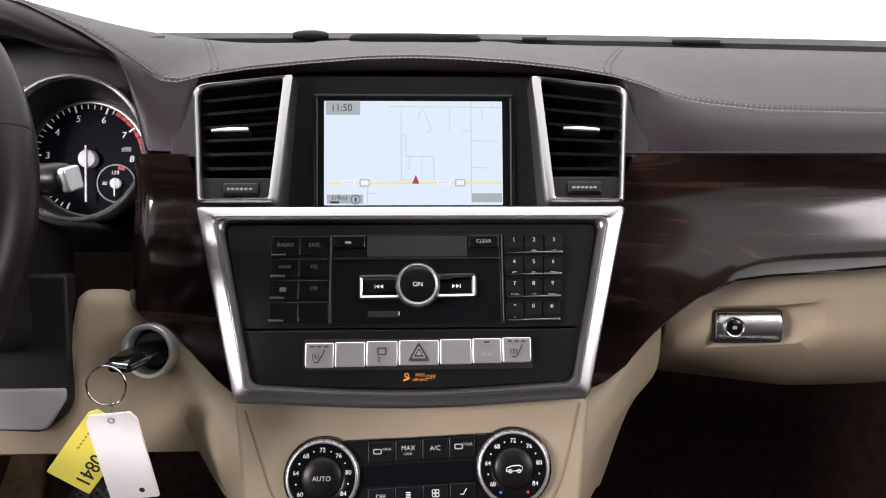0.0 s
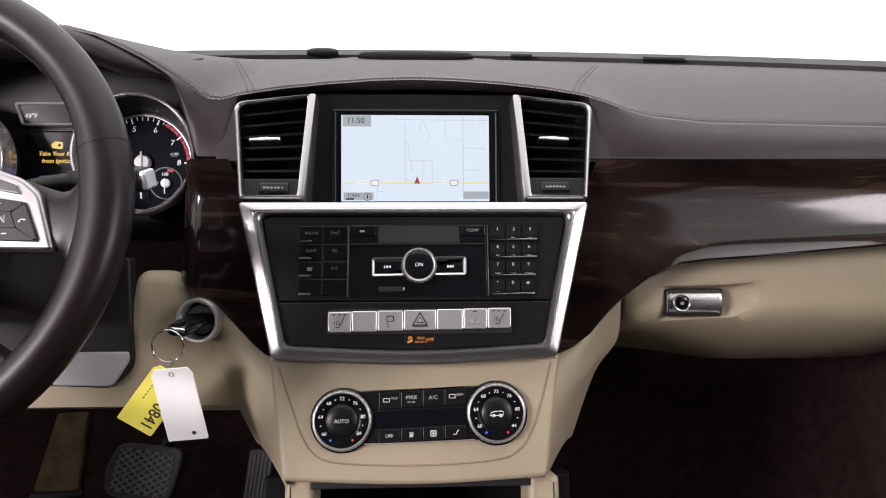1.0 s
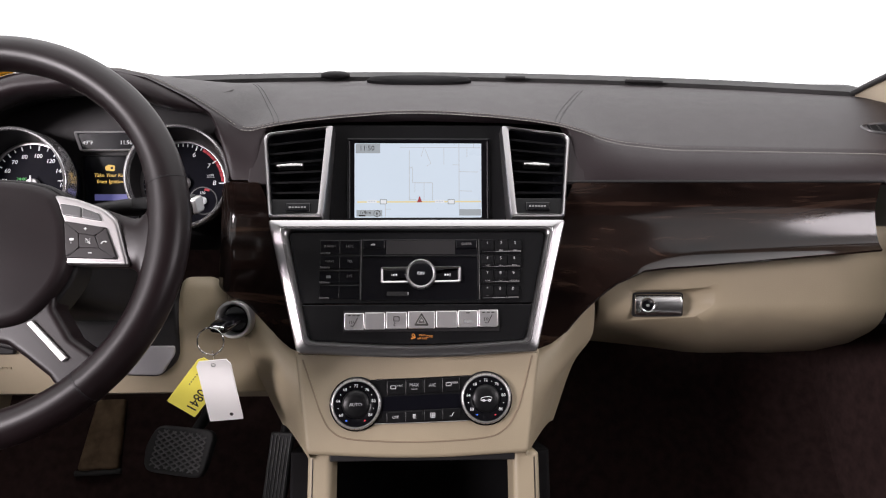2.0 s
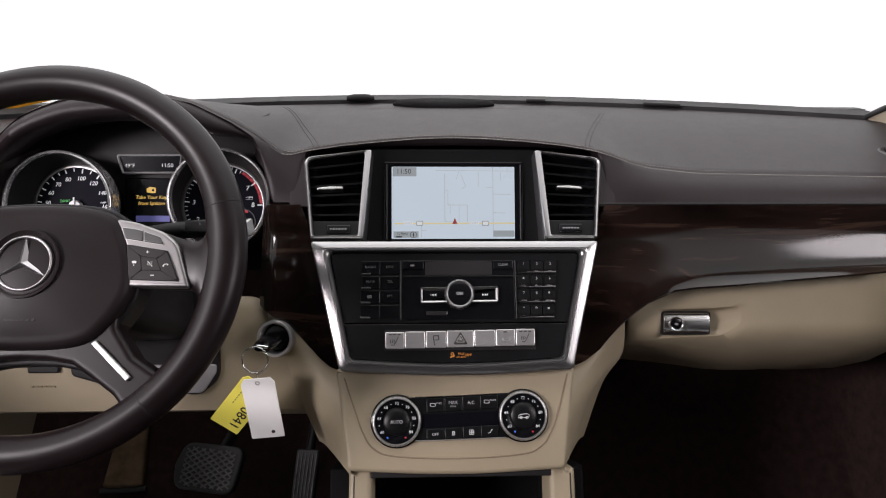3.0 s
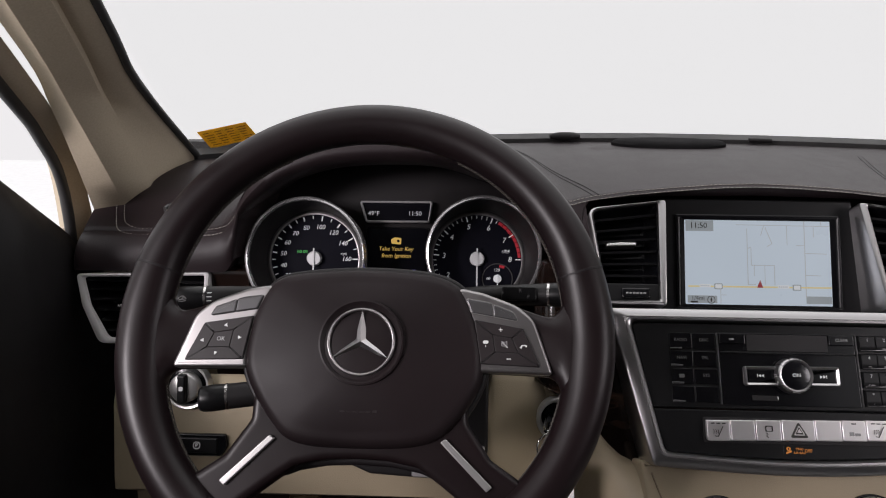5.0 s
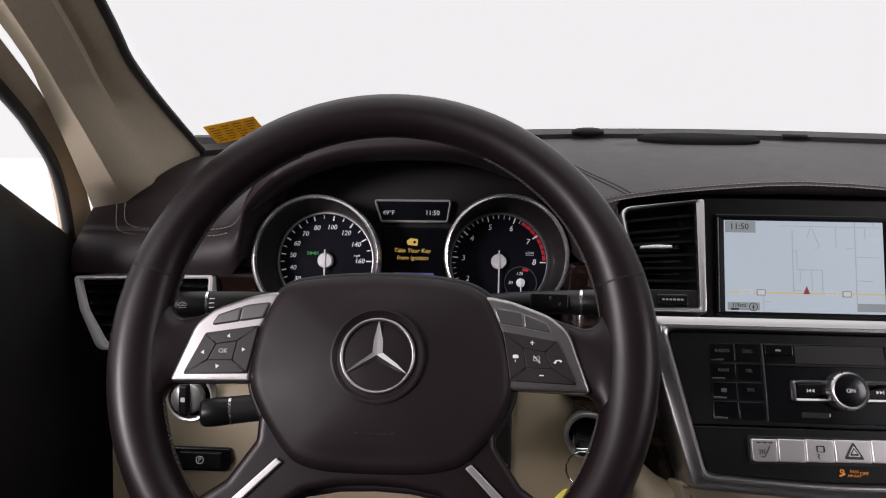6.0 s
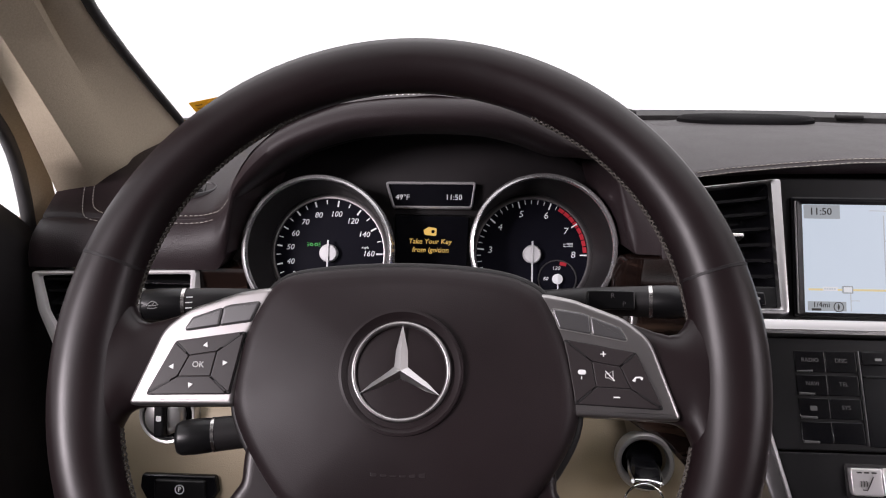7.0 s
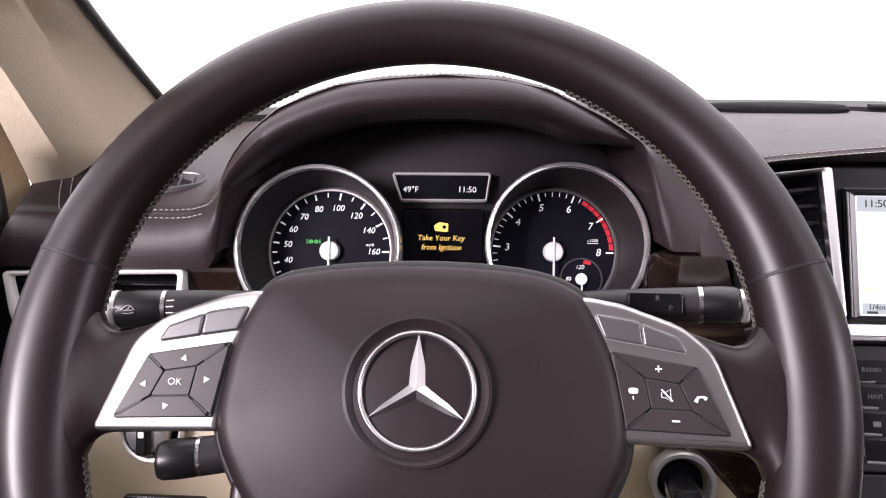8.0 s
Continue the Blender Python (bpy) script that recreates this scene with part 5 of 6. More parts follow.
def needle(d, cx, cy, a):
    a = radians(a)
    part("hub", turned([(0.0085, 0.001), (0.0085, 0.006), (0.0075, 0.0075), (0.002, 0.008)], cx, cy, 32), NEEDLE, d, "white needle hub")
    part("needle", bar2d((cx - 0.012 * math.cos(a), cy - 0.012 * math.sin(a)), (cx + 0.040 * math.cos(a), cy + 0.040 * math.sin(a)), 0.0016, 0.008, 0.0092), NEEDLE, d, "white needle")


LX, LY, RX, RY = -0.095, -0.0012, 0.095, 0.0014
speedo = dial(LX, LY, "speedometer", "dark blue-black speedometer face", -0.0022, 0.0010, 0.0668)
sp = {160: 0, 140: 29, 120: 55, 100: 81, 80: 107, 70: 129, 60: 151, 50: 172, 40: 193, 30: 213, 20: 233}
for n, a in sp.items():
    tick(speedo, LX, LY, a, 0.0445 if n > 80 else 0.0455, 0.0505, 0.0014)
    r = 0.0375
    text(str(n), LX + r * math.cos(radians(a)), LY + r * math.sin(radians(a)), 0.0010, 0.0074, NUM, speedo, slant=0.2)
for a in (14, 42, 68, 94, 118, 140, 162, 182, 203, 223):
    tick(speedo, LX, LY, a, 0.0465, 0.0505, 0.0009)
text("mph", LX + 0.034, LY + 0.006, 0.0010, 0.0040, NUM, speedo, slant=0.2)
needle(speedo, LX, LY, -90)
for s in (-1, 1):
    part("light_lamp", border(circle(LX - 0.0150 + s * 0.0022, LY + 0.0080, 0.0016, 10), circle(LX - 0.0150 + s * 0.0022, LY + 0.0080, 0.0009, 10), [(0, 0.0005), (0, 0.0014), (1, 0.0014), (1, 0.0005)]), GREENLIT, speedo, "green side-light lamp")
    for j in (-1, 0, 1):
        part("light_ray", bar2d((LX - 0.0150 + s * 0.0046, LY + 0.0080 + 0.0012 * j), (LX - 0.0150 + s * 0.0062, LY + 0.0080 + 0.0016 * j), 0.0005, 0.0005, 0.0014), GREENLIT, speedo)
tacho = dial(RX, RY, "tachometer", "dark tachometer face with a red band", 0.0062, 0.0050, 0.0642)
for n in range(1, 9):
    a = 35 * (8 - n)
    tick(tacho, RX, RY, a, 0.0445, 0.0508, 0.0013)
    if n > 1:
        text(str(n), RX + 0.0385 * math.cos(radians(a)), RY + 0.0385 * math.sin(radians(a)), 0.0010, 0.0086, NUM, tacho, slant=0.15)
    for j in range(1, 5):
        if n < 8 and 35 * (8 - n) - 7 * j > 60:
            tick(tacho, RX, RY, a - 7 * j, 0.0470, 0.0508, 0.0006)
for k in range(8):
    a0, a1 = 60 - 7.3 * k, 60 - 7.3 * k - 6.3
    q = [(RX + r * math.cos(radians(a)), RY + r * math.sin(radians(a))) for r, a in ((0.0474, a0), (0.0508, a0), (0.0508, (a0 + a1) / 2), (0.0508, a1), (0.0474, a1), (0.0474, (a0 + a1) / 2))]
    part("red_band", plate(q, 0.0002, 0.0014, 0.0001, 1), RED, tacho)
text("x1000", RX + 0.0335, RY + 0.0100, 0.0010, 0.0036, NUM, tacho)
part("unit_bar", bar2d((RX + 0.029, RY + 0.0078), (RX + 0.038, RY + 0.0078), 0.0004, 0.0004, 0.0012), NUM, tacho)
needle(tacho, RX, RY, -90)
sx0, sy0 = RX + 0.024, RY - 0.0225
part("temperature_dial", border(circle(sx0, sy0, 0.0180, 32), circle(sx0, sy0, 0.0168, 32), [(0, 0.0004), (0, 0.0018), (1, 0.0018), (1, 0.0004)]), DARKTITAN, tacho)
part("temperature_hub", turned([(0.0048, 0.001), (0.0048, 0.004), (0.003, 0.005)], sx0, sy0, 20), NUM, tacho)
part("temperature_needle", bar2d((sx0, sy0 + 0.005), (sx0, sy0 - 0.012), 0.001, 0.005, 0.0058), NUM, tacho)
text("120", sx0 - 0.001, sy0 + 0.0100, 0.0012, 0.0050, NUM, tacho, slant=0.2)
text("80", sx0 - 0.0105, sy0, 0.0012, 0.0046, NUM, tacho, slant=0.2)
part("hot_band", bar2d((sx0 + 0.002, sy0 + 0.0145), (sx0 + 0.008, sy0 + 0.0135), 0.003, 0.0008, 0.0018), RED, tacho)

# upper clock strip and the message display between the dials
strip = rounded([(-0.0358, 0.0425), (0.0390, 0.0430), (0.0425, 0.0682), (-0.0435, 0.0675)], 0.003, 4)
part("clock_frame", border(strip, inset(strip, 0.0022), [(0, -0.01), (0, 0.003), (0.5, 0.004), (1, 0.003), (1, -0.004)]), PAINTSILVER, cluster, "thin silver frame")
clock = part("clock_display", plate(inset(strip, 0.0022), -0.008, 0.0, 0.0002, 1), LCD, cluster)
text("49°F", -0.0270, 0.0530, 0.0002, 0.0072, NUM, clock)
text("11:50", 0.0215, 0.0535, 0.0002, 0.0072, NUM, clock)
msg = part("message_display", plate(rounded([(-0.031, -0.050), (0.034, -0.050), (0.036, 0.036), (-0.033, 0.036)], 0.003, 3), -0.01, -0.002, 0.0005), LCD, cluster, "dark display with an amber key message")
part("display_rim", border(rounded([(-0.033, -0.052), (0.036, -0.052), (0.038, 0.0375), (-0.035, 0.0375)], 0.004, 3), rounded([(-0.0325, -0.0515), (0.0355, -0.0515), (0.0375, 0.037), (-0.0345, 0.037)], 0.004, 3), [(0, -0.01), (0, 0.0), (1, 0.0), (1, -0.01)]), SATIN, cluster)
text("Take Your Key", 0.0, 0.0117, -0.0017, 0.0066, DISPLAYTXT, msg, slant=0.15)
text("from Ignition", 0.0005, 0.0037, -0.0017, 0.0066, DISPLAYTXT, msg, slant=0.15)
key_i = rounded([(-0.0055, 0.0180), (0.0055, 0.0170), (0.0060, 0.0245), (-0.002, 0.0255), (-0.0065, 0.0225)], 0.0015, 3)
part("key_mark", plate(key_i, -0.003, -0.0012, 0.0002), DISPLAYTXT, msg)
part("key_mark_eye", turned([(0.0016, -0.0014), (0.0016, -0.0010), (0.001, -0.0009)], 0.0025, 0.0212, 14), LCD, msg)
part("status_strip", plate(rrect(-0.020, -0.0205, 0.024, -0.0125, 0.001), -0.003, -0.0014, 0.0002), mat("lit_blue_strip", (0.12, 0.12, 0.35), 0.4, emit=0.35), msg)

# ---- hood over the instruments ----
hood = thing("instrument_hood", Matrix.Translation((-0.39, 0.03, 0.70)), "espresso leather hood arching over the instruments", "instrument hood")


ARC = [(-0.572, 0.665), (-0.572, 0.70), (-0.570, 0.722), (-0.562, 0.752), (-0.543, 0.779), (-0.517, 0.799), (-0.473, 0.816), (-0.435, 0.822), (-0.391, 0.824), (-0.347, 0.822), (-0.315, 0.814), (-0.285, 0.800), (-0.258, 0.785), (-0.236, 0.768), (-0.224, 0.740), (-0.220, 0.70), (-0.220, 0.665)]


def hood_arc(fx, fz, y0, lean):
    """One line of the hood's opening, drawn in from its outer edge by fx and fz; towards its feet it runs back into that edge."""
    line = []
    for x, z in ARC:
        k = ease((z - 0.715) / 0.06) if x < -0.391 else ease((z - 0.762) / 0.045)
        xi, zi = -0.391 + (x + 0.391) * fx, 0.665 + (z - 0.665) * fz
        line.append((x + (xi - x) * k, (0.030 + 0.2 * (z - 0.75)) * (1 - k) + (y0 + lean * (zi - 0.75)) * k, z + (zi - z) * k))
    return [(v.x + 0.39, v.y - 0.03, v.z - 0.70) for v in smooth_path(line, 8)]


arcs = [hood_arc(*row) for row in ((0.940, 0.73, 0.125, 0.0), (0.925, 0.755, 0.085, 0.0), (0.918, 0.780, 0.052, 0.15), (0.920, 0.805, 0.034, 0.17), (0.928, 0.845, 0.020, 0.18), (0.942, 0.885, 0.012, 0.19),
                                   (0.960, 0.925, 0.010, 0.20), (0.980, 0.965, 0.014, 0.20), (0.994, 0.988, 0.021, 0.20), (1.0, 1.0, 0.030, 0.20))]
part("visor", loft([a[8:-9] for a in arcs[2:]], closed=False), LEATHER, hood, "rolled leather lip")
part("lining", loft(arcs[:3], closed=False), LINING, hood, "matt dark brown lining")
part("lining_edge", tube([(x, y - 0.002, z) for x, y, z in hood_arc(0.918, 0.782, 0.052, 0.15)[40:90]], 0.0007, 5), SATIN, hood)

# leather cheeks between the hood's feet and the dials
for sx, ox, oy, R, edge in ((-1, LX - 0.0022, LY + 0.0010, 0.0668, ((0.690, -0.569, 0.0135), (0.722, -0.562, 0.0175), (0.752, -0.556, 0.0235), (0.773, -0.543, 0.0295))),
                            (1, RX + 0.0062, RY + 0.0050, 0.0642, ((0.6995, -0.2225, 0.0055), (0.715, -0.2275, 0.0135), (0.750, -0.2355, 0.0235), (0.771, -0.2445, 0.0295), (0.784, -0.262, 0.034)))):
    hub = MG @ Vector((ox, oy, 0.040))
    grid = []
    for i in range(25):
        z = edge[0][0] + (edge[-1][0] - edge[0][0]) * i / 24
        xe, ye = curve_at([(a, b) for a, b, c in edge], z), curve_at([(a, c) for a, b, c in edge], z)
        h = (z - hub.z) * 1.063
        xr = hub.x + sx * math.sqrt(max(0.0016, (R + 0.0015) ** 2 - h * h))
        yr = hub.y + 0.36 * (z - hub.z) + 0.004 + 2.2 * max(0.0, h - 0.72 * R)
        grid.append([(xe + (xr - xe) * u + 0.39, ye + (yr - ye) * (u + 0.10 * math.sin(math.pi * u)) - 0.03, z - 0.70) for u in [j / 10 for j in range(11)]])
    grid.insert(0, [(x, y + 0.03, z - 0.002) for x, y, z in grid[0]])
    part("cheek", loft(grid, closed=False), LEATHER, hood, "leather face running into the dial")

# ---- steering column ----
column = thing("steering_column", pose(-0.392, -0.10, 0.655, 90 - 28), "black steering column shroud behind the wheel", "steering column")
part("shroud", loft([lift(rounded([(-a, -b), (a, -b), (a * 0.9, c), (-a * 0.9, c)], 0.02, 5), w) for a, b, c, w in ((0.075, 0.075, 0.040, -0.16), (0.078, 0.078, 0.042, -0.05), (0.070, 0.066, 0.038, 0.04), (0.060, 0.055, 0.032, 0.055))]), BLACK, column)
opening = thing("column_opening", plane_frame(-0.392, -0.049, 0.53, math.degrees(math.atan(0.3))), "dark moulded recess round the column in the knee panel", "trim panel")
shape = rounded([(-0.020, -0.0535), (0.080, -0.0590), (0.104, -0.040), (0.104, 0.075), (-0.080, 0.075), (-0.075, -0.034), (-0.045, -0.043)], [0.01, 0.02, 0.03, 0.004, 0.004, 0.008, 0.01], 5)
part("recess", plate(shape, -0.01, 0.004, 0.003), BLACK, opening)
part("insert", plate(rounded([(0.024, -0.0545), (0.084, -0.0565), (0.1010, -0.030), (0.1010, -0.0205), (0.024, -0.0205)], [0.002, 0.012, 0.01, 0.003, 0.002], 4), 0.0, 0.0065, 0.002), GREYPLASTIC, opening, "light grey plastic insert")

# ---- steering wheel ----
MW = plane_frame(-0.392, -0.190, 0.7035, 32.7)
wheel = thing("steering_wheel", MW, "dark brown leather four-spoke steering wheel with silver button panels", "steering wheel")
# the rim stands a little nearer to the driver than the hub
RIM, RIM_DOWN, RIM_OUT = 0.1738, -0.0035, 0.0055


def rim_ring(a, grow=0.0):
    """One section of the rim; it swells inwards beside the side spokes."""
    c, s = math.cos(a), math.sin(a)
    side = math.exp(-((abs(abs(math.atan2(s, abs(c))) - 0.06) / 0.30) ** 2)) if s < 0.6 else 0.0
    out = []
    for k in range(16):
        b = 2 * math.pi * k / 16
        rr = 0.0166 * math.cos(b)
        if rr < 0:
            rr *= 1 + 0.28 * side
        w = 0.0160 * math.sin(b)
        r = RIM + rr + (grow if rr > 0 else -grow)
        out.append((r * c, r * s + RIM_DOWN, RIM_OUT + w * (1 + grow * 60)))
    return out


N = 120
part("rim", loft([rim_ring(2 * math.pi * i / N) for i in range(N + 1)], cap0=False, cap1=False), WHEEL, wheel, "smooth dark brown leather rim")
for a in (16, 164, -50, -130):
    a = radians(a)
    part("rim_seam", loft([rim_ring(a - 0.006, -0.0002), rim_ring(a - 0.0045, 0.00025), rim_ring(a + 0.0045, 0.00025), rim_ring(a + 0.006, -0.0002)]), LINING, wheel)
for a0, a1 in ((8, 64), (116, 172), (-48, -16), (-164, -132)):
    bm = bmesh.new()
    n = int((a1 - a0) / 1.25)
    for k in range(n):
        t0, t1 = radians(a0 + (a1 - a0) * k / n), radians(a0 + (a1 - a0) * (k + 0.9) / n)
        lean = abs((a0 + (a1 - a0) * k / n) % 180 - 90)
        r = RIM - 0.0163 - 0.0046 * max(0.0, (lean - 55) / 35)
        back = RIM_OUT - 0.0035
        for s in (1, -1):
            tube([(q * math.cos(t), q * math.sin(t) + RIM_DOWN, back + h) for q, t, h in ((r, t0, 0.0021 * s), (r - 0.0006, (t0 + t1) / 2, 0.0), (r, t1, -0.0021 * s))], 0.00055, 5, bm=bm)
    part("stitching", bm, DARKTHREAD, wheel, "grey-brown cross stitching along the inner rim")


def flip(poly):
    return [(-x, y) for x, y in reversed(poly)]


SPOKE_HI = [(0.060, 0.030), (0.085, 0.028), (0.100, 0.0240), (0.121, 0.0165), (0.1334, 0.0122), (0.1405, 0.0104), (0.1455, 0.0114), (0.1495, 0.0155), (0.1530, 0.0230), (0.1560, 0.0340), (0.1600, 0.0480), (0.170, 0.060)]
SPOKE_LO = [(0.060, -0.032), (0.130, -0.0345), (0.1395, -0.0350), (0.1445, -0.0368), (0.1475, -0.0405), (0.1500, -0.0480), (0.1530, -0.0600), (0.157, -0.0720), (0.170, -0.080)]


def spoke_skin(sx):
    """A side spoke that flares into the rim above and below."""
    rings = []
    for x in [0.062, 0.085, 0.100, 0.112, 0.121, 0.128, 0.1334, 0.137, 0.1405, 0.143, 0.1455, 0.1475, 0.1495, 0.1513, 0.1530, 0.1545, 0.1560, 0.158, 0.160, 0.163]:
        hi, lo = curve_at(SPOKE_HI, x), curve_at(SPOKE_LO, x)
        u = min(1.0, max(0.0, (x - 0.125) / 0.035))
        t = 0.0085 + 0.0022 * u * u * (3 - 2 * u)
        ring = []
        for k in range(28):
            a = 2 * math.pi * k / 28
            c, s = math.cos(a), math.sin(a)
            e = 0.5 + 0.45 * u
            ring.append((sx * x, (hi + lo) / 2 + (hi - lo) / 2 * math.copysign(abs(c) ** e, c), 0.0045 * u + t * math.copysign(abs(s) ** e, s)))
        rings.append(ring)
    return loft(rings)


PADS = [(-0.1425, -0.0342), (-0.0865, -0.0330), (-0.0820, 0.0040), (-0.0690, 0.0310), (-0.0900, 0.0270), (-0.1160, 0.0175), (-0.1290, 0.0065)]
PAD_R = [0.003, 0.002, 0.02, 0.004, 0.03, 0.03, 0.02]
KEYPAD = [(-0.1330, -0.0288), (-0.0885, -0.0272), (-0.0835, 0.0058), (-0.1205, -0.0003)]
TOPB = [(-0.1170, 0.0052), (-0.0815, 0.0112), (-0.0775, 0.0218), (-0.0930, 0.0195), (-0.1130, 0.0122)]
LOW = [(-0.128, -0.116), (-0.118, -0.138), (-0.094, -0.144), (-0.0815, -0.1285), (-0.0600, -0.1125), (-0.0440, -0.1015), (-0.0220, -0.0975), (0.0, -0.0965)]
LOW_TOP = [(-0.030, -0.050), (-0.080, -0.050), (-0.0800, -0.0700), (-0.0973, -0.0954)]
low = part("lower_spoke_trim", plate(rounded(LOW + flip(LOW)[1:] + flip(LOW_TOP) + LOW_TOP, 0.007, 3), -0.014, 0.0095, 0.005, 4), WHEEL, wheel, "leather trim joining both lower spokes")
LIP = [(-0.062, -0.113), (-0.046, -0.1065), (-0.024, -0.1025), (0.0, -0.1015)]
part("hub_lip", plate(rounded(LIP + flip(LIP)[1:] + [(0.060, -0.060), (-0.060, -0.060)], 0.006, 3), -0.024, -0.008, 0.003), LINING, wheel)
for sx in (-1, 1):
    f = (lambda p: p) if sx < 0 else flip
    part("spoke", spoke_skin(sx), WHEEL, wheel)
    inl = rounded(f([(-0.0975, -0.1130), (-0.0935, -0.1165), (-0.0600, -0.0835), (-0.0640, -0.0808)]), 0.0008, 2)
    part("inlay", plate(inl, 0.006, 0.0125, 0.0008), SATINSILVER, low, "slim silver inlay")
    pad = part("button_panel", plate(rounded(f(PADS), PAD_R if sx < 0 else PAD_R[::-1], 4), 0.0, 0.0135, 0.0025, 4), TITAN, wheel, "titanium grey button panel")
    part("key_bed", plate(rounded(f(KEYPAD), 0.0012, 3), 0.008, 0.0145, 0.0006), BLACK, pad)
    # five keys: a middle one and four round it
    (ax, ay), (bx_, by), (cx, cy), (dx, dy) = KEYPAD
    mid = Vector(((ax + bx_ + cx + dx) / 4, (ay + by + cy + dy) / 4))
    core = [mid + (Vector(q) - mid) * 0.36 for q in KEYPAD]
    core = [(mid.x + (q.x - mid.x) * 1.05, mid.y + (q.y - mid.y) * 1.05) for q in core]
    part("key", plate(rounded(f([tuple(q) for q in core]), 0.0006, 2), 0.012, 0.0155, 0.0003), KEYBROWN, pad)
    full = [Vector(q) for q in KEYPAD]
    for k in range(4):
        p0, p1 = full[k], full[(k + 1) % 4]
        q0, q1 = Vector(core[k]), Vector(core[(k + 1) % 4])
        e0, e1 = p0.lerp(p1, 0.022), p1.lerp(p0, 0.022)
        i0, i1 = q0.lerp(p0, 0.035), q1.lerp(p1, 0.035)
        quad = [tuple(e0.lerp(i0, 0.04)), tuple(e1.lerp(i1, 0.04)), tuple(i1.lerp(i0, 0.035)), tuple(i0.lerp(i1, 0.035))]
        key = part("key", plate(rounded(f(quad), 0.0006, 2), 0.012, 0.0156, 0.0003), KEYBROWN, pad)
        slit = [q0.lerp(p0, 0.22), q0.lerp(p0, 0.82)]
        slit = [(q.x * -sx, q.y) for q in slit]
        part("slit", bar2d(slit[0], slit[1], 0.0009, 0.0140, 0.0158), BLACK, pad)
        c = sum((Vector(q) for q in quad), Vector((0, 0))) / 4
        c.x *= -sx
        out = (c - Vector((mid.x * -sx, mid.y))).normalized()
        if sx < 0:
            perp = Vector((-out.y, out.x))
            tri = [tuple(c + out * 0.0015), tuple(c - out * 0.0011 + perp * 0.0014), tuple(c - out * 0.0011 - perp * 0.0014)]
            part("arrow_mark", plate(tri, 0.0150, 0.0161, 0.0001, 1), PRINT, key)
        elif k == 2:
            text("+", c.x, c.y, 0.0160, 0.0060, PRINT, key)
        elif k == 0:
            part("minus_mark", bar2d((c.x - 0.0016, c.y), (c.x + 0.0016, c.y), 0.0007, 0.0150, 0.0161), PRINT, key)
        elif k == 1:
            part("speech_mark", plate(rounded(rect(c.x - 0.0020, c.y - 0.0010, c.x + 0.0020, c.y + 0.0014), 0.0012, 4), 0.0150, 0.0161, 0.0002), PRINT, key)
            part("speech_mark", plate(rect(c.x - 0.0004, c.y - 0.0034, c.x, c.y - 0.0019), 0.0150, 0.0161, 0.0001, 1), PRINT, key)
        else:
            part("phone_mark", tube([(c.x - 0.0022, c.y - 0.0012, 0.0156), (c.x - 0.0011, c.y + 0.0008, 0.0157), (c.x + 0.0010, c.y + 0.0010, 0.0157), (c.x + 0.0022, c.y + 0.0002, 0.0156)], [0.0009, 0.0005, 0.0005, 0.0009], 6), PRINT, key)
    mx = mid.x * -sx
    if sx < 0:
        text("OK", mx, mid.y, 0.0158, 0.0044, MIDPRINT, pad)
    else:
        m_out = [(mx - 0.0022, mid.y - 0.0010), (mx - 0.0006, mid.y - 0.0010), (mx + 0.0016, mid.y - 0.0026), (mx + 0.0016, mid.y + 0.0026), (mx - 0.0006, mid.y + 0.0010), (mx - 0.0022, mid.y + 0.0010)]
        part("mute_mark", tube([(x, y, 0.0156) for x, y in m_out], 0.00028, 5, closed=True), MIDPRINT, pad)
        part("mute_mark", bar2d((mx - 0.0022, mid.y + 0.0024), (mx + 0.0022, mid.y - 0.0024), 0.0005, 0.0150, 0.0160), PRINT, pad)
    ta = [TOPB[0], (-0.0985, 0.0084), (-0.0975, 0.0180), TOPB[4]]
    tb = [(-0.0980, 0.0085), TOPB[1], TOPB[2], TOPB[3], (-0.0970, 0.0182)]
    for poly in (ta, tb):
        part("upper_key", plate(rounded(f(poly), 0.0012, 3), 0.010, 0.0148, 0.0009), DARKTITAN, pad)
        q = rounded(f(poly), 0.0012, 3)
        part("key_outline", border(inset(q, -0.0004), q, [(0, 0.010), (0, 0.0140), (1, 0.0140), (1, 0.010)]), BLACK if sx < 0 else SATINSILVER, pad)
AIR = [(-0.0865, -0.0370), (-0.0640, -0.0725), (-0.0430, -0.0868), (0.0, -0.0895), (0.0450, -0.0868), (0.0680, -0.0745), (0.0893, -0.0420), (0.0900, -0.0100), (0.0800, 0.0200), (0.0690, 0.0340), (0.0450, 0.0415), (0.0, 0.0440), (-0.0450, 0.0410), (-0.0690, 0.0345), (-0.0810, 0.0165), (-0.0870, -0.0060)]
loop = smooth_path([(x, y, 0) for x, y in AIR + AIR[:3]], 6)[6:6 + 6 * len(AIR)]
air = [(v.x, v.y) for v in loop]
part("hub_plate", plate(inset(air, -0.0035), -0.02, 0.006, 0.003), BLACK, wheel)
mid_air = Vector((0.0, -0.022))
rings = [lift(air, 0.0), lift(air, 0.0070)]
for k in range(1, 7):
    a = k / 6 * math.pi / 2
    rings.append(lift(inset(air, 0.0105 * (1 - math.cos(a))), 0.0070 + 0.0105 * math.sin(a)))
rim_air = inset(air, 0.0105)
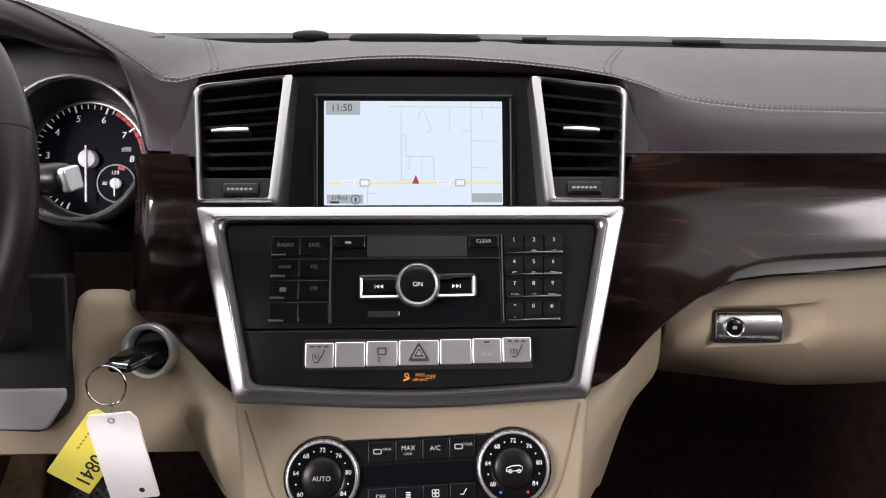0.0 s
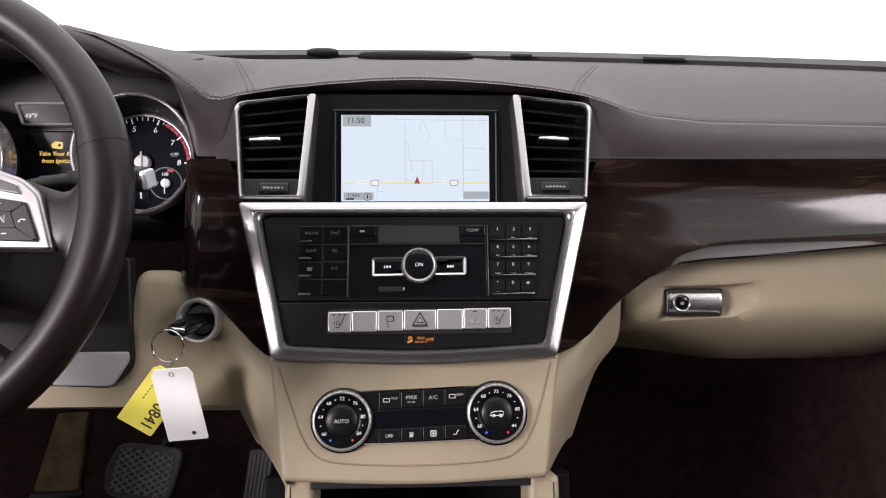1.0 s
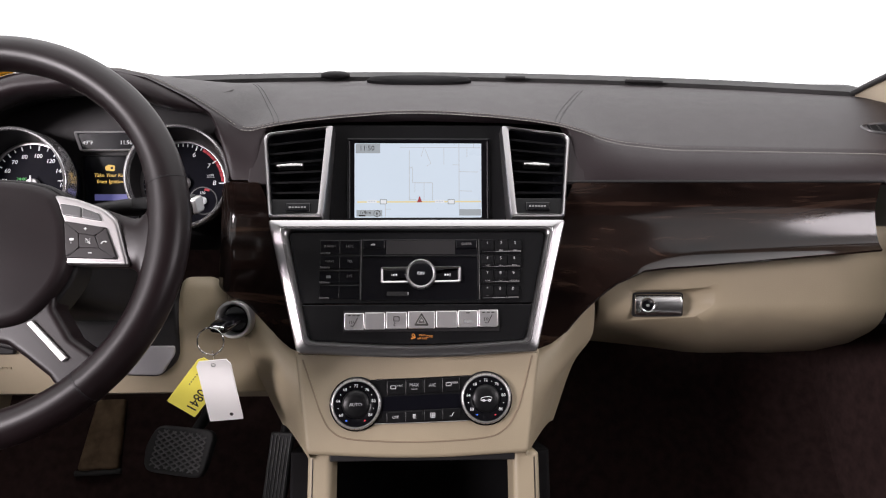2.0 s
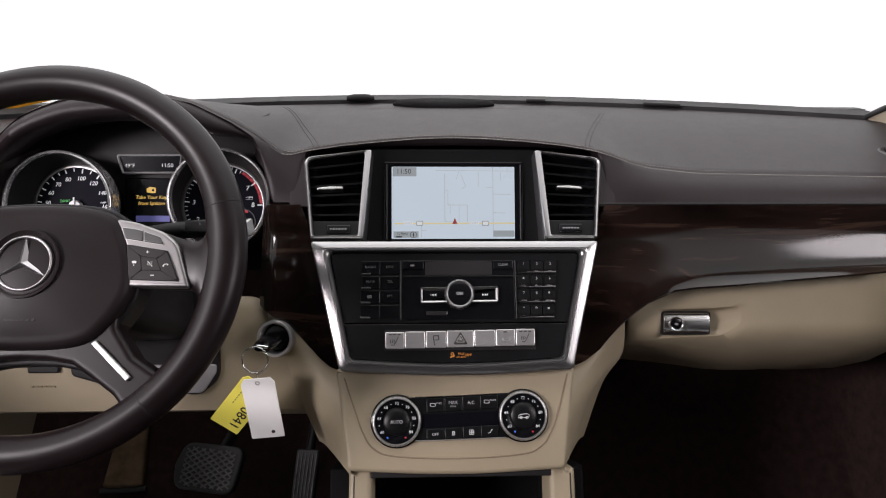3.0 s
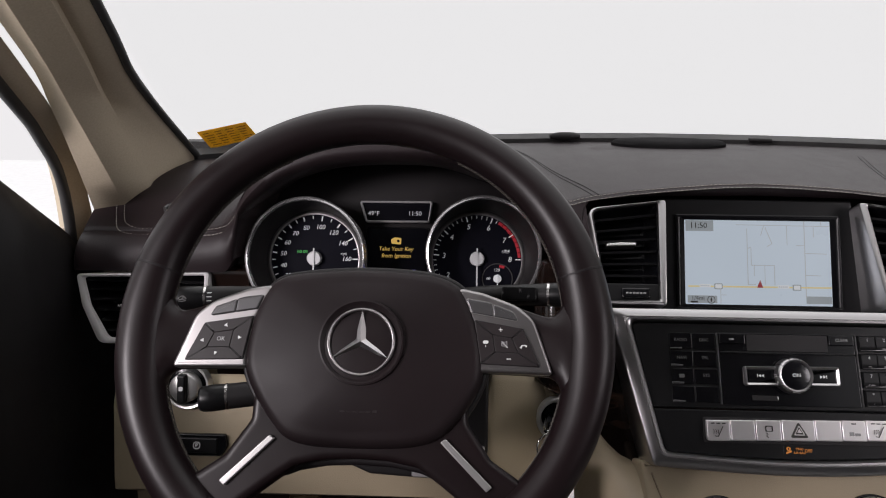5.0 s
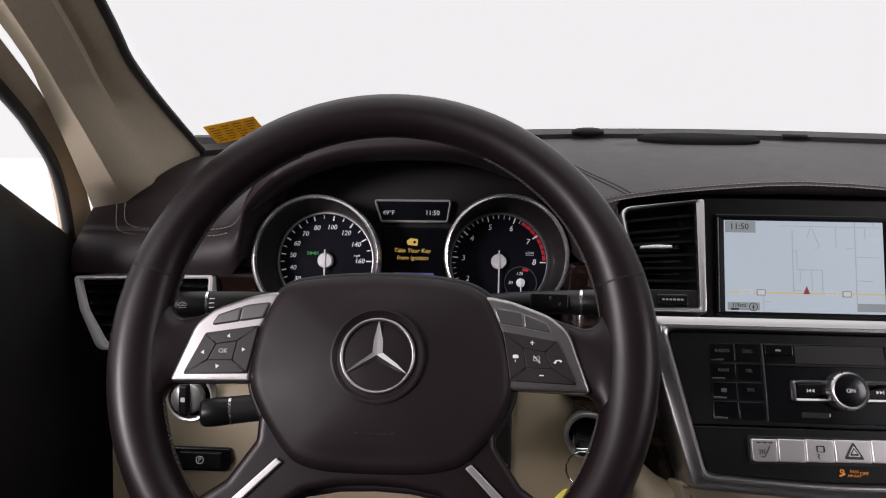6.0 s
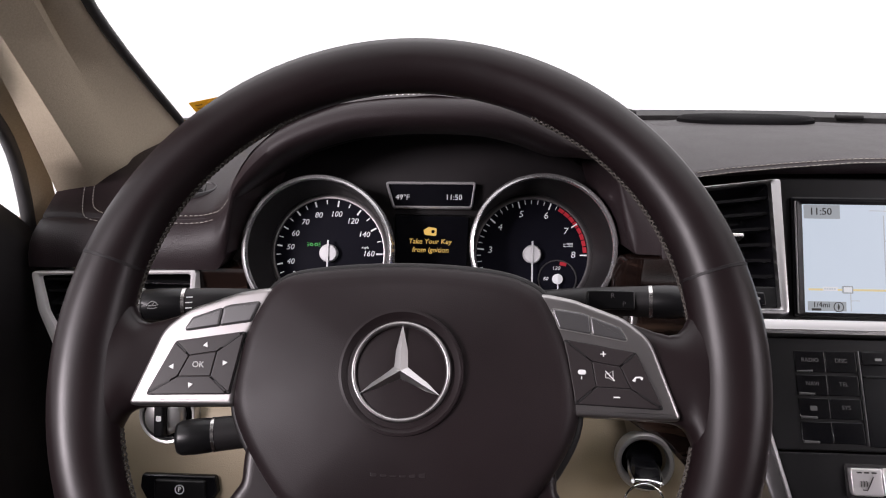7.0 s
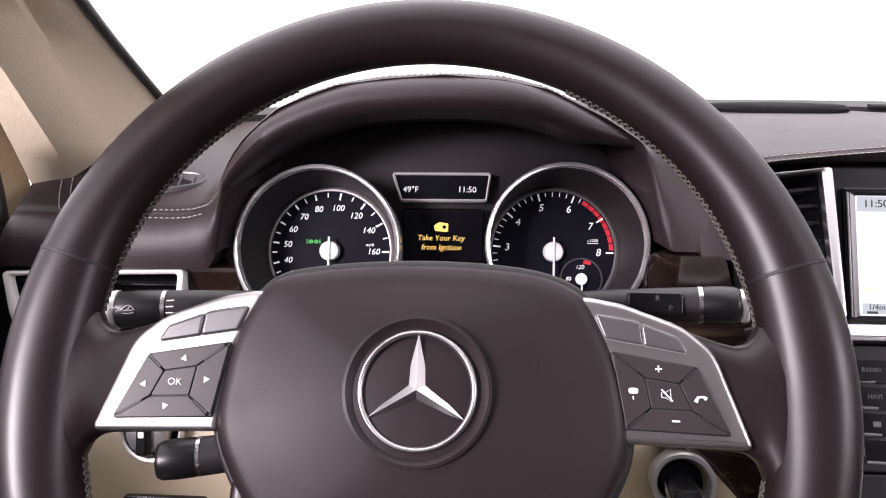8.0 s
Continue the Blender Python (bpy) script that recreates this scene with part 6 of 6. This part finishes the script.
for f in (0.95, 0.88, 0.8, 0.7, 0.6, 0.5, 0.4, 0.3, 0.2, 0.1):
    row = []
    for x, y in rim_air:
        d = Vector((x, y)) - mid_air
        r = d.length * f ** 2 + 0.060 * (1 - f ** 2)
        q = mid_air + d.normalized() * r * f
        row.append((q.x, q.y, 0.0175 + 0.0090 * (1 - f * f)))
    rings.append(row)
cover = part("airbag_cover", loft(rings), AIRBAG, wheel, "grained dark brown airbag cover")
for k in range(6):
    part("moulded_mark", plate(rrect(-0.0120 + 0.0047 * k, -0.0645, -0.0086 + 0.0047 * k, -0.0605, 0.0006, 2), 0.018, 0.0220, 0.0002), AIRBAG, cover)
# round emblem: a ring and three tapered arms
EX, EY, EZ = 0.0010, -0.0140, 0.0262
emblem = part("emblem", turned([(0.0318, EZ - 0.004), (0.0312, EZ + 0.0006), (0.0298, EZ + 0.0010), (0.0272, EZ - 0.0010), (0.0262, EZ - 0.0022), (0.005, EZ - 0.0024)], EX, EY, 64), AIRBAG, wheel, "round emblem with a chrome ring")
part("emblem_ring", border(circle(EX, EY, 0.0252, 64), circle(EX, EY, 0.0225, 64), [(0, EZ - 0.003), (0, EZ - 0.0002), (0.12, EZ + 0.0006), (0.32, EZ + 0.0011), (0.5, EZ + 0.0013), (0.68, EZ + 0.0011), (0.88, EZ + 0.0006), (1, EZ - 0.0002), (1, EZ - 0.003)]), TITAN, emblem)
for a in (90, 210, 330):
    c, s = math.cos(radians(a)), math.sin(radians(a))
    d, q = Vector((c, s)), Vector((-s, c))
    o = Vector((EX, EY))
    pts = [o + d * 0.0235, o + q * 0.0048 + d * 0.0026, o - d * 0.002, o - q * 0.0048 + d * 0.0026]
    bm = bmesh.new()
    tip, l, b, r = [bm.verts.new((p.x, p.y, EZ + h)) for p, h in zip(pts, (0.0006, -0.0012, -0.0012, -0.0012))]
    top = bm.verts.new((o.x, o.y, EZ + 0.0032))
    for tri in ((tip, l, top), (l, b, top), (b, r, top), (r, tip, top)):
        bm.faces.new(tri)
    bm.faces.new((tip, r, b, l))
    part("emblem_arm", bm, RINGSILVER, emblem)


# ---- column stalks ----
def stalk(name, pts, radii, ring, cap, label, category):
    s = thing(name, Matrix.Translation(pts[-1]), label, category)
    o = Vector(pts[-1])
    path = smooth_path(pts, 6)
    k = len(path)
    rad = [curve_at([(i / (len(radii) - 1), r) for i, r in enumerate(radii)], j / (k - 1)) for j in range(k)]
    part("arm", tube([p - o for p in path], rad, 16), BLACK, s)
    d = (path[-1] - path[-2]).normalized()
    part("ring", tube([d * -0.001, d * 0.0012], radii[-1] * ring, 20), SILVER, s, "thin silver ring")
    part("grip", tube([d * (0.0012 + u * cap) for u in (0, 0.15, 0.5, 0.85, 0.97, 1.0)], [radii[-1] * ring * g for g in (0.96, 1.0, 1.02, 0.98, 0.86, 0.62)], 20), SATIN, s)
    return s, d


sel, d = stalk("gear_selector_stalk", [(-0.340, -0.094, 0.690), (-0.300, -0.103, 0.698), (-0.265, -0.110, 0.7025), (-0.2414, -0.115, 0.7048)], [0.0085, 0.009, 0.0095, 0.0102], 1.05, 0.0200, "black column gear selector with a silver ring", "gear selector")
cap = rounded(rect(-0.0075, -0.0080, 0.0075, 0.0080), 0.0032, 4)
button = part("park_button", plate(cap, 0.0, 0.0045, 0.0015), SATINSILVER, sel, "rounded silver end button")
button.matrix_local = look(d * 0.0205, d * -0.02)
part("plate", plate(rrect(-0.042, -0.006, -0.012, 0.006, 0.002), 0.007, 0.0102, 0.001), SATIN, sel)
for ob in sel.children:
    if ob.name.startswith("plate"):
        ob.matrix_local = pose(0, 0, 0, 90 - 25)
tx = text("R", -0.026, 0.0026, 0.0103, 0.0042, FAINT, sel)
tx.matrix_local = pose(0, 0, 0, 90 - 25)
tx = text("P", -0.019, -0.0026, 0.0103, 0.0042, FAINT, sel)
tx.matrix_local = pose(0, 0, 0, 90 - 25)
wip, d = stalk("wiper_stalk", [(-0.445, -0.094, 0.690), (-0.490, -0.104, 0.694), (-0.525, -0.111, 0.6958), (-0.547, -0.115, 0.696)], [0.0085, 0.009, 0.0098, 0.0104], 1.05, 0.0285, "black wiper stalk with a silver ring", "stalk")
part("end_cap", tube([d * 0.0262, d * 0.0268, d * 0.0312, d * 0.0318], [0.0110, 0.0116, 0.0112, 0.0096], 24), SATINSILVER, wip, "silver end cap")


def on_grip(x, a, r=0.0117):
    """A point on the front of the wiper stalk, a radians up from straight back."""
    return (x, 0.19 * x - r * math.cos(a), r * math.sin(a))


bm = tube([on_grip(-0.0195 + 0.007 * u, 0.36 + 0.22 * math.sin(math.pi * u)) for u in [i / 8 for i in range(9)]], 0.00035, 5)
tube([on_grip(-0.0185 + 0.005 * u, 0.34) for u in [i / 4 for i in range(5)]], 0.00035, 5, bm=bm)
tube([on_grip(-0.016, 0.36), on_grip(-0.0154, 0.46), on_grip(-0.0148, 0.53)], 0.0003, 5, bm=bm)
tube([on_grip(-0.0190, 0.22), on_grip(-0.016, 0.18), on_grip(-0.0130, 0.22)], 0.0003, 5, bm=bm)
part("wiper_mark", bm, DIM, wip)
part("arrow_mark", tube([on_grip(-0.0255, 0.45), on_grip(-0.0240, 0.45), on_grip(-0.0228, 0.45)], [0.0008, 0.0006, 0.0002], 6), DIM, wip)
for k in range(3):
    part("notch_mark", tube([on_grip(0.004, 0.75 - 0.32 * k, 0.0112), on_grip(0.006, 0.75 - 0.32 * k, 0.0112), on_grip(0.008, 0.75 - 0.32 * k, 0.0112)], 0.0004, 5), PRINT, wip)
stalk("cruise_stalk", [(-0.455, -0.105, 0.606), (-0.485, -0.115, 0.604), (-0.515, -0.121, 0.603), (-0.533, -0.125, 0.6025)], [0.0105, 0.0112, 0.0115, 0.0117], 1.02, 0.024, "short black cruise control stalk", "stalk")

# ---- ignition, key and tags ----
MI = plane_frame(-0.2165, -0.0615, 0.5475, 18, -8)
ign = thing("ignition_switch", MI, "black ignition lock in a silver ring on the knee panel", "ignition switch")
part("ring", loft([lift(circle(0, 0, r, 48), w) for r, w in ((0.0225, -0.012), (0.0225, 0.002), (0.0215, 0.0035), (0.0190, 0.0035), (0.0178, 0.002), (0.0175, -0.012), (0.0225, -0.012))], cap0=False, cap1=False), SATINSILVER, ign, "satin silver ring")
part("barrel", turned([(0.0175, -0.011), (0.0150, -0.009), (0.0142, -0.004), (0.006, -0.004)], 0, 0, 36), GLOSS, ign)
key = thing("car_key", look((-0.217, -0.054, 0.546), (-0.226, -0.108, 0.557)), "black and chrome car key in the ignition lock", "key")
part("fob", loft([lift(rounded(rect(-a, -b, a, b), 0.004, 4), w) for a, b, w in ((0.0085, 0.0050, 0.004), (0.0095, 0.0055, -0.006), (0.0105, 0.0060, -0.030), (0.0095, 0.0055, -0.044), (0.007, 0.004, -0.048))]), GLOSS, key)
for s in (-1, 1):
    part("fob_edge", tube([(s * 0.0098, 0, -0.004), (s * 0.0110, 0, -0.030), (s * 0.0098, 0, -0.045)], 0.0018, 8), CHROME, key, "chrome edge")
part("fob_end", tube([(-0.008, 0.001, -0.0465), (0, 0.003, -0.050), (0.008, 0.001, -0.0465)], 0.0022, 8), CHROME, key)
ringc = Vector((-0.229, -0.111, 0.546))
solid("key_ring", tube([(0.0145 * math.cos(a), 0.004 * math.sin(a * 1), 0.0145 * math.sin(a)) for a in [2 * math.pi * k / 40 for k in range(40)]], 0.0009, 8, closed=True), CHROME,
                "thin steel split ring on the car key", "key ring", m=Matrix.Translation(ringc))
solid("tag_link", tube([(0.0, 0.0, 0.004), (0.0004, -0.001, -0.004), (0.0, -0.0008, -0.009), (0.0003, 0.0006, -0.0125)], 0.0007, 6), CHROME, "short steel link between ring and tags", "chain link", m=Matrix.Translation(ringc + Vector((0.001, 0.0, -0.0155))))


def tag(name, top, foot, y, width, material, label):
    a, b = Vector((top[0], top[1])), Vector((foot[0], foot[1]))
    axis = a - b
    ang = math.degrees(math.atan2(axis.y, axis.x)) - 90
    m = Matrix.Translation((a.x, y, a.y)) @ pose(0, 0, 0, 90) @ pose(0, 0, 0, 0, 0, ang)
    L, w = axis.length, width / 2
    t = thing(name, m, label, "key tag")
    return t, L, w


wt, L, w = tag("white_key_tag", (-0.2276, 0.5255), (-0.2207, 0.4463), -0.117, 0.0385, WHITETAG, "blank white plastic key tag hanging from the ring")
part("card", plate(rounded([(-w, -L), (w, -L), (w, -0.006), (w - 0.004, 0), (-w + 0.004, 0), (-w, -0.006)], 0.0015, 3), -0.0012, 0.0004, 0.0004), WHITETAG, wt)
part("eyelet", border(circle(0.0, -0.0055, 0.0026, 20), circle(0.0, -0.0055, 0.0016, 20), [(0, -0.001), (0, 0.0009), (1, 0.0009), (1, -0.001)]), SATINSILVER, wt)
part("hole", turned([(0.0022, 0.0), (0.0022, 0.0006), (0.001, 0.0007)], w - 0.012, -L + 0.008, 16), INK, wt)
yt, L, w = tag("yellow_key_tag", (-0.2268, 0.518), (-0.2725, 0.4595), -0.1135, 0.0367, YELLOW, "yellow plastic key tag behind a white one")
part("card", plate(rounded([(-w, -L), (w, -L), (w, -0.006), (w - 0.004, 0), (-w + 0.004, 0), (-w, -0.006)], 0.0015, 3), -0.0012, 0.0004, 0.0004), YELLOW, yt)
for k in range(6):
    part("written_bar", plate(rrect(-0.010, -0.040 + 0.004 * k, -0.0085, -0.0375 + 0.004 * k, 0.0003, 1), 0.0, 0.0006, 0.0001), mat("faint_ink", (0.35, 0.30, 0.08), 0.6) if k == 0 else bpy.data.materials["faint_ink"], yt)
text("0841", 0.0075, -L + 0.0215, 0.0006, 0.0165, INK, yt, turn=-88)

# ---- switches left of the column ----
ls = thing("light_switch", plane_frame(-0.610, -0.040, 0.564, 17), "round headlight switch with a silver rim", "light switch")
part("rim", loft([lift(circle(0, 0, r, 48), w) for r, w in ((0.0245, -0.006), (0.0245, 0.003), (0.0235, 0.0045), (0.0215, 0.004), (0.0210, -0.004), (0.0245, -0.006))], cap0=False, cap1=False), SATINSILVER, ls)
part("base", turned([(0.0212, -0.004), (0.0210, 0.001), (0.018, 0.002)], 0, 0, 40), GLOSS, ls)
part("knob", turned([(0.0160, 0.001), (0.0155, 0.011), (0.0140, 0.0125), (0.004, 0.0128)], 0, 0, 40), SATINSILVER, ls)
part("grip", plate(rrect(-0.0045, -0.0150, 0.0045, 0.0150, 0.002), 0.010, 0.0185, 0.002), SATIN, ls)
part("grip_mark", plate(rrect(-0.0022, -0.0015, 0.0022, 0.0030, 0.001), 0.018, 0.0189, 0.0002), PRINT, ls)
pb = thing("parking_brake_switch", plane_frame(-0.6005, -0.0565, 0.5035, 18), "black parking brake switch plate in the knee panel", "parking brake switch")
part("plate", plate(rounded([(-0.026, -0.0120), (0.028, -0.0120), (0.034, -0.002), (0.032, 0.0115), (-0.032, 0.0115), (-0.033, 0.0)], 0.003, 3), -0.004, 0.003, 0.0015), GLOSS, pb)
part("button", plate(rrect(-0.020, -0.0085, 0.024, 0.0080, 0.002), 0.002, 0.0050, 0.0015), SATIN, pb)
part("brake_mark", border(circle(0.002, 0.0, 0.0040, 20), circle(0.002, 0.0, 0.0034, 20), [(0, 0.004), (0, 0.0055), (1, 0.0055), (1, 0.004)]), PRINT, pb)
text("P", 0.002, 0.0, 0.0053, 0.0058, PRINT, pb)
hl = thing("hood_release", plane_frame(-0.50, -0.052, 0.505, 17), "small dark handle in the knee panel", "handle")
part("handle", plate(rrect(-0.020, -0.006, 0.018, 0.005, 0.003), -0.003, 0.006, 0.002), BLACK, hl)

# ---- pedals ----
brake = thing("brake_pedal", pose(-0.380, 0.095, 0.236, 48, 0, -12), "black rubber brake pedal with a diagonal grid", "pedal")
bp_out = rounded([(-0.052, -0.036), (0.050, -0.036), (0.054, 0.028), (0.044, 0.038), (-0.048, 0.036), (-0.058, 0.0)], [0.022, 0.022, 0.02, 0.016, 0.022, 0.02], 5)
part("pad", plate(bp_out, -0.012, 0.0, 0.004), RUBBER, brake)
for sgn in (-1, 1):
    for k in range(-6, 7):
        pts = []
        for j in range(30):
            x = -0.045 + 0.09 * j / 29
            y = sgn * 0.62 * x + k * 0.0088
            if abs(y) < 0.030 and abs(x) < 0.044:
                pts.append((x, y, 0.0005))
        if len(pts) > 2:
            part("rib", tube([pts[0], pts[len(pts) // 2], pts[-1]], 0.0014, 6), LITRIB, brake)
part("arm", tube([(0.0, 0.0, -0.015), (0.005, 0.06, -0.05), (0.01, 0.16, -0.06), (0.01, 0.26, 0.0)], 0.010, 8), BLACK, brake)
accel = thing("accelerator_pedal", pose(-0.240, 0.135, 0.165, 52, 0, -6), "narrow black rubber accelerator pedal with long ribs", "pedal")
part("pad", plate(rounded([(-0.020, -0.065), (0.018, -0.065), (0.021, 0.060), (-0.019, 0.060)], 0.006, 3), -0.012, 0.0, 0.003), RUBBER, accel)
for k in range(6):
    part("rib", tube([(-0.0145 + 0.0058 * k, -0.058, 0.0005), (-0.0145 + 0.006 * k, 0.0, 0.001), (-0.014 + 0.0062 * k, 0.054, 0.0005)], 0.0011, 6), LITRIB, accel)
part("arm", tube([(0.0, 0.04, -0.012), (0.0, 0.10, -0.03), (0.0, 0.22, 0.0)], 0.008, 8), BLACK, accel)

rest = thing("toe_pad", pose(-0.585, 0.262, 0.142, 45, 0, 4), "mottled tan pad on the sloping toe board", "footrest")
part("pad", plate(rounded([(-0.038, -0.062), (0.034, -0.062), (0.030, 0.064), (-0.020, 0.064)], 0.006, 3), -0.004, 0.014, 0.005), TAN, rest)
part("edge", tube([(-0.042, -0.066, 0.006), (0.0, -0.067, 0.007), (0.038, -0.066, 0.006)], 0.005, 8), RUBBER, rest, "dark rubber lower edge")
for k in range(6):
    part("moulded_mark", box(-0.519 + 0.0052 * k, -0.0605, 0.4815, -0.5155 + 0.0052 * k, -0.0585, 0.4842), BEIGE, dash)

# ---- label inside the windshield ----
st = thing("windshield_label", Matrix(((0.9357, 0.1335, 0.3265, -0.6913), (0.2986, -0.7924, -0.5319, 0.2457), (0.1877, 0.5952, -0.7814, 0.7992), (0, 0, 0, 1))), "amber paper label stuck to the windshield's foot", "sticker")
part("paper", plate(rounded([(0.008, -0.050), (0.078, -0.048), (0.067, 0.0), (0.0, 0.0)], 0.001, 2), -0.0004, 0.0004, 0.0002), AMBER, st)
for k in range(6):
    for j in range(4):
        w = 0.008 + 0.005 * ((k * 3 + j * 5) % 4) / 3
        x0, y0 = 0.006 + 0.0013 * k + 0.0155 * j, -0.0085 - 0.0068 * k
        part("printed_bar", plate(rrect(x0, y0, x0 + w, y0 + 0.0018, 0.0003, 1), 0.0, 0.0007, 0.0001), PRINTBROWN, st)
